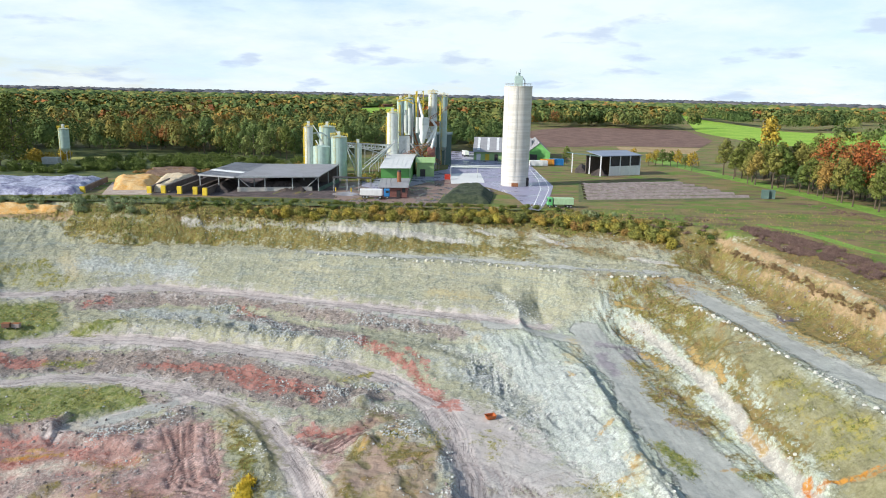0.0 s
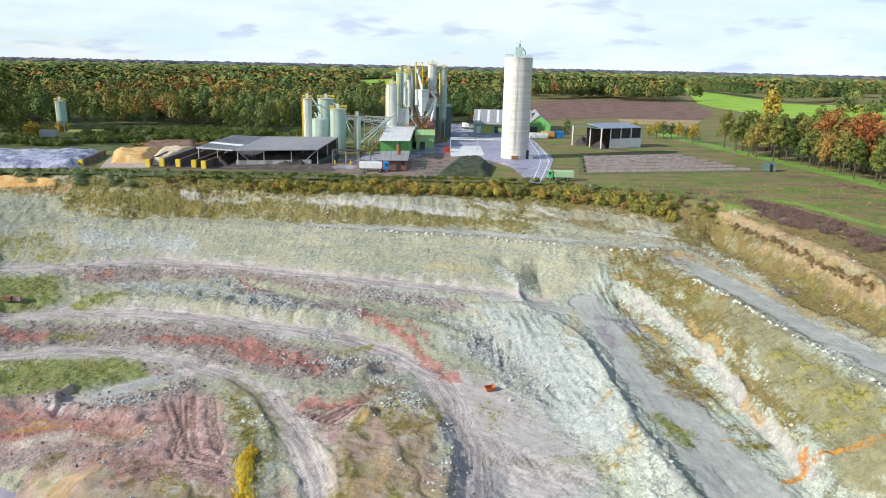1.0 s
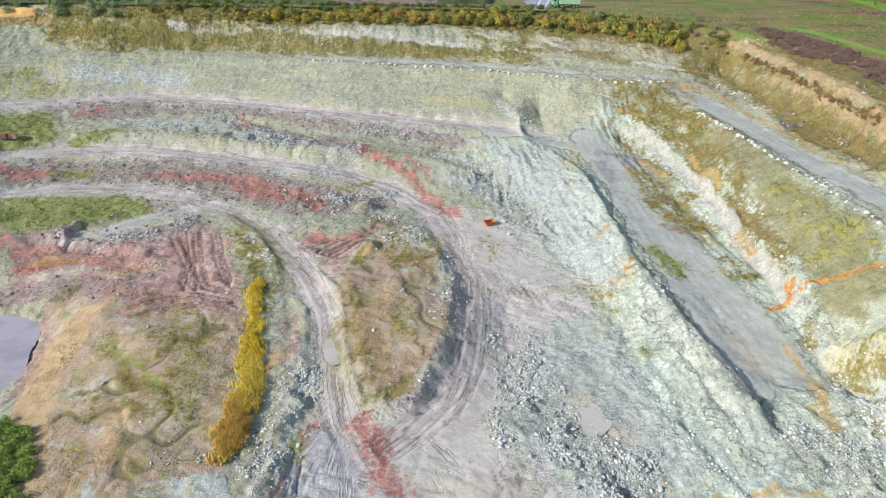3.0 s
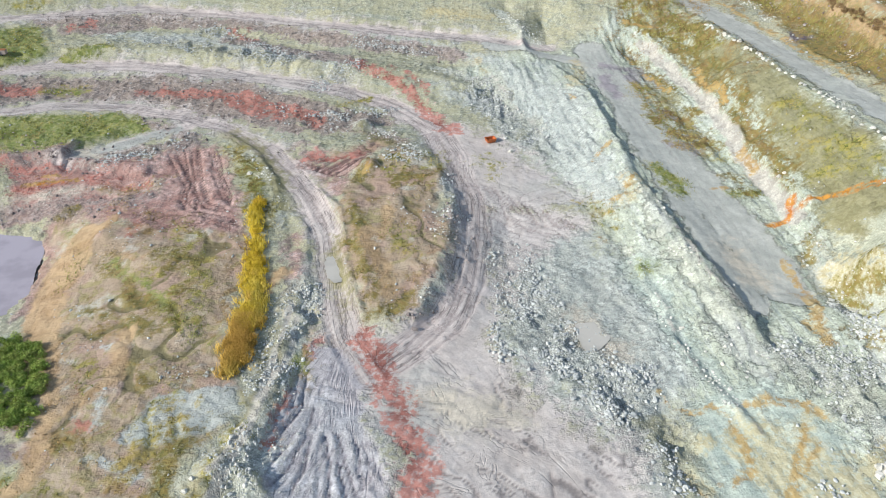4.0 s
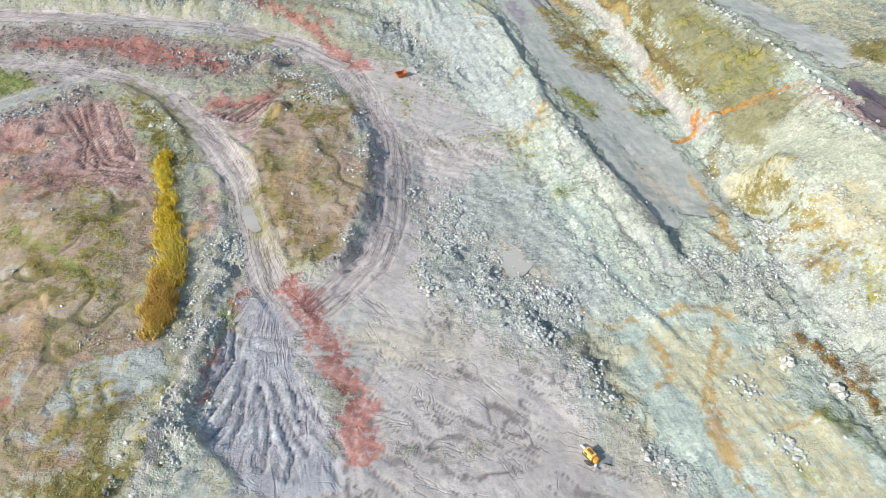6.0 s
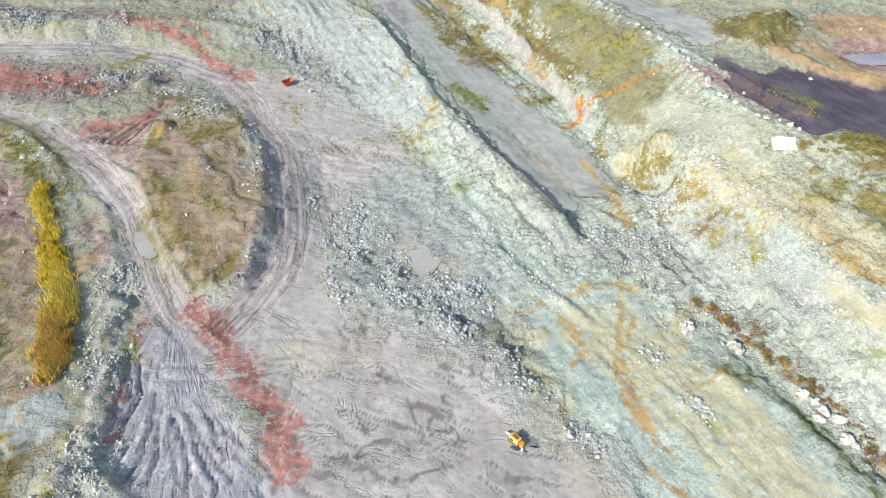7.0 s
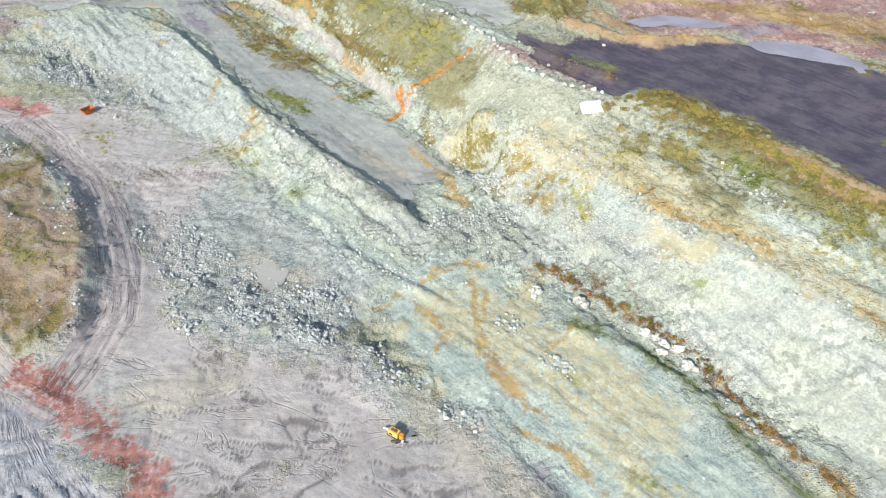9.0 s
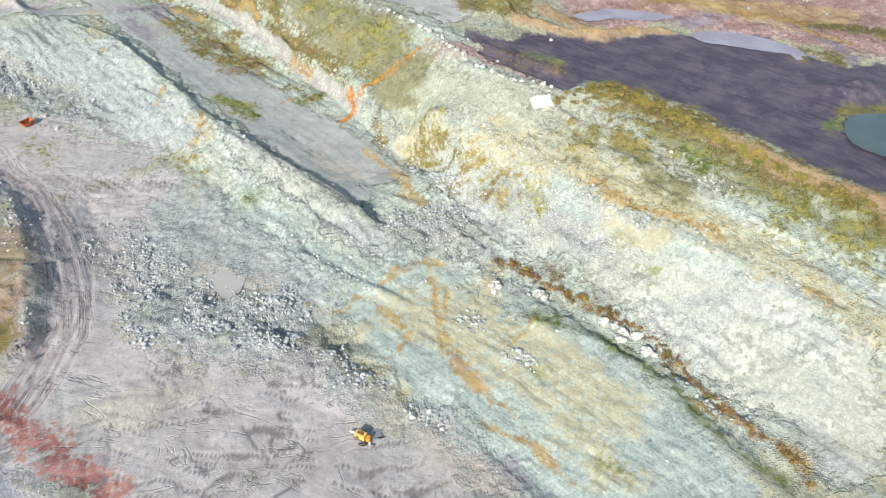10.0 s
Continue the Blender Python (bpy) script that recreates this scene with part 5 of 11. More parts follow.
COVER.append(('white', 1, [(-29.4, 109.1), (-25.8, 100.0), (-26.4, 93.2)]))
COVER.append(('lush', 0.8, [(-35.7, 113.0), (-32.4, 107.1)]))
COVER.append(('grass', 0.9, [(-29.5, 99.9), (-27.3, 93.2)]))
COVER.append(('mauve', 0.9, [(-23.5, 91.9), (-21.2, 83.1), (-19.5, 77.9)]))
COVER.append(('sage', 0.8, [(-15.3, 89.8), (-13.5, 80.4), (-12.5, 74.5)]))
COVER.append(('turf', 0.9, [(-40.0, 85.5), (-36.2, 84.0)]))
COVER.append(('turf', 1, [(-42.7, 71.3), (-38.1, 69.4)]))
COVER.append(('brown', 1.3, [(-51.6, 93.9), (-45.6, 91.9)]))
COVER.append(('brown', 1.2, [(-49.1, 86.6), (-43.6, 78.4), (-43.5, 71.4)]))
COVER.append(('brown', 1.5, [(-31.0, 90.1), (-29.5, 80.0), (-28.7, 70.3)]))
COVER.append(('turf', 0.7, [(-35.9, 77.2), (-34.7, 68.0)]))
COVER.append(('brown', 1.4, [(-46.8, 61.3), (-41.4, 53.6), (-40.7, 48.9)]))
COVER.append(('brown', 1, [(-35.2, 58.4), (-36.8, 53.4)]))
COVER.append(('grass', 1, [(-43.2, 64.8), (-40.0, 58.5)]))
COVER.append(('grass', 1.2, [(-30.3, 60.2), (-30.8, 54.9)]))
COVER.append(('scree', 0, [(-102.1, 142.5), (-84.0, 149.5), (-61.6, 150.8), (-45.0, 146.8), (-29.0, 141.5), (-15.8, 132.9), (-10.3, 121.9), (-19.1, 124.3), (-33.6, 130.5), (-43.4, 133.0), (-63.5, 140.0), (-79.3, 140.2), (-96.8, 134.2)]))
COVER.append(('scree', 2, [(-97.3, 172.7), (-79.4, 178.2), (-56.3, 175.9), (-31.5, 169.3), (-8.3, 161.8)]))
COVER.append(('red', 0.8, [(-50.8, 171.9), (-46.4, 168.8)]))
COVER.append(('red', 2, [(-40.7, 140.0), (-31.2, 135.2), (-24.6, 130.3)]))
COVER.append(('rubble', 1.5, [(-32.4, 135.2), (-25.0, 132.8), (-20.0, 130.3)]))
COVER.append(('red', 1, [(-99.1, 141.5), (-90.4, 142.9)]))
COVER.append(('red', 1, [(-65.0, 143.4), (-54.7, 142.3)]))
COVER.append(('blue', 2, [(-83.5, 170.8), (-68.9, 170.2), (-50.5, 165.9), (-32.8, 161.2)]))
COVER.append(('red', 0.6, [(-10.3, 151.1), (-2.3, 141.7)]))
COVER.append(('brown', 2.4, [(43.4, 169.0), (52.2, 171.2), (61.8, 169.9)]))
COVER.append(('brown', 2, [(59.5, 181.5), (66.2, 179.0), (67.6, 163.0)]))
COVER.append(('turf', 1.6, [(44.1, 165.8), (54.4, 163.7), (57.0, 147.8)]))
COVER.append(('turf', 1.6, [(63.3, 184.6), (71.2, 185.7)]))
COVER.append(('brown', 1.4, [(37.0, 164.4), (44.7, 161.6), (47.6, 152.2)]))
COVER.append(('turf', 1.5, [(49.5, 159.9), (54.1, 145.6)]))
COVER.append(('ochre', 0.5, [(56.7, 171.8), (64.0, 172.4)]))
COVER.append(('turf', 1.2, [(22.7, 205.8), (23.4, 194.9)]))
COVER.append(('brown', 1.6, [(27.2, 200.7), (50.0, 192.9), (63.9, 186.8)]))
COVER.append(('brown', 2.2, [(71.8, 170.5), (74.6, 149.2), (77.1, 132.6), (78.8, 117.6)]))
COVER.append(('turf', 1.2, [(74.9, 171.8), (77.6, 150.8), (79.8, 132.2), (81.3, 120.2)]))
COVER.append(('scree', 1.2, [(72.5, 179.9), (75.0, 158.6), (78.0, 141.3), (80.3, 120.3)]))
COVER.append(('brown', 0, [(62.7, 190.7), (74.6, 191.4), (74.6, 178.3), (68.7, 175.6), (60.2, 178.9)]))
COVER.append(('brown', 0, [(41.7, 171.7), (57.6, 175.0), (61.5, 164.9), (52.6, 157.0), (45.2, 164.1)]))
COVER.append(('ochre', 0.4, [(52.6, 172.7), (59.7, 172.4), (64.2, 170.7)]))
COVER.append(('turf', 1.5, [(76.3, 179.8), (78.9, 154.3), (81.2, 135.4), (82.8, 123.3)]))
COVER.append(('turf', 2, [(72.3, 175.5), (75.6, 151.5), (78.0, 134.5), (80.0, 117.6)]))
COVER.append(('pile', 1.3, [(17.4, 58.8), (18.9, 56.6), (21.6, 56.2)]))
COVER.append(('pile', 1.2, [(14.1, 64.2), (16.0, 63.0)]))
COVER.append(('pile', 1, [(7.8, 70.8), (8.8, 65.9)]))
COVER.append(('pile', 1.2, [(21.2, 63.6), (25.0, 63.3), (25.4, 58.3)]))
COVER.append(('pile', 0.9, [(24.9, 49.5), (25.7, 45.9)]))
COVER.append(('pile', 1, [(28.3, 38.1), (28.4, 35.3)]))
COVER.append(('pile', 0.8, [(8.1, 67.7), (9.8, 66.6)]))
COVER.append(('pile', 0.9, [(41.1, 45.1), (41.2, 42.6)]))
COVER.append(('pile', 0.8, [(39.8, 37.0), (40.6, 35.1)]))
COVER.append(('pile', 1, [(53.3, 72.9), (53.0, 64.7)]))
COVER.append(('pile', 0.9, [(-25.0, 132.8), (-20.4, 132.8)]))
COVER.append(('pile', 0.8, [(13.2, 79.0), (15.8, 75.7)]))
COVER.append(('brown', 0, [(75.2, 193.1), (95.4, 147.2), (98.4, 138.6), (90.4, 125.6), (83.6, 127.2), (81.1, 154.0), (75.0, 189.7)]))
COVER.append(('slab', 0, [(35.0, 60.4), (42.8, 56.0), (46.1, 46.2), (45.8, 38.0), (48.8, 31.8), (49.0, 24.6), (48.5, 17.6), (47.1, 10.7), (45.1, 7.5), (31.2, 19.3), (30.7, 28.4), (29.4, 38.1), (28.1, 47.3), (27.6, 56.7)]))
COVER.append(('slab', 1.8, [(29.4, 83.8), (31.4, 69.1), (34.4, 57.3)]))
COVER.append(('slab', 0, [(60.9, 57.2), (60.7, 49.3), (60.6, 42.1), (62.7, 35.2), (64.5, 27.0), (62.6, 26.8), (60.4, 35.4), (58.0, 45.2), (57.7, 54.5)]))
COVER.append(('yellow', 0.8, [(77.4, 183.1), (80.0, 162.8), (82.8, 143.1), (86.2, 129.3)]))
COVER.append(('violet', 1.2, [(74.9, 141.9), (76.5, 137.0)]))
COVER.append(('violet', 0.8, [(78.4, 129.1), (78.8, 124.2)]))
COVER.append(('white', 0.9, [(69.5, 173.9), (70.5, 163.7)]))
COVER.append(('scree', 0.8, [(74.9, 161.4), (77.1, 149.2), (78.2, 139.5)]))
COVER.append(('ochre', 0.2, [(64.0, 172.4), (67.8, 156.6), (72.1, 138.4), (73.9, 120.6)]))
COVER.append(('white', 0.8, [(76.2, 130.0), (76.4, 127.3)]))
COVER.append(('mauve', 1.6, [(-48.1, 99.2), (-38.9, 93.4), (-31.6, 85.6)]))
COVER.append(('mauve', 1.2, [(-48.9, 93.8), (-43.5, 83.1)]))
COVER.append(('mauve', 1.3, [(-31.4, 64.0), (-31.8, 58.4)]))
COVER.append(('grass', 1.5, [(-42.7, 80.6), (-35.5, 76.0), (-31.1, 68.1)]))
COVER.append(('turf', 0.8, [(-49.1, 77.3), (-43.4, 69.2)]))
COVER.append(('brown', 1.4, [(-48.3, 67.8), (-42.2, 60.7)]))
COVER.append(('turf', 0.8, [(-37.7, 64.0), (-33.7, 60.2)]))
COVER.append(('red', 0.6, [(-84.1, 114.5), (-74.0, 114.5), (-63.7, 112.1)]))
COVER.append(('scree', 1.2, [(-84.3, 115.6), (-72.5, 116.4), (-63.4, 114.3)]))
COVER.append(('scree', 1.6, [(-81.4, 103.7), (-67.6, 103.6), (-61.8, 104.1)]))
COVER.append(('brown', 1.2, [(-59.3, 108.3), (-50.6, 106.4), (-48.8, 110.5)]))
COVER.append(('ochre', 0.35, [(-72.9, 112.1), (-64.4, 111.2)]))
COVER.append(('scree', 1.5, [(-71.4, 116.9), (-68.2, 118.7), (-62.3, 117.2)]))
COVER.append(('brown', 1, [(42.6, 172.3), (48.7, 167.9), (53.8, 161.4)]))
COVER.append(('turf', 0.8, [(45.0, 170.3), (53.4, 170.1)]))
COVER.append(('turf', 0.9, [(47.6, 163.0), (52.9, 153.9)]))
COVER.append(('ochre', 0.35, [(43.0, 166.8), (50.1, 162.6)]))
COVER.append(('turf', 0.8, [(65.0, 187.9), (69.2, 184.0)]))
COVER.append(('turf', 0.7, [(77.3, 182.7), (79.8, 162.3), (82.4, 142.5), (86.2, 129.3)]))
COVER.append(('brown', 0.9, [(76.3, 179.8), (78.9, 154.3), (81.5, 136.0), (83.1, 123.9)]))
COVER.append(('blue', 2.6, [(11.9, 65.5), (17.6, 56.0), (21.7, 47.9), (23.1, 41.1)]))
COVER.append(('lane', 2.6, [(36.3, 129.0), (38.0, 110.0), (39.5, 94.7), (41.4, 82.2), (42.7, 73.8)]))
COVER.append(('lush', 0.9, [(93.6, 33.7), (100.1, 33.9), (105.7, 32.0)]))
COVER.append(('violet', 1, [(101.3, 37.1), (108.9, 36.0)]))
COVER.append(('white', 0.6, [(106.1, 38.0), (110.5, 36.0)]))
COVER.append(('sage', 1.5, [(70.1, 49.6), (68.2, 42.9), (68.3, 38.5)]))
COVER.append(('white', 0.8, [(72.5, 46.9), (71.8, 41.6)]))
COVER.append(('white', 0.8, [(72.0, 39.9), (71.6, 36.1)]))
COVER.append(('brown', 0.6, [(67.1, 55.1), (70.0, 50.5)]))
COVER.append(('blue', 0.7, [(68.3, 55.2), (70.2, 51.8)]))
COVER.append(('violet', 1.5, [(122.2, 59.7), (120.5, 51.0), (112.7, 35.5)]))
COVER.append(('violet', 1.2, [(104.8, 67.8), (116.0, 64.6)]))
COVER.append(('mauve', 1.2, [(127.7, 55.4), (123.1, 41.6)]))
COVER.append(('ochre', 0.8, [(120.1, 53.8), (120.6, 46.0)]))
COVER.append(('turf', 0.8, [(110.0, 53.6), (110.9, 49.0)]))
COVER.append(('yellow', 1.2, [(113.8, 68.9), (118.6, 55.0)]))
COVER.append(('mauve', 1.4, [(-50.6, 120.2), (-44.1, 111.9), (-38.0, 100.2)]))
COVER.append(('mauve', 1.2, [(-21.7, 110.6), (-16.7, 101.9), (-18.9, 112.1)]))
COVER.append(('beige', 1.5, [(-18.3, 116.2), (-13.3, 118.1), (-8.3, 120.4)]))
COVER.append(('scree', 1, [(-27.0, 118.2), (-22.1, 113.6)]))
COVER.append(('white', 0.6, [(-15.3, 127.8), (-9.5, 122.9)]))
COVER.append(('sage', 1, [(-14.9, 124.1), (-8.2, 119.1)]))
COVER.append(('brown', 1.3, [(27.5, 203.3), (43.1, 198.3), (57.5, 191.6)]))
COVER.append(('turf', 0.9, [(7.6, 203.9), (19.0, 199.8), (28.1, 194.1)]))
COVER.append(('beige', 0, [(-47.8, 53.7), (-36.6, 52.3), (-28.4, 52.9), (-26.5, 48.1), (-29.6, 42.5), (-36.0, 40.7), (-42.1, 44.3)]))
COVER.append(('turf', 0.9, [(-31.8, 41.9), (-28.4, 40.5), (-26.9, 43.1)]))
COVER.append(('lush', 0.7, [(-27.5, 41.1), (-26.1, 42.4)]))
COVER.append(('brown', 1, [(-38.4, 48.5), (-32.3, 45.3)]))
COVER.append(('turf', 0.8, [(-41.6, 51.7), (-36.8, 49.2)]))
COVER.append(('grass', 1.2, [(-41.5, 45.6), (-36.1, 42.7)]))
COVER.append(('white', 1.2, [(-18.9, 49.4), (-20.0, 43.7), (-20.7, 38.7)]))
COVER.append(('rubble', 1.2, [(-20.4, 48.1), (-21.6, 43.1), (-21.6, 38.1)]))
COVER.append(('white', 0.8, [(-26.7, 51.2), (-23.7, 46.6)]))
COVER.append(('brown', 0.9, [(-47.3, 52.9), (-43.4, 47.2)]))
COVER.append(('violet', 0.8, [(-49.8, 53.9), (-46.2, 50.4)]))
COVER.append(('lush', 0.7, [(-45.6, 46.5), (-43.4, 44.3)]))
COVER.append(('mauve', 0.7, [(-49.5, 57.4), (-46.4, 53.6)]))
COVER.append(('blue', 0.8, [(-20.4, 45.1), (-19.3, 43.0)]))
COVER.append(('grass', 0.9, [(-26.3, 39.2), (-22.4, 36.9)]))
COVER.append(('turf', 0.7, [(-29.5, 38.7), (-26.2, 36.9)]))
COVER.append(('chalk', 1.15, [(45.9, 160.5), (49.2, 146.8), (51.4, 135.0), (52.5, 124.0), (52.8, 114.0), (53.8, 105.5), (54.8, 97.0), (55.0, 91.6)]))
COVER.append(('rubble', 1.3, [(49.6, 48.4), (51.0, 40.3), (52.8, 30.6), (53.6, 24.8), (52.6, 17.4), (52.2, 8.8)]))
COVER.append(('lush', 0.55, [(45.4, 39.2), (47.8, 36.3), (49.2, 32.2), (50.9, 29.2), (50.7, 24.9), (50.4, 21.5), (49.5, 17.3), (49.4, 12.6), (49.0, 8.8)]))
COVER.append(('brown', 0.5, [(50.4, 45.6), (51.4, 40.3), (52.6, 35.1)]))
COVER.append(('brown', 0.6, [(53.6, 30.0), (54.1, 25.6)]))
COVER.append(('ochre', 0.35, [(53.3, 22.6), (52.8, 17.6), (52.8, 12.4)]))
COVER.append(('sage', 1.5, [(-41.2, 125.4), (-34.2, 117.6), (-28.7, 108.1), (-26.2, 100.4)]))
COVER.append(('rubble', 1.2, [(-20.2, 66.0), (-20.9, 58.0), (-22.0, 51.0), (-23.0, 46.0)]))
COVER.append(('mauve', 0.5, [(-17.2, 74.5), (-15.9, 67.5), (-16.4, 64.4), (-17.1, 60.0), (-17.9, 55.5), (-19.1, 51.6)]))
COVER.append(('mud', 0.8, [(-79.5, 106.0), (-71.2, 107.5), (-63.2, 108.0), (-58.4, 108.7)]))
COVER.append(('ochre', 0.7, [(-74.1, 109.8), (-69.2, 110.2), (-65.2, 110.5)]))
COVER.append(('red', 0.5, [(-82.0, 111.8), (-71.6, 111.4), (-65.6, 111.7), (-55.1, 111.1)]))
COVER.append(('scree', 1.4, [(-79.0, 102.6), (-69.5, 103.1), (-62.8, 102.8)]))
COVER.append(('lane', 1.6, [(-66.5, 118.4), (-61.0, 121.6), (-52.0, 126.4)]))
COVER.append(('dark', 0, [(72.5, 87.3), (76.8, 80.2), (83.7, 74.1), (89.0, 66.7), (99.4, 68.2), (98.0, 56.0), (84.0, 52.0), (78.4, 57.0), (74.5, 65.1), (72.3, 75.1)]))
COVER.append(('sand', 1.7, [(82.4, 84.0), (86.0, 76.0), (90.5, 71.5), (96.0, 71.0), (100.6, 67.6)]))
COVER.append(('ochre', 0.5, [(83.6, 82.0), (88.6, 73.6), (96.4, 70.4)]))
COVER.append(('turf', 2.6, [(79.4, 93.0), (81.4, 87.6), (86.4, 90.4)]))
COVER.append(('brown', 1.6, [(82.2, 85.0), (88.0, 87.2)]))
COVER.append(('brown', 1.5, [(72.0, 79.6), (72.9, 71.0), (74.4, 66.4)]))
COVER.append(('lush', 0.6, [(75.0, 74.2), (77.4, 68.8)]))
COVER.append(('mauve', 1.0, [(71.4, 79.0), (72.8, 68.0)]))
COVER.append(('yellow', 1.6, [(41.2, 53.6), (38.6, 47.6), (36.6, 42.6)]))
COVER.append(('ochre', 0.30, [(40.9, 53.3), (37.9, 47.0), (35.2, 42.8), (34.4, 38.8), (35.1, 36.4), (35.1, 23.2)]))
COVER.append(('ochre', 0.25, [(28.9, 56.1), (32.4, 56.4), (34.0, 51.2), (33.1, 47.5), (29.6, 46.0)]))
COVER.append(('ochre', 0.35, [(35.5, 56.5), (38.3, 57.3), (42.5, 56.0), (43.1, 54.0)]))
COVER.append(('ochre', 0.22, [(33.7, 53.0), (34.0, 49.7), (30.9, 45.9)]))
COVER.append(('yellow', 1.3, [(47.5, 47.8), (41.2, 43.7), (39.8, 37.0)]))
COVER.append(('rubble', 0.9, [(24.0, 53.1), (26.6, 47.4), (28.2, 40.0)]))
COVER.append(('rubble', 1.6, [(38.6, 76.0), (41.6, 68.0), (42.8, 62.0), (43.6, 58.0)]))
COVER.append(('white', 1.8, [(44.0, 62.0), (47.6, 54.0), (48.4, 50.6)]))
COVER.append(('chalk', 0.9, [(27.6, 202.4), (30.6, 198.6), (35.0, 194.6)]))
COVER.append(('chalk', 0.8, [(50.0, 186.4), (56.0, 184.0), (61.9, 181.2)]))
COVER.append(('sage', 1.6, [(29.0, 199.0), (38.0, 191.6), (47.0, 187.6)]))
COVER.append(('white', 1.4, [(-21.0, 75.0), (-21.0, 68.5), (-21.8, 62.0), (-22.8, 55.5), (-24.0, 50.0), (-25.5, 46.0), (-26.5, 41.0)]))
COVER.append(('blue', 0, [(12.0, 150.0), (24.0, 146.0), (29.0, 135.0), (30.0, 116.0), (31.0, 104.0), (27.0, 98.0), (22.0, 108.0), (17.0, 122.0), (10.0, 140.0)]))
COVER.append(('brown', 2.2, [(24.0, 203.0), (40.0, 192.0), (52.0, 188.4)]))
COVER.append(('turf', 2.2, [(58.0, 192.6), (66.0, 188.4), (73.0, 186.4)]))
COVER.append(('brown', 1.6, [(56.0, 178.0), (66.0, 182.0), (72.0, 178.0)]))
COVER.append(('brown', 2.0, [(38.0, 176.0), (48.0, 172.0), (56.0, 166.0)]))
COVER.append(('slab', 0, [(57.0, 92.0), (63.0, 88.0), (66.0, 72.0), (64.0, 58.0), (59.0, 62.0), (57.6, 74.0)]))
COVER.append(('drape', 0, [(-125.0, 190.0), (-75.0, 200.0), (-37.0, 196.0), (-13.0, 192.0), (11.0, 188.0), (25.0, 182.0), (22.0, 166.0), (11.0, 168.0), (-27.0, 176.0), (-50.0, 181.0), (-75.0, 186.0), (-117.0, 178.0)]))
COVER.append(('chalk', 0.75, [(-20.1, 75.0), (-20.1, 68.5), (-20.6, 64.6), (-20.7, 60.3), (-21.3, 55.5), (-22.1, 51.0), (-23.3, 46.6)]))
COVER.append(('yellow', 0.9, [(-20.4, 75.0), (-20.4, 68.5), (-20.9, 62.0), (-21.9, 55.5), (-23.4, 50.0), (-25.0, 44.0)]))
COVER.append(('skin', 0, [(-31.7, 58.9), (-25.8, 59.5), (-24.6, 55.1), (-27.1, 52.3), (-29.8, 50.4), (-33.1, 50.6), (-33.7, 52.1), (-31.9, 54.2)]))
COVER.append(('skin', 0.7, [(-42.0, 67.3), (-38.6, 67.0)]))
COVER.append(('skin', 0.5, [(-40.3, 59.8), (-40.5, 56.3)]))
COVER.append(('skin', 0.5, [(-38.8, 60.4), (-37.8, 53.6)]))
COVER.append(('skin', 0.8, [(-37.0, 49.0), (-33.0, 47.0), (-30.5, 46.0)]))
COVER.append(('red', 0.5, [(-39.7, 55.3), (-39.2, 54.4)]))
COVER.append(('violet', 0, [(-52.0, 54.0), (-46.0, 52.8), (-44.4, 50.3), (-46.1, 48.7), (-52.0, 47.6)]))
COVER.append(('sand', 1.1, [(-54.8, 71.3), (-49.9, 68.9), (-46.1, 59.6), (-44.4, 54.8), (-43.3, 49.9), (-43.0, 46.1), (-45.6, 43.7)]))
COVER.append(('turf', 0, [(-32.4, 42.0), (-29.4, 42.9), (-27.5, 40.5), (-25.2, 36.3), (-29.9, 36.3), (-31.2, 39.4)]))
COVER.append(('turf', 0.7, [(-47.0, 46.0), (-44.6, 43.6), (-40.0, 44.0), (-34.4, 42.4)]))
COVER.append(('chalk', 0.8, [(-18.7, 71.6), (-18.5, 66.3), (-20.0, 59.7), (-20.9, 54.1), (-21.8, 48.1), (-22.6, 43.7), (-23.6, 39.9), (-24.8, 36.8)]))
COVER.append(('white', 0, [(-21.9, 47.1), (-19.1, 45.3), (-17.3, 41.6), (-15.5, 34.5), (-23.5, 34.4), (-23.6, 41.2)]))
COVER.append(('rubble', 1.0, [(-21.8, 48.1), (-22.2, 43.7), (-22.0, 38.0)]))
COVER.append(('blue', 0.8, [(-19.4, 46.7), (-16.4, 43.1), (-13.4, 39.1)]))
COVER.append(('fan', 0, [(-16.0, 68.1), (-17.8, 58.9), (-19.4, 51.6), (-18.9, 48.5), (-16.1, 44.5), (-13.3, 40.4), (-8.0, 40.4), (-8.4, 47.0), (-12.4, 62.0)]))
COVER.append(('track', 0, [(-13.0, 41.0), (4.0, 44.0), (20.0, 45.0), (26.0, 33.0), (28.0, 18.0), (-4.0, 14.0), (-12.6, 30.0)]))
COVER.append(('rubble', 0, [(45.9, 65.5), (50.8, 61.3), (50.0, 53.4), (48.2, 48.2), (44.6, 51.5), (43.9, 58.1)]))
COVER.append(('yellow', 0, [(41.0, 50.1), (46.6, 47.4), (45.0, 41.3), (39.1, 38.5), (35.8, 41.4)]))
COVER.append(('brown', 1.6, [(44.0, 128.0), (47.4, 124.0), (47.6, 116.0)]))
COVER.append(('violet', 1.0, [(45.0, 131.0), (46.6, 122.0), (46.0, 114.0)]))
COVER.append(('sand', 0.9, [(75.4, 188.0), (77.4, 182.0), (79.6, 170.0), (81.0, 158.0), (82.2, 147.0), (83.4, 137.0), (84.6, 127.0)]))
COVER.append(('turf', 1.2, [(80.6, 184.0), (83.6, 172.0), (86.0, 158.0), (88.4, 146.0), (90.0, 134.0)]))
COVER.append(('sand', 0.4, [(76.5, 165.9), (78.8, 148.6), (80.6, 133.9), (81.3, 122.9)]))
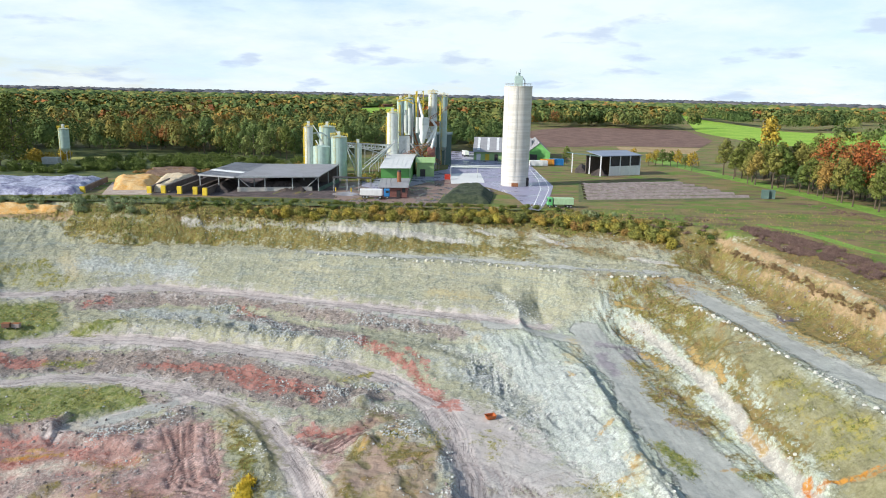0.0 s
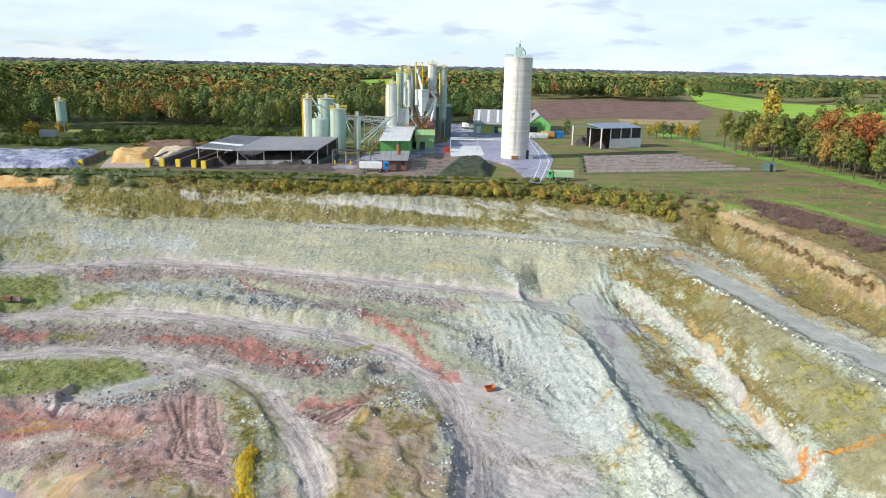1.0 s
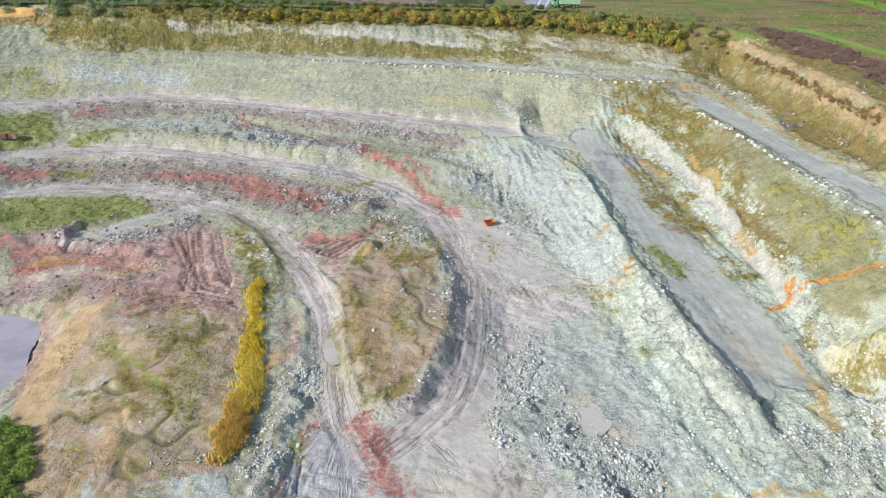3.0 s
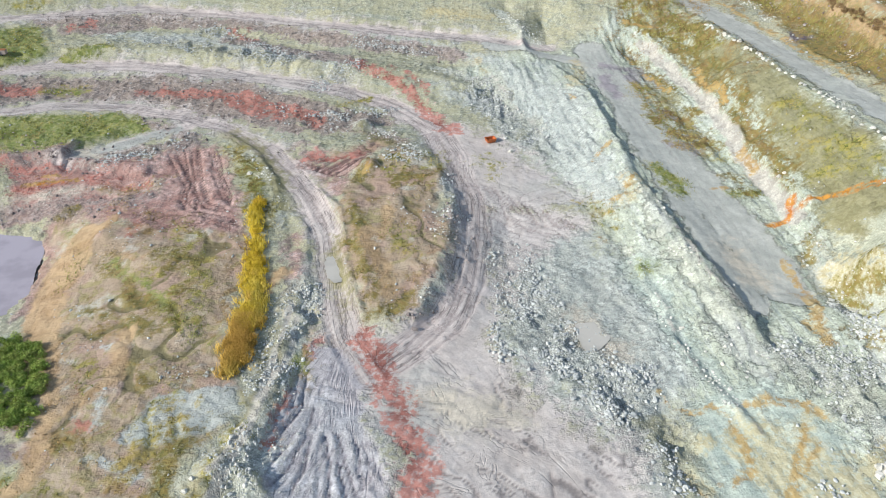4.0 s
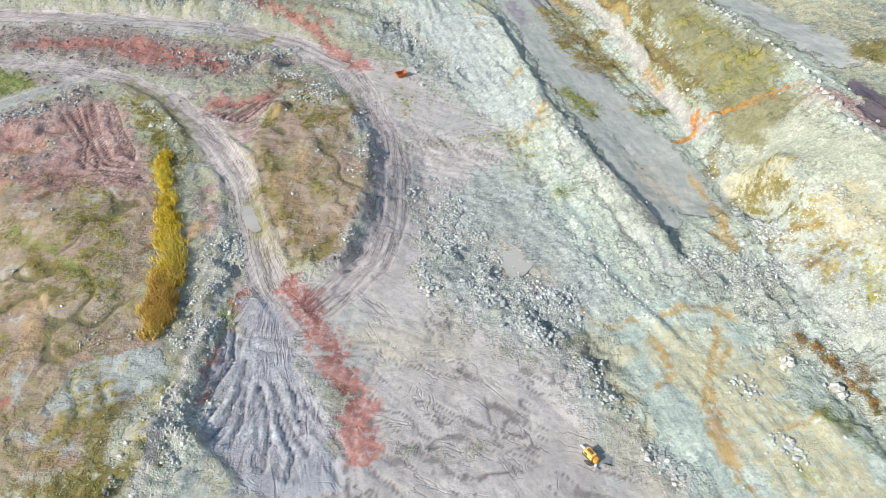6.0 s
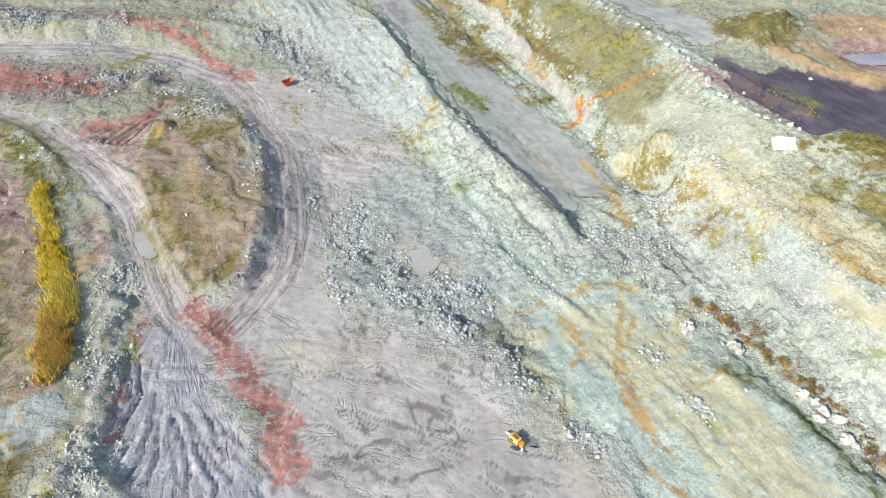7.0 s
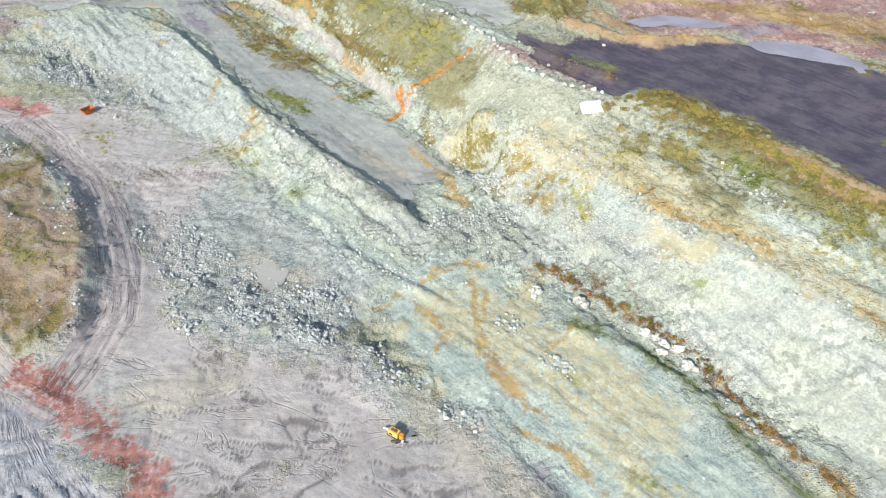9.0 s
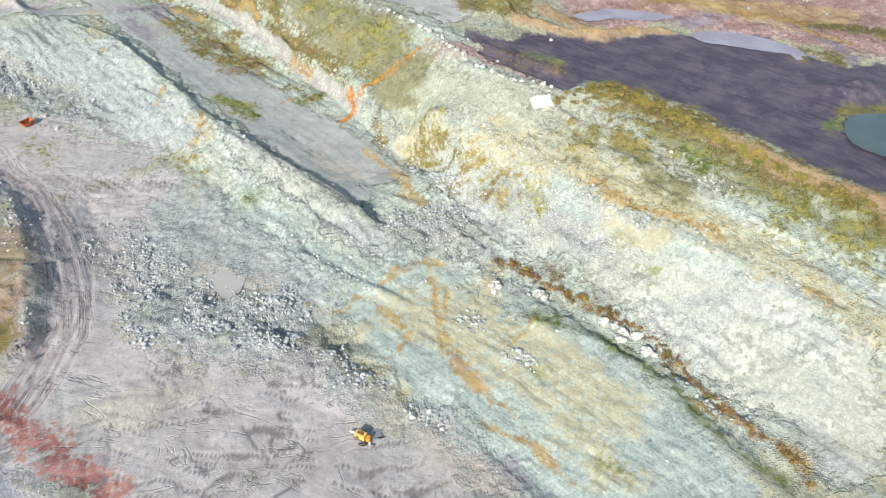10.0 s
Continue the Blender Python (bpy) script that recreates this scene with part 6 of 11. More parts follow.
COVER.append(('brown', 2.2, [(66.8, 189.0), (73.0, 186.5), (75.8, 174.5), (76.2, 159.1)]))
COVER.append(('brown', 2.0, [(74.4, 174.0), (75.9, 158.0), (77.4, 145.0), (79.5, 131.2), (80.0, 121.0)]))
COVER.append(('turf', 1.5, [(64.9, 182.4), (71.9, 182.5), (74.7, 164.2), (74.0, 150.3), (74.6, 143.7)]))
COVER.append(('turf', 1.3, [(74.6, 134.1), (75.9, 124.4)]))
COVER.append(('violet', 1.4, [(72.4, 140.2), (76.6, 138.4)]))
COVER.append(('white', 0.9, [(70.2, 175.8), (71.0, 164.9), (71.0, 153.6)]))
COVER.append(('white', 0.8, [(77.3, 133.0), (76.5, 127.4)]))
COVER.append(('ochre', 0.6, [(52.6, 172.8), (61.3, 172.9)]))
COVER.append(('ochre', 0.3, [(65.4, 168.3), (67.7, 156.5), (69.7, 143.2), (72.0, 129.0)]))
COVER.append(('brown', 1.5, [(57.4, 154.7), (59.9, 139.8), (60.8, 130.7)]))
COVER.append(('brown', 1.6, [(52.9, 168.3), (56.0, 160.1)]))
COVER.append(('turf', 1.0, [(54.6, 143.5), (56.6, 136.4)]))
COVER.append(('brown', 1.2, [(50.3, 163.1), (53.9, 157.2)]))
COVER.append(('turf', 1.2, [(59.4, 181.4), (67.5, 178.5)]))
COVER.append(('brown', 1.3, [(71.2, 185.7), (75.0, 176.0), (75.7, 160.5)]))
COVER.append(('scree', 2.0, [(-75.1, 103.4), (-69.1, 103.0), (-63.3, 101.3)]))
COVER.append(('scree', 1.0, [(-78.5, 112.2), (-73.1, 113.4), (-66.7, 113.1)]))
COVER.append(('scree', 1.0, [(-70.7, 119.1), (-68.5, 117.6), (-68.4, 115.0)]))
COVER.append(('mud', 0.8, [(-75.3, 106.5), (-67.6, 107.3), (-59.8, 107.8), (-50.4, 107.3)]))
COVER.append(('fire', 0.35, [(-71.3, 109.8), (-67.3, 109.8)]))
COVER.append(('turf', 0.6, [(-64.3, 100.9), (-61.9, 101.2)]))
COVER.append(('scree', 1.2, [(-62.3, 103.6), (-55.0, 103.0), (-49.4, 103.9)]))
COVER.append(('drape', 0, [(54.0, 93.0), (60.0, 92.0), (65.0, 72.0), (62.0, 56.0), (54.0, 62.0)]))
COVER.append(('scree', 1.3, [(74.8, 174.0), (76.3, 158.0), (77.8, 145.0), (79.9, 131.2), (80.4, 121.0)]))
COVER.append(('buff', 0, [(57.8, 94.5), (66.4, 87.9), (67.8, 64.9), (73.4, 58.7), (72.3, 33.3), (64.0, 36.6), (61.2, 56.1), (58.2, 71.2), (56.6, 86.8)]))
COVER.append(('sand', 3.2, [(96.0, 88.0), (108.0, 83.0), (126.0, 72.0)]))
COVER.append(('sand', 2.8, [(112.0, 72.0), (122.0, 60.0), (130.0, 52.0)]))
COVER.append(('turf', 1.2, [(118.0, 66.0), (124.0, 58.0)]))
COVER.append(('strata', 0, [(2, 152), (30, 162), (52, 176), (62, 150), (70, 100), (76, 60), (78, 8), (24, 16), (28, 50), (27, 80), (24, 104), (16, 130)]))


def spaced(low, high, near_step, far_step):
    """Grid lines between low and high, the spacing growing evenly."""
    out, v = [], low
    while v < high:
        out.append(v)
        v += near_step + (far_step - near_step) * (v - low) / (high - low)
    return out


def outward(start, sign, first, limit):
    out, v, d = [], start, first
    while abs(v) < limit:
        d *= 1.35
        v += sign * d
        out.append(v)
    return out


GX = np.array(sorted(outward(-132, -1, 2, 4800) + list(np.arange(-132, 132.1, 0.34)) + outward(132, 1, 2, 4800)))
GY = np.array(sorted(outward(14, -1, 1.5, 4800) + spaced(14, 226, 0.26, 0.54) + outward(226, 1, 1.5, 4800)))
PX, PY = (a.ravel() for a in np.meshgrid(GX, GY, indexing="ij"))
NX, NY = len(GX), len(GY)
FIELD = {}


def block(xs, ys, margin):
    """The part of the grid round some places: its indices, and the places of its points."""
    i = np.arange(np.searchsorted(GX, min(xs) - margin), np.searchsorted(GX, max(xs) + margin))
    j = np.arange(np.searchsorted(GY, min(ys) - margin), np.searchsorted(GY, max(ys) + margin))
    k = (i[:, None] * NY + j[None, :]).ravel()
    return k, PX[k], PY[k]


for cover_name, half, pts in COVER:
    if cover_name not in FIELD:
        FIELD[cover_name] = np.full(PX.shape, -6.0)
    k, qx, qy = block([p[0] for p in pts], [p[1] for p in pts], half + 6)
    w1 = 1.2 if half else 2.6
    w2 = 0.9
    if cover_name in ("chalk", "fan") or half and cover_name in ("fire", "ochre", "track", "lane", "sand"):
        w1, w2 = 0.5, 0.3
    qx, qy = qx + w1 * fractal(qx, qy, 11, 2, 81) + w2 * fractal(qx, qy, 3.0, 2, 83), qy + w1 * fractal(qx, qy, 11, 2, 85) + w2 * fractal(qx, qy, 3.0, 2, 87)
    if half:
        v = half - line_distance(qx, qy, pts)
    else:
        d = line_distance(qx, qy, pts + pts[:1])
        v = np.where(inside(qx, qy, pts), d, -d)
    FIELD[cover_name][k] = np.maximum(FIELD[cover_name][k], np.clip(v, -6, 6))
edge = line_distance(PX, PY, PIT_OUTLINE + PIT_OUTLINE[:1])
FIELD["plateau"] = np.clip(np.where(inside(PX, PY, PIT_OUTLINE), -edge, edge) + 1.5, -6, 6)


def share(name, soft=1.0):
    return np.clip(FIELD[name] / soft * 0.5 + 0.5, 0, 1)


# tipped heaps and knolls: x, y, width, height
HUMMOCKS = [(-12.7, 110.9, 2.6, 1.3), (-7.1, 98.8, 2.2, 0.7), (-4.4, 113.9, 1.6, 0.6), (-15.3, 127.7, 2.4, 1.4), (-22.8, 118.8, 1.5, 0.6), (-40.6, 159.7, 1.6, 0.8), (-31.2, 156.6, 1.3, 0.7), (-45.9, 159.3, 1.2, 0.6), (17.9, 117.9, 1.5, 0.5), (-18.8, 46.4, 2, 0.8), (-23.2, 46.3, 2.2, 0.9), (73.8, 66.6, 2.5, 0.8), (103.0, 38.0, 4, 1.6), (108.2, 36.5, 3.5, 1.3), (31.5, 173.6, 2.5, 1.2), (39.1, 168.3, 2.2, 1.1), (82.4, 90.6, 5.5, 2.4), (88.4, 91.0, 5.0, 1.8)]
# sharp-crested banks, drawn from north to south: height, spread to the west, spread to the east, crest line
RIDGES = [
    (0.5, 3.0, 0.7, [(24.9, 148.9), (29.8, 140.4), (31.2, 125.6), (32.5, 115.5), (33.5, 103.4), (35.2, 94.4), (37.1, 86.5), (39.1, 80.3), (40.5, 74.4), (40.9, 66.8)]),
    (0.2, 4.2, 1.0, [(-20.2, 84.0), (-19.1, 77.5), (-19.0, 73.8), (-19.1, 68.5), (-19.6, 64.6), (-19.5, 60.3), (-20.0, 55.5), (-20.7, 52.2), (-21.5, 48.8), (-22.4, 44.6)]),
    (0.4, 2.6, 1.1, [(-20.7, 46.8), (-17.8, 45.1), (-15.8, 42.8), (-14.2, 39.9), (-13.4, 37.0)]),
    (0.3, 2.4, 0.8, [(2.4, 103.0), (2.1, 98.7), (1.6, 90.5), (-0.5, 82.1), (-1.9, 75.6), (-2.9, 72.6), (-5.7, 70.8)]),
    (0.35, 2.0, 0.9, [(-41.2, 125.4), (-34.2, 117.6), (-28.7, 108.1), (-26.2, 100.4)]),
    (0.5, 0.9, 0.9, [(-20.6, 104.0), (-16.1, 97.0), (-13.9, 85.7), (-12.2, 77.8), (-10.3, 72.3)]),
    (0.35, 2.4, 0.7, [(-24.1, 97.5), (-21.2, 94.0), (-19.5, 86.3), (-18.8, 81.0)]),
    (0.9, 4.5, 0.7, [(-64.7, 124.0), (-69.4, 121.6), (-70.2, 118.6), (-69.6, 115.6)]),
    (0.12, 2.2, 0.6, [(45.5, 38.6), (47.7, 36.1), (49.0, 32.0), (50.6, 29.2), (50.4, 24.9), (50.1, 21.5), (49.1, 17.3), (49.2, 12.6), (48.8, 8.8)]),
    (1.3, 1.0, 3.5, [(47.2, 160.8), (50.6, 147.0), (52.8, 135.0), (53.9, 124.0), (54.2, 114.0), (55.2, 105.5), (56.2, 97.0), (56.4, 93.0)]),
    (0.5, 1.6, 1.1, [(29.4, 83.5), (30.8, 74.2), (30.8, 67.6), (32.5, 60.4), (34.7, 56.1), (36.0, 52.1)]),
    (1.1, 2.5, 1.6, [(82.4, 84.0), (86.0, 76.4), (90.5, 72.0), (96.0, 71.4), (100.6, 68.0)]),
    (0.7, 2.0, 1.2, [(71.4, 80.0), (72.6, 74.0), (73.8, 66.4)]),
]
RUT = np.zeros(PX.shape)


def press_ruts(pts, gauge, wide, deep):
    """Two wheel or track marks along a line, deepest in their middle."""
    k, qx, qy = block([p[0] for p in pts], [p[1] for p in pts], gauge + 2)
    if len(k):
        d = np.abs(line_distance(qx, qy, pts) - gauge / 2)
        RUT[k] = np.maximum(RUT[k], np.clip(1 - d / wide, 0, 1) * deep)


def wander(rng, x, y, heading, bend, steps, stride=2.0):
    pts = [(x, y)]
    for _ in range(steps):
        heading += bend + rng.uniform(-0.09, 0.09)
        x, y = x + stride * math.cos(heading), y + stride * math.sin(heading)
        pts.append((x, y))
    return pts


FAN = [
    [(-15.8, 61.4), (-15.7, 56.5), (-17.5, 52.4), (-19.2, 49.3)], [(-14.3, 56.7), (-14.6, 52.4), (-16.0, 47.7), (-17.4, 45.5)],
    [(-13.9, 52.5), (-14.0, 48.5), (-14.9, 44.9)], [(-12.2, 52.5), (-11.3, 47.7), (-11.1, 44.8), (-11.5, 41.5)],
    [(-11.3, 52.9), (-9.8, 49.0), (-8.5, 45.6), (-7.1, 42.9)], [(-9.0, 52.1), (-8.0, 47.8), (-7.6, 45.7)], [(-16.9, 65.2), (-17.4, 59.8), (-18.7, 53.1)],
    [(-10.7, 49.3), (-9.6, 45.7), (-8.5, 42.8), (-9.1, 40.2)], [(-15.7, 53.3), (-17.0, 50.0), (-18.1, 46.6)], [(-7.0, 49.5), (-4.9, 45.6), (-3.0, 42.3)],
]
BANK_TRACKS = [
    [(-49.5, 117.7), (-44.0, 107.9), (-39.8, 98.4)], [(-47.7, 118.7), (-43.6, 108.1), (-41.9, 98.9)], [(-45.7, 119.4), (-42.0, 107.9), (-38.4, 99.9), (-34.7, 98.2)],
    [(-42.4, 119.2), (-39.0, 109.7), (-34.5, 99.5)], [(-48.9, 93.9), (-44.6, 97.0), (-39.1, 97.4), (-32.2, 95.0)], [(-46.9, 90.5), (-42.7, 94.0), (-36.6, 95.0), (-30.9, 93.3)],
]


def rough_line(rng, pts, off, jitter):
    """A line cut into short lengths, shifted sideways and shaken."""
    out = []
    for (x0, y0), (x1, y1) in zip(pts[:-1], pts[1:]):
        n = math.hypot(x1 - x0, y1 - y0)
        for k in range(4):
            u = k / 4
            out.append((x0 + (x1 - x0) * u - (y1 - y0) / n * off + rng.uniform(-jitter, jitter), y0 + (y1 - y0) * u + (x1 - x0) / n * off + rng.uniform(-jitter, jitter)))
    return out + [pts[-1]]


def lay_ruts():
    rng = random.Random(5)
    # along the haul roads, several passes side by side
    for name, half, pts in COVER:
        if name in ("track", "lane") and half:
            for off in ((-1.3, -0.6, 0.2, 0.9, 1.4) if name == "track" else (-0.7, 0.9)):
                line = []
                for n, (x, y) in enumerate(pts):
                    ax, ay = pts[max(n - 1, 0)]
                    bx, by = pts[min(n + 1, len(pts) - 1)]
                    s = math.hypot(bx - ax, by - ay) or 1
                    o = off + rng.uniform(-0.5, 0.5)
                    line.append((x - (by - ay) / s * o, y + (bx - ax) / s * o))
                press_ruts(line, 1.9, 0.40, rng.uniform(0.35, 0.85))
    # turning marks over the floor
    for _ in range(30):
        x, y = rng.uniform(-24, 30), rng.uniform(26, 112)
        press_ruts(wander(rng, x, y, rng.choice((1.7, 2.1, -0.5, 0.3, 2.6)) + rng.uniform(-0.5, 0.5), rng.uniform(-0.10, 0.10), rng.randint(4, 9)), 2.0, 0.34, rng.uniform(0.25, 0.7))
    # fan of washed gullies below the road's end
    for line in FAN:
        press_ruts(rough_line(rng, line, 0, 0.18), 0.0, 0.46, 1.0)
        for _ in range(2):
            o = rng.choice((-1, 1)) * rng.uniform(0.6, 1.2)
            press_ruts(rough_line(rng, line, o, 0.25)[rng.randrange(3):], 0.0, 0.34, rng.uniform(0.45, 0.8))
    # machine tracks down the mauve bank, and over the crossing
    for line in BANK_TRACKS:
        for o in (-0.75, 0.0, 0.7):
            press_ruts(rough_line(rng, line, o + rng.uniform(-0.2, 0.2), 0.1), 0.0, 0.36, rng.uniform(0.6, 1.0))
    press_ruts([(5.8, 105.4), (5.4, 94.0), (4.6, 83.8), (3.0, 75.2), (-3.0, 67.0)], 2.0, 0.42, 0.9)
    press_ruts([(7.6, 104.0), (7.4, 94.0), (6.2, 83.0), (3.6, 74.0), (-2.0, 66.0)], 2.0, 0.38, 0.7)
    # turning marks that leave the road like the barbs of a feather
    for n in range(20):
        u = n / 19
        x, y = 7.2 + 17.0 * u, 107.4 - 12.8 * u
        press_ruts(wander(rng, x, y, -1.35 + rng.uniform(-0.15, 0.15), rng.uniform(0.0, 0.12), rng.randint(3, 5), 1.6), 0.0, 0.42, rng.uniform(0.5, 0.95))
    for n in range(8):
        press_ruts(wander(rng, -26 + 1.2 * n, 113 - 0.5 * n, 0.35 + 0.05 * n, 0.04, 6), 1.4, 0.5, rng.uniform(0.7, 1.0))
    for n in range(16):
        press_ruts(wander(rng, 2 + rng.uniform(-1, 3), 108 - n, -0.4 + rng.uniform(-0.25, 0.25), rng.uniform(-0.12, 0.02), 9), 2.0, 0.34, rng.uniform(0.25, 0.7))


lay_ruts()
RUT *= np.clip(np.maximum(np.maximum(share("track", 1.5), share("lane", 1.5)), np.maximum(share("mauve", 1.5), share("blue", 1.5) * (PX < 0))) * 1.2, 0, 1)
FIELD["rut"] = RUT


def stream_fields():
    """Values that stay level along the way wheels or water run: streaks in the ground follow them."""
    FIELD["sweep"] = PX * 0.817 + PY * 0.577 + 5.0 * fractal(PX, PY, 16, 2, 91)
    FIELD["spoke"] = np.arctan2(PX + 11.5, 72.5 - PY) * 16 + 0.5 * fractal(PX, PY, 4, 2, 93)
    offset, nearest = np.zeros(PX.shape), np.full(PX.shape, 9.0)
    for name, half, pts in COVER:
        if name in ("track", "lane") and half:
            k, qx, qy = block([p[0] for p in pts], [p[1] for p in pts], half + 3)
            for (x0, y0), (x1, y1) in zip(pts[:-1], pts[1:]):
                dx, dy = x1 - x0, y1 - y0
                n = math.hypot(dx, dy) + 1e-9
                s = np.clip(((qx - x0) * dx + (qy - y0) * dy) / n / n, 0, 1)
                d = np.hypot(qx - x0 - s * dx, qy - y0 - s * dy)
                side = ((qx - x0) * dy - (qy - y0) * dx) / n
                near = d - half < nearest[k]
                nearest[k] = np.where(near, d - half, nearest[k])
                offset[k] = np.where(near, np.sign(side) * d, offset[k])
    FIELD["offset"] = offset + 0.35 * fractal(PX, PY, 5, 2, 95)
    FIELD["on_road"] = np.clip(-nearest, -6, 6)


stream_fields()


def slump_folds():
    """Tension cracks and folds that run over the slumped clay mounds."""
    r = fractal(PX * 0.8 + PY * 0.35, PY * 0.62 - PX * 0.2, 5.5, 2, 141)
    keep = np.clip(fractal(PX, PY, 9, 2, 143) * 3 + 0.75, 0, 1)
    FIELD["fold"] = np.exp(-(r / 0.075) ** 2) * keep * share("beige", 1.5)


slump_folds()


def saw(n):
    """Steps with a slow fall and a sharp rise, of height one, round zero; and how near a place is to the rise."""
    f = n - np.floor(n)
    rise = np.clip((f - 0.78) / 0.22, 0, 1)
    rise = rise * rise * (3 - 2 * rise)
    return rise - f, np.exp(-((f - 0.89) / 0.06) ** 2)


def mud_lobes():
    """Lobes of pushed mud on the pit floor, lapping over one another with low sharp fronts."""
    u, v = PX * 0.80 - PY * 0.60, PX * 0.60 + PY * 0.80
    u, v = u + 1.5 * fractal(PX, PY, 5, 2, 161), v + 1.5 * fractal(PX, PY, 5, 2, 163)
    step, front = saw(v * 0.30 + fractal(v, u * 0.6, 4.0, 3, 165) * 1.7)
    keep = np.clip(fractal(PX, PY, 4.5, 2, 167) * 4 + 0.9, 0, 1)
    mud = [(-2.5, 57.0), (8.0, 62.0), (15.0, 61.0), (24.0, 52.0), (27.0, 38.0), (30.0, 24.0), (14.0, 14.0), (-8.0, 24.0), (-8.0, 40.0)]
    d = line_distance(PX, PY, mud + mud[:1])
    zone = np.clip(np.where(inside(PX, PY, mud), d, -d) / 4 + 0.7, 0, 1) * keep * share("track", 1.5)
    small, edge_line = saw(u * 0.26 + v * 0.34 + fractal(v, u * 0.7, 2.6, 3, 169) * 1.5)
    keep = np.clip(fractal(PX, PY, 5, 2, 173) * 4 + 0.4, 0, 1)
    # mask for the shade of lobe fronts and cracks, put into the colour
    FIELD["crack_shade"] = np.clip(1.8 * np.maximum(front, 0.85 * edge_line * keep) * zone, 0, 1)
    return (step + 0.45 * small * keep) * zone


LOBES = mud_lobes()


# shallow pond below the mound and puddles beside the clay floor: shores, and depth under the rim
LONG_PUDDLE = [(91.6, 80.7), (98.1, 80.4), (103.7, 76.4), (107.4, 69.6), (103.0, 70.4), (98.2, 75.0), (92.3, 76.6)]
WIDE_PUDDLE = [(103.3, 65.6), (110.6, 62.0), (113.6, 54.9), (113.9, 49.8), (110.6, 49.0), (107.8, 54.6), (102.4, 60.0)]
POND = [(-50.0, 39.6), (-46.8, 41.2), (-44.1, 41.8), (-41.5, 42.7), (-37.5, 41.9), (-33.7, 39.9), (-31.8, 37.9), (-30.4, 34.5), (-34.0, 28.0), (-46.0, 27.0), (-53.0, 33.0)]
BASINS = [(POND, -27.0), (LONG_PUDDLE, None), (WIDE_PUDDLE, None)]
WATER = []


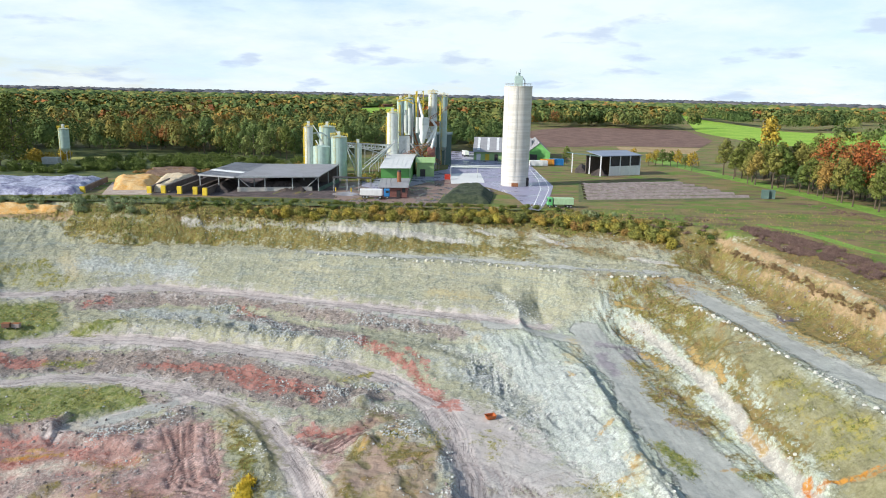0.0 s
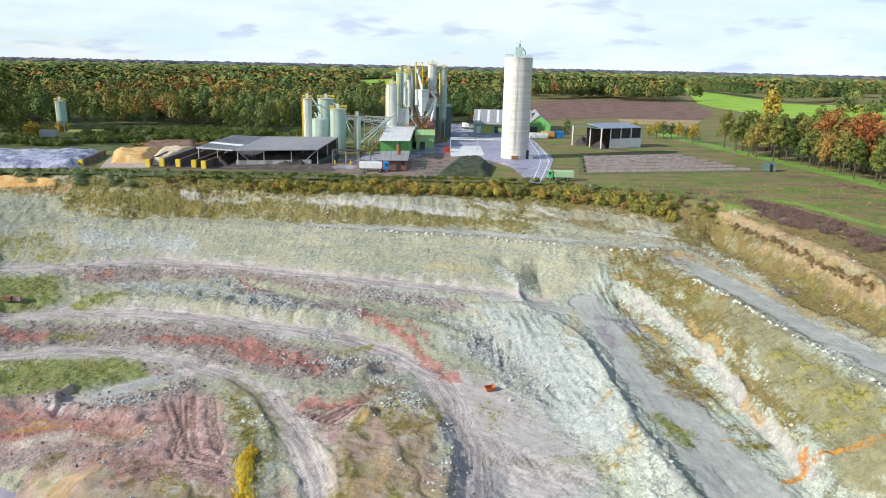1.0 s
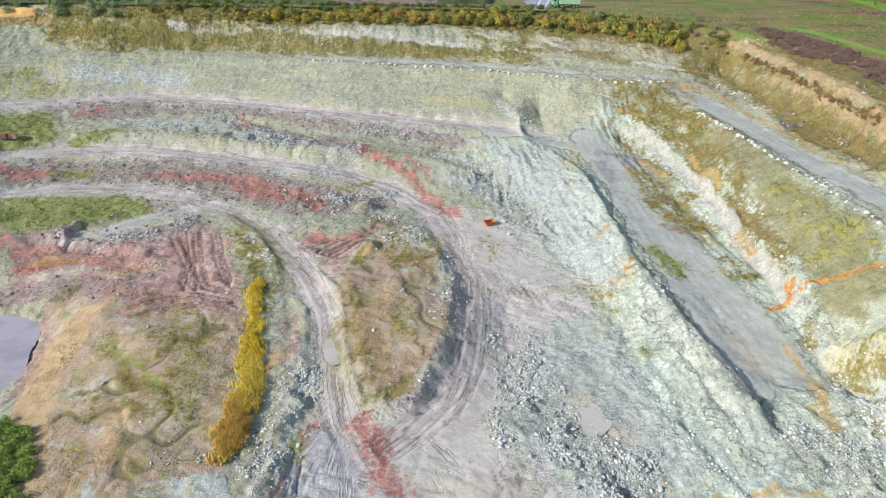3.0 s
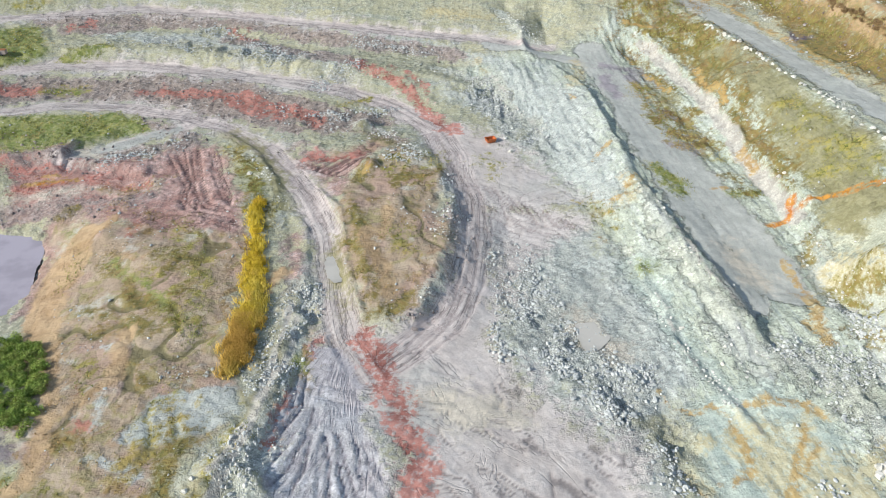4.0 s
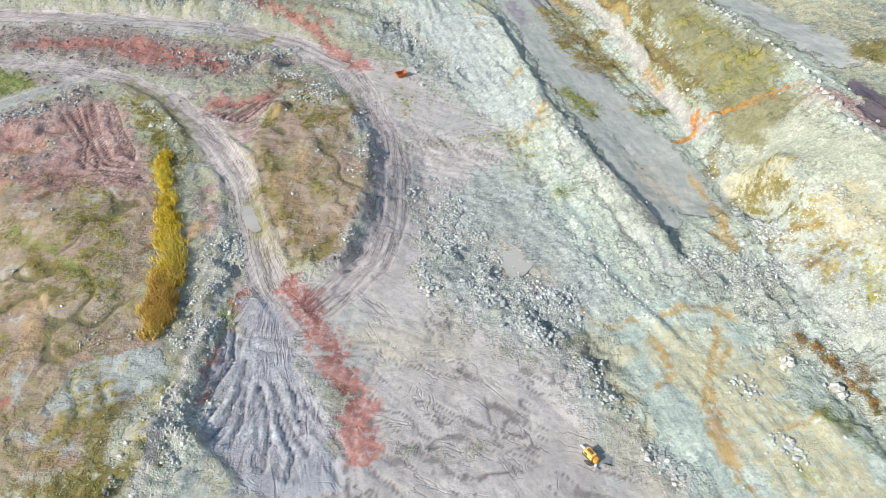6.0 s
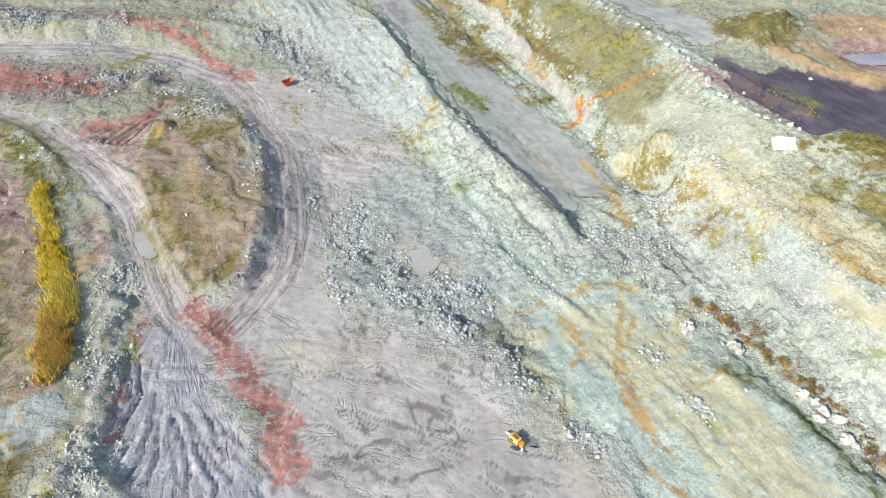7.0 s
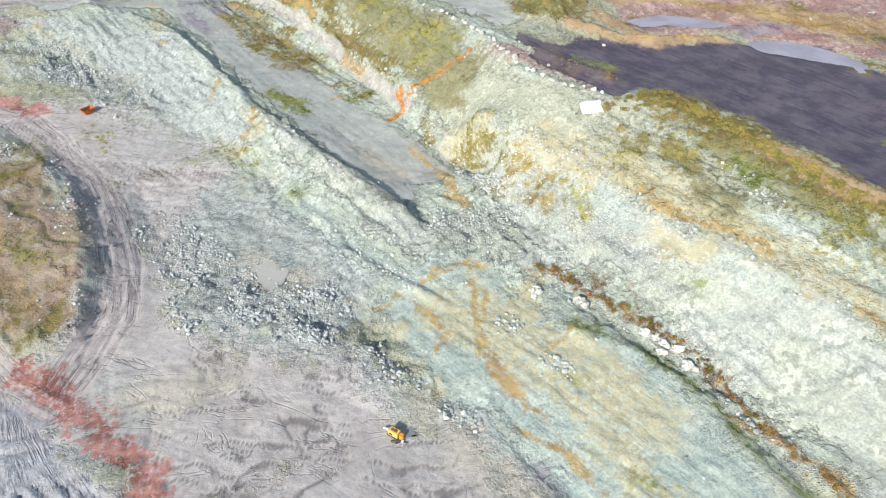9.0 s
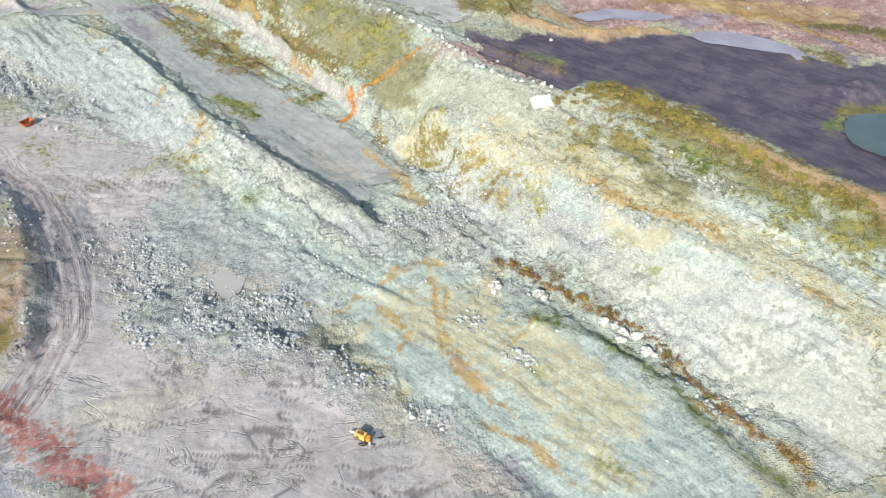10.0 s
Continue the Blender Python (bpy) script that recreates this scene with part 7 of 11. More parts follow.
def ground_heights():
    x, y = PX, PY
    h = base_height(x, y)
    inner = (x > X0 + 2) & (x < X1 - 2) & (y > Y0 + 2) & (y < Y1 - 2)
    h = np.where(inner, h, 0)
    e = 1.2
    gx = (base_height(x + e, y) - base_height(x - e, y)) / (2 * e)
    gy = (base_height(x, y + e) - base_height(x, y - e)) / (2 * e)
    steep = np.clip(np.hypot(gx, gy) * 1.5 - 0.1, 0, 1) * inner
    smooth = np.maximum(np.maximum(share("track", 2), share("lane", 1.5)), share("dark", 1))
    smooth = np.maximum(np.maximum(smooth, np.maximum(share("fan", 1.5), 0.6 * share("slab", 2))), 0.6 * share("beige", 2))
    smooth = np.maximum(np.maximum(smooth, share("plateau", 2)), share("mud", 1.5))
    rough = (1 - 0.85 * smooth) * (1 - 0.6 * share("drape", 3)) * inner
    broken = np.maximum(share("rubble", 2), 0.22 * share("white", 2))
    # slumps, ribs down the faces, blocks
    h = h + fractal(x, y, 9.0, 3, 11) * 0.5 * rough
    facing = gx * gx / (gx * gx + gy * gy + 1e-4)
    bend = 1.2 * fractal(x, y, 6, 2, 3)
    rib = facing * fractal(y + bend, h * 0.35, 0.9, 3, 21) + (1 - facing) * fractal(x + bend, h * 0.35, 0.9, 3, 22)
    h = h + rib * 0.24 * steep * rough
    # tilted beds crop out as long low ridges on the east side
    u, v = x * 0.985 + y * 0.17, y * 0.985 - x * 0.17
    lean = share("strata", 4) * rough
    h = h + fractal(u + 0.8 * fractal(x, y, 9, 2, 13), v * 0.11, 1.0, 4, 23) * 0.32 * lean
    ledge, _ = saw(fractal(u + 1.2 * fractal(x, y, 7, 2, 17), v * 0.10, 2.4, 3, 25) * 3.2)
    h = h + ledge * 0.30 * lean * np.clip(fractal(x, y, 8, 2, 27) * 2.5 + 0.6, 0, 1)
    h = h + fractal(x, y, 2.0, 4, 31) * (0.22 + 0.22 * steep + 0.5 * broken) * rough
    blocks = np.round(fractal(x * 0.8, y, 1.3, 3, 61) * 5) / 5
    h = h + blocks * 0.32 * broken * rough
    h = h + fractal(x, y, 0.8, 2, 51) * (0.05 + 0.20 * broken + 0.12 * rough) * inner
    for tall, west, east, pts in RIDGES:
        k, qx, qy = block([p[0] for p in pts], [p[1] for p in pts], west + east + 2)
        d = side_distance(qx + 0.35 * fractal(qx, qy, 2.2, 2, 151), qy + 0.35 * fractal(qx, qy, 2.2, 2, 153), pts)
        lift = np.where(d > 0, 1 - d / west, 1 + d / east)
        h[k] += tall * np.clip(lift, 0, 1) ** 1.25 * (1 + 0.35 * fractal(qx, qy, 3.2, 2, 155))
    for bx, by, wide, tall in HUMMOCKS:
        k, qx, qy = block([bx], [by], wide * 2)
        h[k] += tall * np.exp(-((qx - bx) ** 2 + (qy - by) ** 2) / (wide * wide) * 1.5) * (1 + 0.4 * fractal(qx, qy, 1.5, 2, 9))
    h = h - 0.30 * FIELD["fold"] + 0.10 * share("beige", 2) * fractal(x, y, 3.0, 2, 145)
    h = h - RUT * (1 - 0.85 * share("lane", 1)) * (0.21 + 0.34 * share("mauve", 2) + 0.22 * share("fan", 2)) * inner
    h = h + LOBES * 0.12 * inner
    for shore, level in BASINS:
        k, qx, qy = block([p[0] for p in shore], [p[1] for p in shore], 6)
        d = line_distance(qx, qy, shore + shore[:1])
        d = np.where(inside(qx, qy, shore), d, -d) + 0.5 * fractal(qx, qy, 2.5, 2, 171)
        level = float(np.percentile(h[k][d > -0.6], 35)) if level is None else level
        WATER.append(level)
        w = np.clip(d / 3.0 + 1.0, 0, 1)
        h[k] = h[k] * (1 - w) + (level - np.clip(d * 0.16, -0.3, 0.5)) * w
    return h


PZ = ground_heights()


def ground_z(x, y):
    """Height of the ground at a place in plan."""
    i = min(max(int(np.searchsorted(GX, x)) - 1, 0), len(GX) - 2)
    j = min(max(int(np.searchsorted(GY, y)) - 1, 0), len(GY) - 2)
    a, b = (x - GX[i]) / (GX[i + 1] - GX[i]), (y - GY[j]) / (GY[j + 1] - GY[j])
    n = len(GY)
    z = lambda p, q: PZ[p * n + q]
    return float((z(i, j) * (1 - a) + z(i + 1, j) * a) * (1 - b) + (z(i, j + 1) * (1 - a) + z(i + 1, j + 1) * a) * b)


def ground_sheet():
    nx, ny = len(GX), len(GY)
    me = bpy.data.meshes.new("ground")
    me.vertices.add(nx * ny)
    me.vertices.foreach_set("co", np.stack([PX, PY, PZ], 1).astype(np.float32).ravel())
    i, j = (a.ravel() for a in np.meshgrid(np.arange(nx - 1), np.arange(ny - 1), indexing="ij"))
    a = i * ny + j
    quads = np.stack([a, a + ny, a + ny + 1, a + 1], 1).astype(np.int32)
    me.loops.add(quads.size)
    me.loops.foreach_set("vertex_index", quads.ravel())
    me.polygons.add(len(quads))
    me.polygons.foreach_set("loop_start", np.arange(0, quads.size, 4, dtype=np.int32))
    me.polygons.foreach_set("use_smooth", np.ones(len(quads), bool))
    for name, values in FIELD.items():
        me.attributes.new(name, "FLOAT", "POINT").data.foreach_set("value", values.astype(np.float32))
    me.update(calc_edges=True)
    me.materials.append(GROUND)
    return tagged(new("ground", me), "benched quarry pit of pale marl, mauve clay and rough grass", "quarry ground", kind="structure")


ground_sheet()


# ---- helpers for meshes ----
def part(name, bm, material, parent=None, label="", smooth=False):
    """One bmesh as one mesh object, under a thing or a part."""
    me = bpy.data.meshes.new(name)
    bm.to_mesh(me)
    bm.free()
    me.materials.append(material)
    if smooth:
        me.shade_smooth()
    ob = new(name, me)
    ob.parent = parent
    return tagged(ob, label) if label else ob


def joined(name, verts, faces, material, tint=None, smooth=False):
    """A mesh from arrays of corners and faces of one size."""
    me = bpy.data.meshes.new(name)
    me.vertices.add(len(verts))
    me.vertices.foreach_set("co", np.asarray(verts, np.float32).ravel())
    faces = np.asarray(faces, np.int32)
    me.loops.add(faces.size)
    me.loops.foreach_set("vertex_index", faces.ravel())
    me.polygons.add(len(faces))
    me.polygons.foreach_set("loop_start", np.arange(0, faces.size, faces.shape[1], dtype=np.int32))
    me.polygons.foreach_set("use_smooth", np.full(len(faces), smooth))
    if tint is not None:
        me.attributes.new("tint", "FLOAT", "POINT").data.foreach_set("value", np.asarray(tint, np.float32))
    me.update(calc_edges=True)
    me.materials.append(material)
    return new(name, me)


def ico(level):
    bm = bmesh.new()
    bmesh.ops.create_icosphere(bm, subdivisions=level, radius=1)
    v = np.array([p.co[:] for p in bm.verts])
    f = np.array([[q.index for q in p.verts] for p in bm.faces])
    bm.free()
    return v, f


ICO1, ICO2 = ico(1), ico(2)


def heights_at(x, y):
    i = np.clip(np.searchsorted(GX, x) - 1, 0, NX - 2)
    j = np.clip(np.searchsorted(GY, y) - 1, 0, NY - 2)
    a, b = (x - GX[i]) / (GX[i + 1] - GX[i]), (y - GY[j]) / (GY[j + 1] - GY[j])
    k = i * NY + j
    return (PZ[k] * (1 - a) + PZ[k + NY] * a) * (1 - b) + (PZ[k + 1] * (1 - a) + PZ[k + NY + 1] * a) * b


def stone_material(name, colour, deep):
    m = Nodes(name, 0.85)
    c = m.mix(m.step(m.island(), 0.15, 0.85), deep, colour)
    c = m.vary(c, m.noise(0.35, 4.0), 0.8, 1.15)
    return m.done(c, m.noise(0.12, 4.0), 0.5, 0.05)


PALE_STONE = stone_material("pale_stone", (0.66, 0.65, 0.59), (0.42, 0.43, 0.40))
GREY_STONE = stone_material("grey_stone", (0.54, 0.555, 0.53), (0.37, 0.39, 0.385))
DARK_STONE = stone_material("dark_stone", (0.36, 0.32, 0.30), (0.17, 0.14, 0.13))


def spread(weight, count, rng):
    """Places drawn by a weight over the fine part of the grid, corrected for the grid's spacing."""
    dense = (np.abs(PX) < 131) & (PY > 15) & (PY < 225)
    w = np.clip(weight, 0, None) * dense * np.clip(PY / 60, 0.6, 2.0)
    c = np.cumsum(w)
    k = np.searchsorted(c, rng.rand(count) * c[-1])
    return PX[k] + rng.uniform(-0.3, 0.3, count), PY[k] + rng.uniform(-0.4, 0.4, count)


def stones(name, weight, count, small, large, material, label, seed):
    rng = np.random.RandomState(seed)
    x, y = spread(weight, count, rng)
    size = small * (large / small) ** (rng.rand(count) ** 2.2)
    v, f = ICO1
    shape = v[None] * rng.uniform(0.6, 1.3, (count, len(v), 1)) * rng.uniform(0.6, 1.25, (count, 1, 3)) * np.array([1, 1, 0.75])
    co = shape * size[:, None, None] + np.stack([x, y, heights_at(x, y) + size * 0.25], 1)[:, None]
    faces = f[None] + (np.arange(count) * len(v))[:, None, None]
    return tagged(joined(name, co.reshape(-1, 3), faces.reshape(-1, 3), material), label, "rubble", kind="stuff")


mottled = np.clip(fractal(PX, PY, 5, 3, 91) * 2.5 + 0.35, 0, 1)
clean = 1 - np.maximum(np.maximum(share("track", 1), share("lane", 1)), np.maximum(share("dark", 1), share("plateau", 1)))
stones("rubble", share("rubble", 1.5) * mottled, 12500, 0.06, 0.30, GREY_STONE, "loose blue-grey broken rock lying on the pit floor", 1)
stones("rock_pile", share("pile", 1.0) ** 2, 1300, 0.12, 0.38, GREY_STONE, "piled blue-grey limestone blocks on the pit floor", 7)
stones("limestone_rubble", share("white", 1) * clean * mottled, 5200, 0.06, 0.27, PALE_STONE, "loose white limestone rubble on the slopes", 2)
stones("scree", share("scree", 1.5), 3000, 0.08, 0.38, DARK_STONE, "loose dark brown stones below the haul roads", 3)
stones("gravel", clean * (1 - share("grass", 1)) * mottled ** 2, 4200, 0.06, 0.30, GREY_STONE, "scattered grey stones over the benches", 4)


def boulder_mesh(seed, material):
    rng = np.random.RandomState(seed)
    v, f = ICO2
    co = v * (1 + 0.16 * rng.randn(len(v), 1)) * rng.uniform(0.7, 1.2, 3)
    n = np.array([noise.noise(Vector(p) * 1.3 + Vector((seed, 0, 0))) for p in v])
    co = co * (1 + 0.35 * n[:, None])
    co = np.round(co * 3.2) / 3.2 * 0.5 + co * 0.5
    me = bpy.data.meshes.new("boulder")
    me.from_pydata(co.tolist(), [], f.tolist())
    me.materials.append(material)
    return me


ROCK = Nodes("boulder_rock", 0.85)
rock_colour = ROCK.mix(ROCK.random(), (0.70, 0.68, 0.60), (0.52, 0.51, 0.46))
rock_colour = ROCK.vary(rock_colour, ROCK.noise(0.3, 5.0), 0.75, 1.15)
ROCK = ROCK.done(rock_colour, ROCK.noise(0.15, 4.0), 0.6, 0.06)
BOULDERS = [boulder_mesh(s, ROCK) for s in range(8)]


def boulder(x, y, size, label, group, rng):
    ob = new("boulder", BOULDERS[rng.randrange(8)])
    ob.matrix_basis = pose(x, y, ground_z(x, y) + size * 0.28, rng.uniform(-15, 15), rng.uniform(-15, 15), rng.uniform(0, 360)) @ Matrix.Diagonal((size, size * rng.uniform(0.7, 1.1), size * 0.75, 1))
    return tagged(ob, label, "boulder", group)


def boulders_along(pts, gap, low, high, label, group, seed, skip=0.0):
    rng = random.Random(seed)
    for (x0, y0), (x1, y1) in zip(pts[:-1], pts[1:]):
        s = math.hypot(x1 - x0, y1 - y0)
        for n in range(max(int(s / gap), 1)):
            t = (n + rng.uniform(0.2, 0.8)) * gap / max(s, gap)
            if rng.random() > skip:
                boulder(x0 + (x1 - x0) * t + rng.uniform(-0.3, 0.3), y0 + (y1 - y0) * t + rng.uniform(-0.3, 0.3), rng.uniform(low, high), label, group, rng)


boulders_along([(x, y) for x, y, _ in LEVELS["boulder_row"]], 1.6, 0.28, 0.5, "pale limestone boulder lining the haul road", "boulders along the haul road", 3, 0.05)
boulders_along([(x, y) for x, y, _ in LEVELS["bench_edge"][3:]], 1.9, 0.3, 0.55, "weathered pale boulder on the bench edge", "boulders along the upper bench", 4, 0.15)


# ---- plant and yard ----
STEEL_TEAL = plain("teal_silo_steel", (0.40, 0.52, 0.47), 0.45, 0.1, 1.2, 0.10, 0.0, (0.30, 0.25, 0.17), 0.35)
STEEL_PALE = plain("pale_silo_steel", (0.58, 0.62, 0.58), 0.45, 0.1, 1.2, 0.10, 0.0, (0.33, 0.28, 0.20), 0.35)
GALV = plain("galvanised_steel", (0.46, 0.48, 0.48), 0.45, 0.5, 0.8, 0.15)
YELLOW = plain("yellow_paint", (0.72, 0.53, 0.05), 0.5, 0.0, 0.5, 0.12)
GREEN = plain("green_cladding", (0.13, 0.37, 0.10), 0.5, 0.0, 2.0, 0.12)
LIGHT_GREEN = plain("light_green_cladding", (0.34, 0.52, 0.22), 0.5, 0.0, 2.0, 0.12)
DARK_GREEN = plain("dark_green_cladding", (0.10, 0.16, 0.14), 0.5, 0.0, 2.0, 0.12)
ROOF_GREY = plain("grey_roof_sheet", (0.33, 0.325, 0.33), 0.55, 0.0, 2.5, 0.14)
ROOF_WHITE = plain("white_roof_sheet", (0.74, 0.75, 0.73), 0.5, 0.0, 2.0, 0.08)
BLUE_ROOF = plain("blue_grey_roof_sheet", (0.25, 0.29, 0.37), 0.5, 0.0, 2.0, 0.10)
BRICK = plain("red_brick", (0.28, 0.12, 0.10), 0.85, 0.0, 0.5, 0.25)
RUST = plain("rusty_steel", (0.30, 0.13, 0.06), 0.8, 0.2, 0.5, 0.3)
DARK = plain("dark_interior_steel", (0.06, 0.055, 0.055), 0.8, 0.0, 1.0, 0.3)
GLASS = plain("dark_window_glass", (0.03, 0.04, 0.05), 0.12, 0.0, 1.0, 0.1)
TYRE = plain("tyre_rubber", (0.03, 0.03, 0.03), 0.85, 0.0, 0.3, 0.2)
WHITE_PAINT = plain("white_paint", (0.78, 0.78, 0.77), 0.4, 0.0, 1.0, 0.06)
BLUE_PAINT = plain("blue_paint", (0.03, 0.20, 0.48), 0.4, 0.0, 1.0, 0.1)
RED_PAINT = plain("red_paint", (0.50, 0.05, 0.03), 0.45, 0.0, 0.6, 0.12)
ORANGE_PAINT = plain("orange_paint", (0.70, 0.31, 0.05), 0.5, 0.0, 0.4, 0.18, 0.0, (0.3, 0.2, 0.1), 0.4)
CONCRETE = plain("concrete", (0.56, 0.53, 0.47), 0.85, 0.0, 1.0, 0.12, 0.2)
DARK_WALL = plain("stained_concrete", (0.13, 0.105, 0.09), 0.9, 0.0, 1.0, 0.25, 0.3)
TRUNK = plain("bark", (0.11, 0.085, 0.06), 0.95, 0.0, 0.4, 0.3, 0.4)


def silo_concrete():
    m = Nodes("slipformed_concrete", 0.85)
    sep = m.t.nodes.new("ShaderNodeSeparateXYZ")
    m.put(m.co, sep.inputs[0])
    lift = m.noise(0.9, 4.0, 0.6, m.scaled(0.05, 0.05, 1.0))
    streak = m.noise(1.1, 5.0, 0.65, m.scaled(1.0, 1.0, 0.05))
    c = m.mix(m.step(lift, 0.38, 0.62), (0.58, 0.555, 0.50), (0.68, 0.66, 0.61))
    c = m.mix(m.step(streak, 0.52, 0.68, 0, 0.5), c, (0.40, 0.37, 0.31))
    c = m.mix(m.step(m.noise(5.0, 5.0), 0.52, 0.66, 0, 0.4), c, (0.66, 0.64, 0.59))
    return m.done(c, m.noise(0.4, 5.0), 0.4, 0.05)


def asphalt():
    m = Nodes("wet_asphalt", 0.45)
    wet = m.step(m.noise(9, 5.0, 0.6), 0.44, 0.60)
    # the sky mirrored in wet asphalt is put into these lilac base colours
    c = m.mix(wet, (0.33, 0.32, 0.42), (0.23, 0.22, 0.31))
    c = m.mix(m.step(m.noise(3.0, 6.0, 0.7), 0.56, 0.70, 0, 0.6), c, (0.30, 0.26, 0.26))
    c = m.vary(c, m.noise(0.3, 3.0), 0.85, 1.15)
    return m.done(c, m.noise(0.3, 4.0), 0.2, 0.02, m.step(wet, 0, 1, 0.65, 0.22))


def yard_clay():
    m = Nodes("wet_brown_yard", 0.5)
    wet = m.step(m.noise(5, 5.0, 0.6), 0.46, 0.58)
    c = m.mix(wet, (0.26, 0.185, 0.15), (0.115, 0.075, 0.07))
    c = m.vary(c, m.noise(0.8, 5.0), 0.75, 1.2)
    return m.done(c, m.noise(0.5, 4.0), 0.3, 0.05, m.step(wet, 0, 1, 0.75, 0.2))


SILO_CONCRETE, ASPHALT, YARD_CLAY = silo_concrete(), asphalt(), yard_clay()


def box(bm, x0, x1, y0, y1, z0, z1, bevel=0.0):
    made = bmesh.ops.create_cube(bm, size=1, matrix=Matrix.Translation(((x0 + x1) / 2, (y0 + y1) / 2, (z0 + z1) / 2)) @ Matrix.Diagonal((x1 - x0, y1 - y0, z1 - z0, 1)))
    if bevel:
        edges = list({e for v in made["verts"] for e in v.link_edges})
        bmesh.ops.bevel(bm, geom=edges, offset=bevel, segments=1, affect="EDGES")
    return bm


def cyl(bm, x, y, z0, z1, r0, r1=None, seg=24, caps=True):
    bmesh.ops.create_cone(bm, cap_ends=caps, segments=seg, radius1=r0, radius2=r0 if r1 is None else r1, depth=z1 - z0, matrix=Matrix.Translation((x, y, (z0 + z1) / 2)))
    return bm


def tube(bm, a, b, r, seg=8):
    a, b = Vector(a), Vector(b)
    turn = (b - a).to_track_quat("Z", "Y").to_matrix().to_4x4()
    bmesh.ops.create_cone(bm, cap_ends=True, segments=seg, radius1=r, radius2=r, depth=(b - a).length, matrix=Matrix.Translation((a + b) / 2) @ turn)
    return bm


def ring(bm, x, y, z, r, thick, seg=20):
    pts = [Vector((x + r * math.cos(6.2832 * k / seg), y + r * math.sin(6.2832 * k / seg), z)) for k in range(seg)]
    for k in range(seg):
        tube(bm, pts[k], pts[(k + 1) % seg], thick, 5)
    return bm


def slab(bm, corners, thick):
    """A sheet with thickness: its top corners, in order."""
    top = [bm.verts.new(c) for c in corners]
    low = [bm.verts.new((c[0], c[1], c[2] - thick)) for c in corners]
    n = len(top)
    bm.faces.new(top)
    bm.faces.new(low[::-1])
    for k in range(n):
        bm.faces.new((top[k], low[k], low[(k + 1) % n], top[(k + 1) % n]))
    bmesh.ops.recalc_face_normals(bm, faces=bm.faces[:])
    return bm


def thing(name, x, y, z, label, category, group=""):
    ob = new(name)
    ob.empty_display_size = 0.5
    ob.location = (x, y, z)
    return tagged(ob, label, category, group)


def sheet(name, corners, lift, material, label, category="ground"):
    bm = bmesh.new()
    face = bm.faces.new([bm.verts.new((x, y, lift)) for x, y in corners])
    face.normal_update()
    if face.normal.z < 0:
        face.normal_flip()
    return tagged(part(name, bm, material), label, category, kind="structure")


# paved ground: laid a little proud of the earth, one above the other
sheet("road", [(-31.3, 264.5),  (-19.5, 250.8),  (-6.1, 283.1),  (3.1, 292.4),  (18.0, 266.5),  (24.1, 250.6),  (26.9, 217.2),  (29.7, 215.5),  (36.6, 242.9),  (43.1, 277.5),  (43.4, 321.6),  (43.7, 369.3),  (24.0, 404.6),  (22.0, 444.2),  (4.2, 439.2),  (1.3, 332.2),  (-14.0, 305.6),  (-34.2, 289.3)], 0.06, ASPHALT, "wet asphalt yard and access road, sky reflection in its lilac colour", "road")
sheet("yard", [(-43.9, 239.7),  (-25.6, 216.4),  (-2.8, 219.7),  (2.8, 247.2),  (19.5, 257.3),  (3.2, 300.5),  (-14.2, 310.0),  (-40.6, 269.6)], 0.03, YARD_CLAY, "wet brown compacted clay yard", "yard")
# ground-level sheet added in place of a low building's pale flat roof
sheet("concrete_pad", [(2.3, 313.3),  (16.1, 318.4),  (16.3, 283.5),  (2.6, 277.4)], 0.10, ROOF_WHITE, "flat white sheet in place of a low building's roof in the yard", "pavement")


def road_marking(pts, name):
    bm = bmesh.new()
    for (x0, y0), (x1, y1) in zip(pts[:-1], pts[1:]):
        d = Vector((x1 - x0, y1 - y0, 0)).normalized().cross(Vector((0, 0, 1))) * 0.14
        bm.faces.new([bm.verts.new((x0 - d.x, y0 - d.y, 0.075)), bm.verts.new((x0 + d.x, y0 + d.y, 0.075)), bm.verts.new((x1 + d.x, y1 + d.y, 0.075)), bm.verts.new((x1 - d.x, y1 - d.y, 0.075))])
    bmesh.ops.recalc_face_normals(bm, faces=bm.faces[:])
    return tagged(part(name, bm, WHITE_PAINT), "white painted line along the access road", "road marking", kind="structure")


road_marking([(41.2, 340.8),  (39.8, 299.4),  (36.9, 268.1),  (32.2, 242.2),  (28.3, 221.9)], "road_marking")
road_marking([(43.5, 341.3),  (42.2, 291.9),  (40.2, 268.6),  (35.0, 242.6),  (30.3, 219.9)], "road_marking")
road_marking([(3.6, 354.3),  (15.2, 359.8),  (25.9, 348.1)], "road_marking")


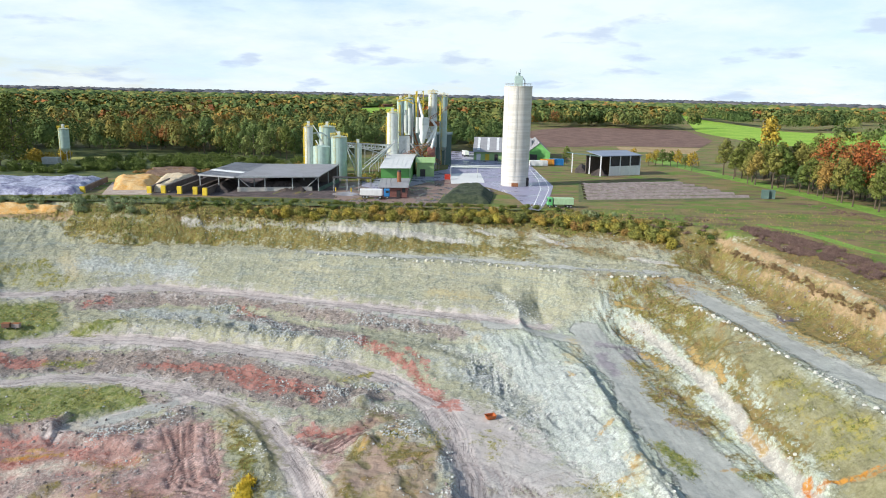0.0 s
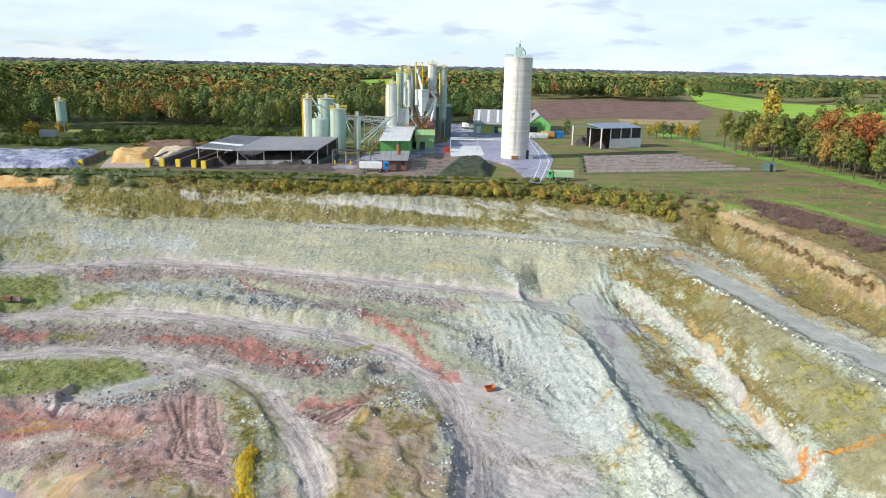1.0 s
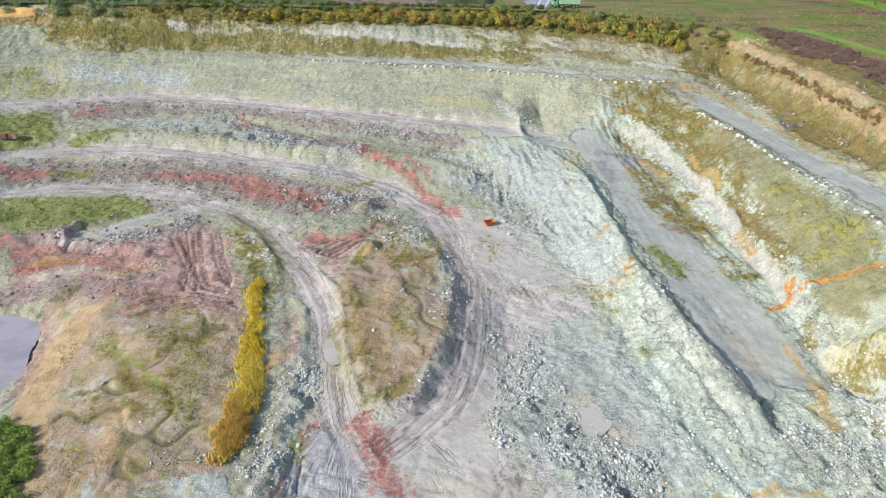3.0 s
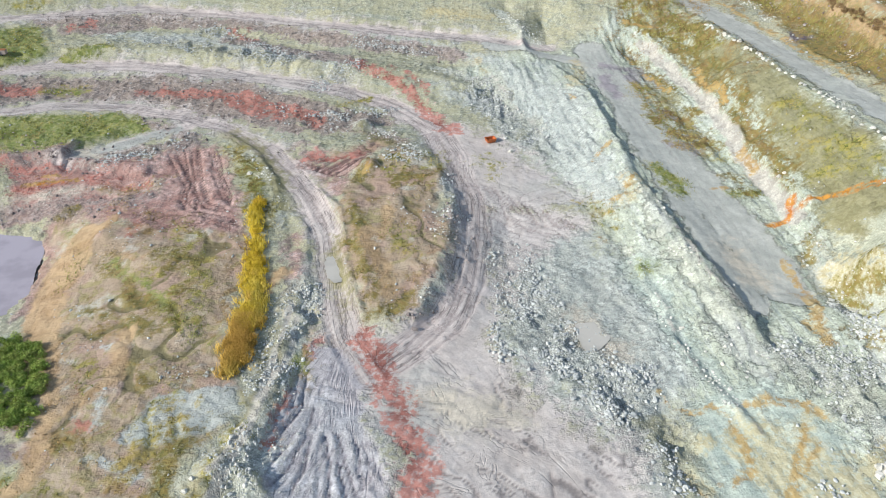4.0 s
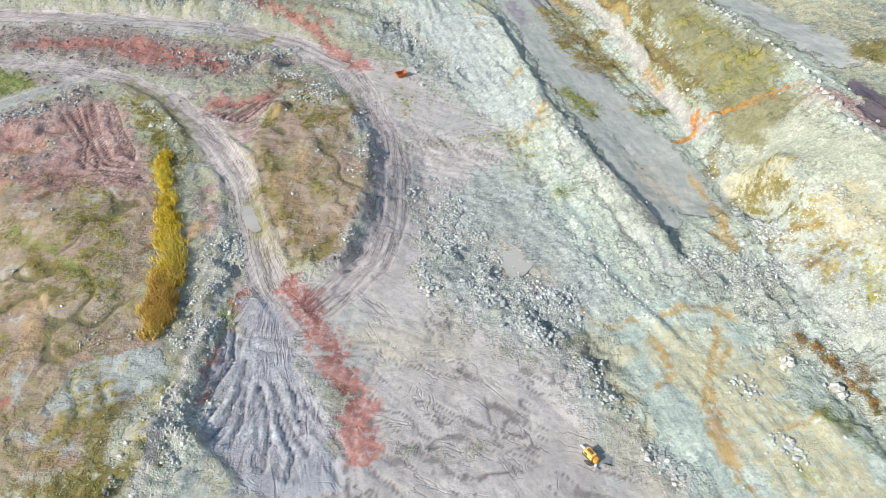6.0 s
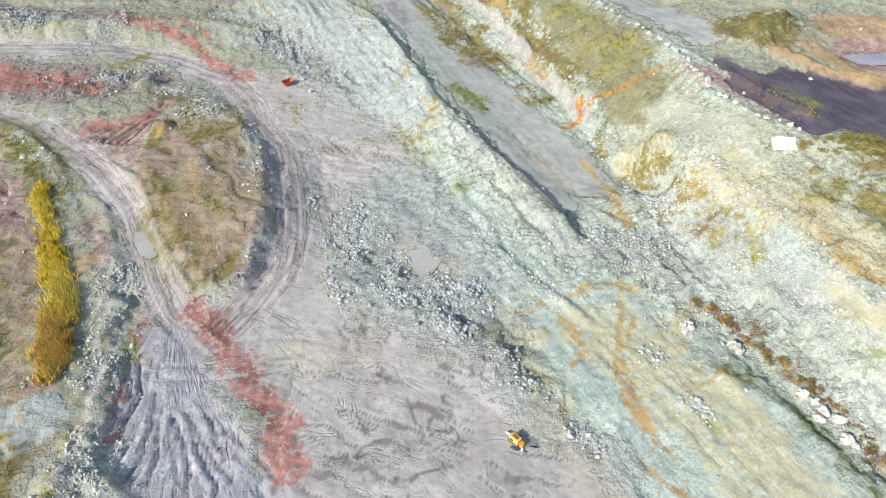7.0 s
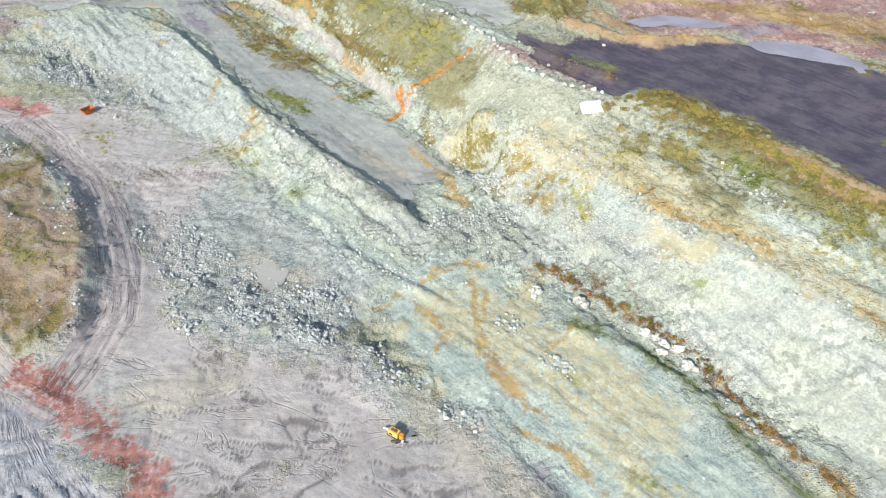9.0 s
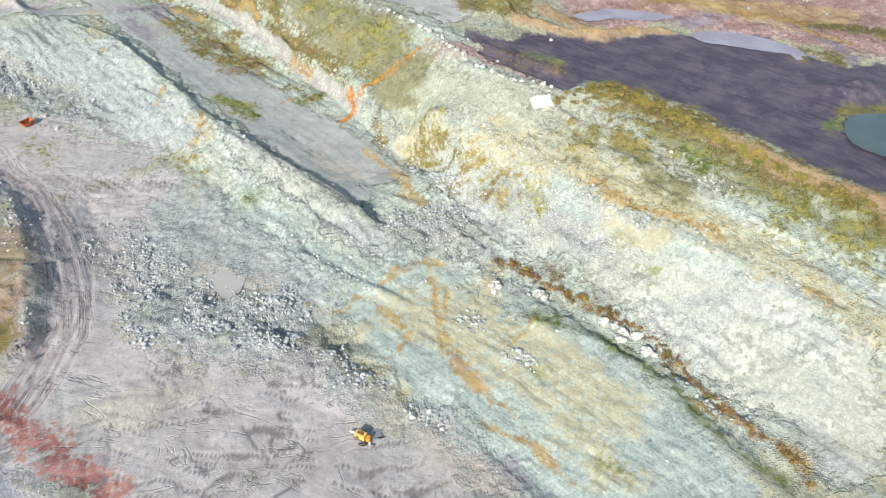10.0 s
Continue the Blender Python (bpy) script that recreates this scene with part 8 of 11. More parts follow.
def concrete_silo(x, y):
    t = thing("concrete_silo", x, y, 0, "tall pale concrete silo with lift rings and a green head house", "silo")
    bm = cyl(bmesh.new(), 0, 0, 0, 38.0, 5.35, None, 64)
    part("shell", bm, SILO_CONCRETE, t, smooth=False)
    for k, z in enumerate((4.0, 9.5, 10.4)):
        part("band", cyl(bmesh.new(), 0, 0, z, z + 0.14, 5.40, None, 64), GALV, t)
    for k in range(30):
        part("lift_joint", cyl(bmesh.new(), 0, 0, 1.2 + k * 1.24, 1.2 + k * 1.24 + 0.07, 5.385, None, 48, False), CONCRETE, t)
    part("roof", cyl(bmesh.new(), 0, 0, 38.0, 38.35, 5.5, None, 64), CONCRETE, t)
    bm = ring(bmesh.new(), 0, 0, 39.3, 5.2, 0.05, 32)
    ring(bm, 0, 0, 38.85, 5.2, 0.04, 32)
    for k in range(16):
        a = 6.2832 * k / 16
        tube(bm, (5.2 * math.cos(a), 5.2 * math.sin(a), 38.3), (5.2 * math.cos(a), 5.2 * math.sin(a), 39.3), 0.04, 5)
    part("railing", bm, GALV, t)
    head = part("head_house", box(bmesh.new(), -1.6, 1.4, -1.4, 1.4, 38.35, 42.2, 0.08), STEEL_TEAL, t, "teal sheet-steel filter house")
    part("cap", cyl(bmesh.new(), -0.3, 0, 42.2, 43.4, 0.9, 0.5, 12), STEEL_TEAL, head)
    part("vent", tube(tube(bmesh.new(), (0.4, 0, 42.2), (0.4, 0, 44.6), 0.14), (-1.0, 0.2, 42.2), (-1.0, 0.2, 44.0), 0.12), GALV, head)
    part("outlet_pipe", tube(tube(bmesh.new(), (1.4, -0.6, 41.6), (2.3, -0.6, 40.4), 0.2), (2.3, -0.6, 40.4), (2.4, -0.6, 38.3), 0.2), GALV, head)
    bm = bmesh.new()
    for k in (-0.25, 0.25):
        tube(bm, (k - 1.0, -5.52, 2.5), (k - 1.0, -5.52, 39.5), 0.05, 5)
    for k in range(90):
        tube(bm, (-1.25, -5.52, 2.8 + k * 0.4), (-0.75, -5.52, 2.8 + k * 0.4), 0.025, 4)
    part("ladder", bm, GALV, t)
    part("door", box(bmesh.new(), 4.2, 5.3, -3.2, -2.2, 0.1, 3.4, 0.05), DARK, t, "dark steel door at the foot")
    part("hatch", box(bmesh.new(), -1.6, 0.9, -5.6, -4.9, 0.1, 1.5, 0.05), RUST, t, "rusty hatch at the foot")
    return t


concrete_silo(27.7, 278.3)


def steel_silo(x, y, r, h, legs, material, label, group, rail=True):
    """A welded silo: shell with ring seams, cone roof, walkway rail, ladder, and a cone on legs where it stands off the ground."""
    t = thing("steel_silo", x, y, 0, label, "silo", group)
    seg = 28 if r > 2 else 20
    part("shell", cyl(bmesh.new(), 0, 0, legs, h - 0.5, r, None, seg), material, t, smooth=False)
    for k in range(int((h - legs) / 3.6)):
        part("seam", cyl(bmesh.new(), 0, 0, legs + 1.8 + 3.6 * k, legs + 1.92 + 3.6 * k, r + 0.035, None, seg, False), material, t)
    part("cone_roof", cyl(bmesh.new(), 0, 0, h - 0.5, h, r, 0.35, seg), material, t)
    if legs:
        part("hopper", cyl(bmesh.new(), 0, 0, max(legs - r * 1.1, 0.6), legs, 0.35, r, seg), material, t)
        for a in range(4):
            q = 0.785 + a * 1.5708
            part("leg", tube(bmesh.new(), (r * 0.9 * math.cos(q), r * 0.9 * math.sin(q), 0), (r * 0.9 * math.cos(q), r * 0.9 * math.sin(q), legs + 0.4), 0.16), GALV, t)
    if rail:
        bm = ring(bmesh.new(), 0, 0, h + 0.75, r + 0.25, 0.06, 18)
        ring(bm, 0, 0, h + 0.25, r + 0.25, 0.05, 18)
        for k in range(10):
            a = 0.6283 * k
            tube(bm, ((r + 0.25) * math.cos(a), (r + 0.25) * math.sin(a), h - 0.6), ((r + 0.25) * math.cos(a), (r + 0.25) * math.sin(a), h + 0.8), 0.05, 5)
        part("railing", bm, YELLOW, t, "yellow guard rail")
        part("walkway", cyl(bmesh.new(), 0, 0, h - 0.62, h - 0.54, r + 0.35, None, seg), YELLOW, t)
    bm = bmesh.new()
    a = -2.0
    lx, ly = (r + 0.25) * math.cos(a), (r + 0.25) * math.sin(a)
    for k in (-0.25, 0.25):
        tube(bm, (lx + k, ly, 0.3), (lx + k, ly, h + 0.9), 0.05, 5)
    for k in range(int(h / 0.8)):
        tube(bm, (lx - 0.25, ly, 0.5 + 0.8 * k), (lx + 0.25, ly, 0.5 + 0.8 * k), 0.04, 4)
    part("ladder", bm, YELLOW, t)
    part("filter", box(bmesh.new(), -0.6, 0.5, -0.5, 0.5, h - 0.1, h + 1.5, 0.06), STEEL_PALE, t)
    return t


G1, G2 = "silos of the lower battery", "silos of the mixing tower"
steel_silo(-56.4, 293.0, 1.7, 21.0, 0, STEEL_PALE, "slim pale steel silo with yellow ladder and rail", G1)
steel_silo(-50.7, 290.1, 3.4, 13.2, 0, STEEL_TEAL, "wide teal steel tank with a low cone roof", G1, False)
steel_silo(-51.1, 307.0, 3.5, 20.5, 0, STEEL_TEAL, "tall teal steel silo with yellow top rail", G1)
steel_silo(-43.1, 287.6, 3.2, 17.5, 0, STEEL_TEAL, "teal steel silo with yellow walkway", G1)
steel_silo(-35.6, 289.0, 1.45, 14.5, 0, STEEL_PALE, "slim free-standing pale green steel silo", G1, False)
steel_silo(-24.4, 326.7, 2.5, 26.5, 7, STEEL_PALE, "tall pale steel silo on legs beside the tower", G2)
steel_silo(-21.5, 337.6, 1.7, 32.0, 9, STEEL_TEAL, "slim teal steel silo high on legs", G2)
steel_silo(-17.7, 343.8, 2.4, 33.0, 9, STEEL_TEAL, "teal steel silo with yellow rail on the tower", G2)
steel_silo(-13.8, 347.5, 2.0, 30.0, 9, STEEL_TEAL, "teal steel silo behind the hoppers", G2)
steel_silo(-6.6, 351.9, 2.2, 35.5, 9, STEEL_PALE, "tallest teal steel silo with rusty collar", G2)
steel_silo(-1.2, 353.2, 1.8, 34.0, 9, STEEL_TEAL, "slim teal silo with yellow caged ladder", G2)


def lattice_tower(x, y, w, h):
    t = thing("access_tower", x, y, 0, "yellow steel stair tower with cross bracing and landings", "tower")
    for sx in (-1, 1):
        for sy in (-1, 1):
            part("post", box(bmesh.new(), sx * w - 0.14, sx * w + 0.14, sy * w - 0.14, sy * w + 0.14, 0, h), YELLOW, t)
    n = int(h / 4)
    for k in range(n):
        z0, z1 = k * 4, k * 4 + 4
        bm = bmesh.new()
        for s in (-1, 1):
            tube(bm, (-w, s * w, z0), (w, s * w, z1), 0.07, 5)
            tube(bm, (s * w, w, z0), (s * w, -w, z1), 0.07, 5)
        part("brace", bm, YELLOW, t)
        part("landing", box(bmesh.new(), -w - 0.3, w + 0.3, -w - 0.3, w + 0.3, z1 - 0.12, z1), GALV, t)
    return t


lattice_tower(-12.9, 353.4, 1.5, 36)
lattice_tower(-26.5, 328.8, 0.9, 24)
lattice_tower(-58.1, 294.8, 0.7, 20)


def mixing_tower():
    """Frames, hoppers, ducts and bins between the tall silos."""
    x, y = -13.8, 329.0
    t = thing("mixing_tower", x, y, 0, "steel mixing tower with white hopper, grey bins, ducts and inclined conveyors", "process tower")
    for px in (-9, -3, 3, 9):
        for py in (0, 8):
            part("column", box(bmesh.new(), px - 0.2, px + 0.2, py - 0.2, py + 0.2, 0, 17), RUST if px < 0 else GALV, t)
    for z in (5.5, 11, 16.8):
        part("deck", box(bmesh.new(), -9.4, 9.4, -0.4, 8.4, z, z + 0.25), GALV, t)
        bm = tube(bmesh.new(), (-9.4, -0.4, z + 1.1), (9.4, -0.4, z + 1.1), 0.05, 5)
        for k in range(11):
            tube(bm, (-9.4 + k * 1.88, -0.4, z), (-9.4 + k * 1.88, -0.4, z + 1.1), 0.04, 4)
        part("guard_rail", bm, YELLOW, t)
    part("hopper", cyl(bmesh.new(), 3.2, -1.5, 12.2, 20.5, 0.7, 3.0, 4), ROOF_WHITE, t, "white sheet-steel hopper")
    part("hopper_rim", cyl(bmesh.new(), 3.2, -1.5, 20.5, 24.0, 3.0, 3.0, 4), STEEL_PALE, t)
    part("bin", box(bmesh.new(), -7.8, -2.6, -2.0, 3.0, 6.5, 15.5, 0.1), GALV, t, "ribbed grey bin")
    part("bin", box(bmesh.new(), 5.5, 9.0, -1.0, 4.0, 5.7, 10.5, 0.1), BRICK, t, "rusty red bin")
    for a, b in (((-6.5, -1, 15.5), (-4.5, 0, 27)), ((-1.2, -1.2, 12), (-2.2, 0, 26)), ((3.2, -1.5, 24), (0.5, 2, 33)), ((7.5, -1.4, 10), (9.5, 0, 20)), ((9.5, 0, 20), (7.0, 1, 23)), ((5.2, -1.4, 12), (9.5, 0, 20)), ((-9, -1, 4), (-2, -1.4, 12)), ((-2, -1.4, 12), (2, -1.4, 6)), ((-12, -2, 1), (-5, -2, 9))):
        part("duct", tube(bmesh.new(), a, b, 0.55, 12), ROOF_WHITE if a[0] > 2 else GALV, t)
    for a, b in (((-4.5, -2.4, 17), (-4.5, -2.4, 25)), ((-2.8, -2.2, 16), (-2.8, -2.2, 28)), ((0.8, -2.2, 17), (0.8, -2.2, 24))):
        bm = tube(bmesh.new(), a, b, 0.8, 14)
        part("cyclone", bm, STEEL_PALE, t)
    for a, b in (((-14, -3, 2.0), (6, -3.6, 11.5)), ((12, -3.2, 3), (-1, -3.2, 10)), ((-2, 4, 17), (16, 5, 29))):
        bm = bmesh.new()
        for o in (-0.5, 0.5):
            tube(bm, (a[0], a[1] + o, a[2]), (b[0], b[1] + o, b[2]), 0.09, 5)
            tube(bm, (a[0], a[1] + o, a[2] + 1.2), (b[0], b[1] + o, b[2] + 1.2), 0.09, 5)
        for k in range(12):
            u, v = k / 12, (k + 1) / 12
            p = [a[i] + (b[i] - a[i]) * u for i in range(3)]
            q = [a[i] + (b[i] - a[i]) * v for i in range(3)]
            tube(bm, (p[0], p[1] - 0.5, p[2]), (q[0], q[1] - 0.5, q[2] + 1.2), 0.05, 4)
        conveyor = part("conveyor_frame", bm, RUST, t)
        bm = bmesh.new()
        slab(bm, [(a[0], a[1] - 0.4, a[2] + 0.6), (b[0], b[1] - 0.4, b[2] + 0.6), (b[0], b[1] + 0.4, b[2] + 0.6), (a[0], a[1] + 0.4, a[2] + 0.6)], 0.1)
        part("belt", bm, DARK, conveyor)
    part("collar", cyl(bmesh.new(), 8.4, 5, 20, 22, 2.5, None, 18), RUST, t)
    return t


mixing_tower()


def conveyor_bridge():
    (ax, ay), (bx, by) = (-45.4, 322.2), (-25.5, 326.5)
    t = thing("conveyor_bridge", ax, ay, 0, "long lattice conveyor bridge between the silo batteries", "conveyor")
    n, dx, dy = 12, bx - ax, by - ay
    bm = bmesh.new()
    for o in (-0.8, 0.8):
        for z0, z1 in ((10.2, 8.6), (12.2, 10.6)):
            tube(bm, (0, o, z0), (dx, dy + o, z1), 0.12, 5)
        for k in range(n):
            u, v = k / n, (k + 1) / n
            tube(bm, (dx * u, dy * u + o, 10.2 - 1.6 * u), (dx * v, dy * v + o, 12.2 - 1.6 * v), 0.08, 4)
            tube(bm, (dx * u, dy * u + o, 10.2 - 1.6 * u), (dx * u, dy * u + o, 12.2 - 1.6 * u), 0.08, 4)
    part("truss", bm, STEEL_PALE, t)
    bm = bmesh.new()
    slab(bm, [(0, -0.7, 11.0), (dx, dy - 0.7, 9.4), (dx, dy + 0.7, 9.4), (0, 0.7, 11.0)], 0.3)
    part("belt", bm, GALV, t)
    for u in (0.3, 0.62, 0.85):
        part("trestle", tube(tube(bmesh.new(), (dx * u - 1.5, dy * u, 0), (dx * u, dy * u, 10 - 1.6 * u), 0.14, 6), (dx * u + 1.5, dy * u, 0), (dx * u, dy * u, 10 - 1.6 * u), 0.14, 6), GALV, t)
    part("handrail", tube(bmesh.new(), (0, -0.8, 12.9), (dx, dy - 0.8, 11.3), 0.05, 5), YELLOW, t)
    for a, b in (((-12, -8, 13.5), (-4, -12, 1)), ((-3, -9, 18), (8, -10, 3)), ((-14, -4, 20), (-8, -6, 12))):
        part("chute", tube(bmesh.new(), a, b, 0.28, 8), STEEL_PALE, t)
    return t


conveyor_bridge()


def hall(name, corners, eave, ridge, wall, roof, label, along=True, doors=(), stripes=0):
    """A gabled hall on four corners of the plan (front left, front right, back right, back left)."""
    (ax, ay), (bx, by), (cx, cy), (dx, dy) = corners
    t = thing(name, ax, ay, 0, label, "building")
    q = [(px - ax, py - ay) for px, py in corners]
    bm = bmesh.new()
    low = [bm.verts.new((px, py, 0)) for px, py in q]
    top = [bm.verts.new((px, py, eave)) for px, py in q]
    mid = lambda a, b: ((q[a][0] + q[b][0]) / 2, (q[a][1] + q[b][1]) / 2)
    for k in range(4):
        bm.faces.new((low[k], low[(k + 1) % 4], top[(k + 1) % 4], top[k]))
    ends = ((0, 3), (1, 2)) if along else ((0, 1), (3, 2))
    peaks = [mid(*e) for e in ends]
    for e, p in zip(ends, peaks):
        bm.faces.new((top[e[0]], top[e[1]], bm.verts.new((*p, ridge - 0.15))))
    bmesh.ops.recalc_face_normals(bm, faces=bm.faces[:])
    part("wall", bm, wall, t)
    (p0, p1) = [Vector((*p, ridge)) for p in peaks]
    out = (p1 - p0).normalized() * 0.5
    for pair in (((0, 1), (3, 2)) if along else ((0, 3), (1, 2))):
        u, v = (Vector((*q[k], eave)) for k in pair)
        away_u, away_v = (u - p0) * 0.06, (v - p1) * 0.06
        slope = part("roof", slab(bmesh.new(), [u + away_u - out, v + away_v + out, p1 + out, p0 - out], 0.15), roof, t)
        bm = bmesh.new()
        n = int((v - u).length / 1.6)
        for k in range(n + 1):
            f = k / n
            s, e = u.lerp(v, f), p0.lerp(p1, f)
            tube(bm, s + Vector((0, 0, 0.03)), e + Vector((0, 0, 0.03)), 0.05, 4)
        part("rib", bm, roof, slope)
        for k in range(stripes):
            f0, f1 = (k + 0.35) / stripes, (k + 0.6) / stripes
            s0, s1, e1, e0 = u.lerp(v, f0), u.lerp(v, f1), p0.lerp(p1, f1), p0.lerp(p1, f0)
            up = Vector((0, 0, 0.12))
            part("skylight", slab(bmesh.new(), [s0.lerp(e0, 0.06) + up, s1.lerp(e1, 0.06) + up, s1.lerp(e1, 0.94) + up, s0.lerp(e0, 0.94) + up], 0.08), ROOF_WHITE, slope, "translucent white skylight strip")
    a, b = Vector((*q[0], 0)), Vector((*q[1], 0))
    side = (b - a).normalized()
    face = Vector((side.y, -side.x, 0))
    for f0, f1, z0, z1, mat, kind in doors:
        s, e = a.lerp(b, f0) + face * 0.02, a.lerp(b, f1) + face * 0.02
        bm = bmesh.new()
        slab(bm, [s + face * 0.12 + Vector((0, 0, z1)), e + face * 0.12 + Vector((0, 0, z1)), e + Vector((0, 0, z1)), s + Vector((0, 0, z1))], z1 - z0)
        part(kind, bm, mat, t)
    return t


hall("green_hall", [(-24.1, 265.8), (-13.5, 267.6), (-13.8, 329.0), (-25.5, 326.5)], 7.2, 7.8, GREEN, ROOF_WHITE, "green-clad hall with a flat white sheet roof", True, ((0.55, 0.68, 0, 2.2, DARK, "door"),))
hall("brick_building", [(-22.0, 237.8), (-12.8, 239.2), (-13.3, 264.3), (-23.2, 262.6)], 3.4, 3.7, BRICK, ROOF_GREY, "low red brick pump house with a flat roof", True, ((0.15, 0.3, 1.6, 3.0, GLASS, "window"), (0.62, 0.76, 0, 2.3, DARK, "door"), (0.82, 0.94, 1.6, 3.0, GLASS, "window")))
hall("green_annex", [(-12.0, 299.7), (-4.6, 301.1), (-5.0, 325.9), (-12.8, 324.3)], 6.2, 7.2, LIGHT_GREEN, LIGHT_GREEN, "light green annex with a sloping sheet roof", True, ((0.2, 0.5, 0, 3.2, DARK, "roller_door"),))
hall("dark_green_block", [(-5.2, 352.3), (3.0, 354.1), (3.2, 378.6), (-5.3, 376.6)], 15.0, 15.6, DARK_GREEN, DARK_GREEN, "tall dark green clad bagging building", True)
hall("long_shed", [(15.4, 381.6), (46.7, 382.6), (51.5, 435.2), (18.8, 434.7)], 5.2, 11.0, LIGHT_GREEN, ROOF_GREY, "long storehouse with a grey roof and white skylights", True, ((0.05, 0.12, 0, 3.6, WHITE_PAINT, "roller_door"), (0.2, 0.27, 0, 3.6, YELLOW, "roller_door"), (0.36, 0.42, 0, 3.4, DARK, "roller_door")), 6)
hall("green_gable_hall", [(44.4, 378.8), (55.7, 375.2), (59.7, 429.2), (48.2, 430.2)], 5.5, 10.5, GREEN, ROOF_GREY, "green gabled hall with a dark gateway", False, ((0.08, 0.42, 0, 4.2, DARK, "gateway"),))
hall("farm_barn", [(-161.5, 1741.6), (-128.7, 1781.8), (-138.2, 1891.7), (-170.1, 1849.8)], 4.0, 9.0, BRICK, BRICK, "distant farm barn with a red roof", True)


def carport():
    fl, fr, br, bl = (-86.9, 247.0), (-44.4, 248.5), (-41.4, 275.6), (-81.8, 275.3)
    mf, mb = (-71.9, 241.4), (-68.7, 271.5)
    t = thing("open_storage_shed", fl[0], fl[1], 0, "large open storage shed with grey sheet roof on steel posts", "shed")
    o = lambda p, z: (p[0] - fl[0], p[1] - fl[1], z)

    def plane(a, b, c, d, name, za, zb):
        roof = part(name, slab(bmesh.new(), [o(a, za), o(b, za), o(c, zb), o(d, zb)], 0.35), ROOF_GREY, t, "grey ribbed roof sheet")
        bm = bmesh.new()
        for k in range(25):
            f = k / 24
            s, e = Vector(o(a, za)).lerp(Vector(o(b, za)), f), Vector(o(d, zb)).lerp(Vector(o(c, zb)), f)
            tube(bm, s + Vector((0, 0, 0.03)), e + Vector((0, 0, 0.03)), 0.06, 4)
        part("rib", bm, ROOF_GREY, roof)
        part("fascia", tube(bmesh.new(), o(a, za - 0.3), o(b, za - 0.3), 0.22, 6), GALV, roof)
        return roof

    gap = ((mf[0] - 0.5, mf[1]), (mb[0] - 0.5, mb[1]))
    left = plane(fl, gap[0], gap[1], bl, "roof", 5.3, 6.9)
    s, e = Vector(o(fl, 5.42)), Vector(o(bl, 7.02))
    s1, e1 = Vector(o(gap[0], 5.42)), Vector(o(gap[1], 7.02))
    part("skylight", slab(bmesh.new(), [s.lerp(e, 0.30), s1.lerp(e1, 0.24), s1.lerp(e1, 0.34), s.lerp(e, 0.40)], 0.06), ROOF_WHITE, left, "pale translucent strip")
    plane(mf, fr, br, mb, "roof", 5.4, 7.0)
    for f in (0.02, 0.33, 0.66, 0.98):
        for v, z in ((0.03, 5.3), (0.5, 6.0), (0.97, 6.8)):
            p = Vector(o(mf, 0)).lerp(Vector(o(fr, 0)), f).lerp(Vector(o(mb, 0)).lerp(Vector(o(br, 0)), f), v)
            part("post", box(bmesh.new(), p.x - 0.16, p.x + 0.16, p.y - 0.16, p.y + 0.16, 0, z - 0.2), GALV, t)
    for f0, f1 in ((0.02, 0.2), (0.98, 0.8)):
        p, q = Vector(o(mf, 0)).lerp(Vector(o(fr, 0)), f0), Vector(o(mf, 0)).lerp(Vector(o(fr, 0)), f1)
        part("brace", tube(bmesh.new(), p + Vector((0, 0.6, 5.0)), q + Vector((0, 0.6, 0.4)), 0.12, 6), GALV, t)
    for f in (0.05, 0.55):
        p = Vector(o(fl, 0)).lerp(Vector(o(mf, 0)), f)
        part("post", box(bmesh.new(), p.x - 0.14, p.x + 0.14, p.y - 0.1, p.y + 0.18, 0, 5.1), GALV, t)
    part("back_wall", slab(bmesh.new(), [o(mb, 6.4), o(br, 6.4), (br[0] - fl[0], br[1] - fl[1] - 0.4, 6.4), (mb[0] - fl[0], mb[1] - fl[1] - 0.4, 6.4)], 6.4), DARK_WALL, t)
    part("side_wall", slab(bmesh.new(), [o(br, 1.3), o(fr, 1.3), (fr[0] - fl[0] - 0.3, fr[1] - fl[1], 1.3), (br[0] - fl[0] - 0.3, br[1] - fl[1], 1.3)], 1.3), DARK_GREEN, t)
    p, q = Vector(o(mf, 0)).lerp(Vector(o(fr, 0)), 0.0), Vector(o(mf, 0)).lerp(Vector(o(fr, 0)), 0.9)
    part("front_wall", slab(bmesh.new(), [p + Vector((0, 1.2, 1.5)), q + Vector((0, 1.2, 1.5)), q + Vector((0, 1.6, 1.5)), p + Vector((0, 1.6, 1.5))], 1.5), CONCRETE, t, "low stained concrete wall")
    return t


carport()


def canopy():
    x, y = -40.2, 250.4
    t = thing("canopy", x, y, 0, "flat dark canopy on slim posts beside the shed", "canopy")
    part("roof", box(bmesh.new(), 0, 14.0, 0, 4.0, 4.6, 4.8, 0.03), DARK, t)
    for px in (0.4, 5, 9.5, 13.6):
        for py in (0.3, 3.7):
            part("post", box(bmesh.new(), px - 0.1, px + 0.1, py - 0.1, py + 0.1, 0, 4.6), GALV, t)
    for px in (1.5, 7, 11.5):
        part("bollard", cyl(bmesh.new(), px, -1.2, 0, 1.4, 0.22, None, 12), YELLOW, t)
    return t


canopy()


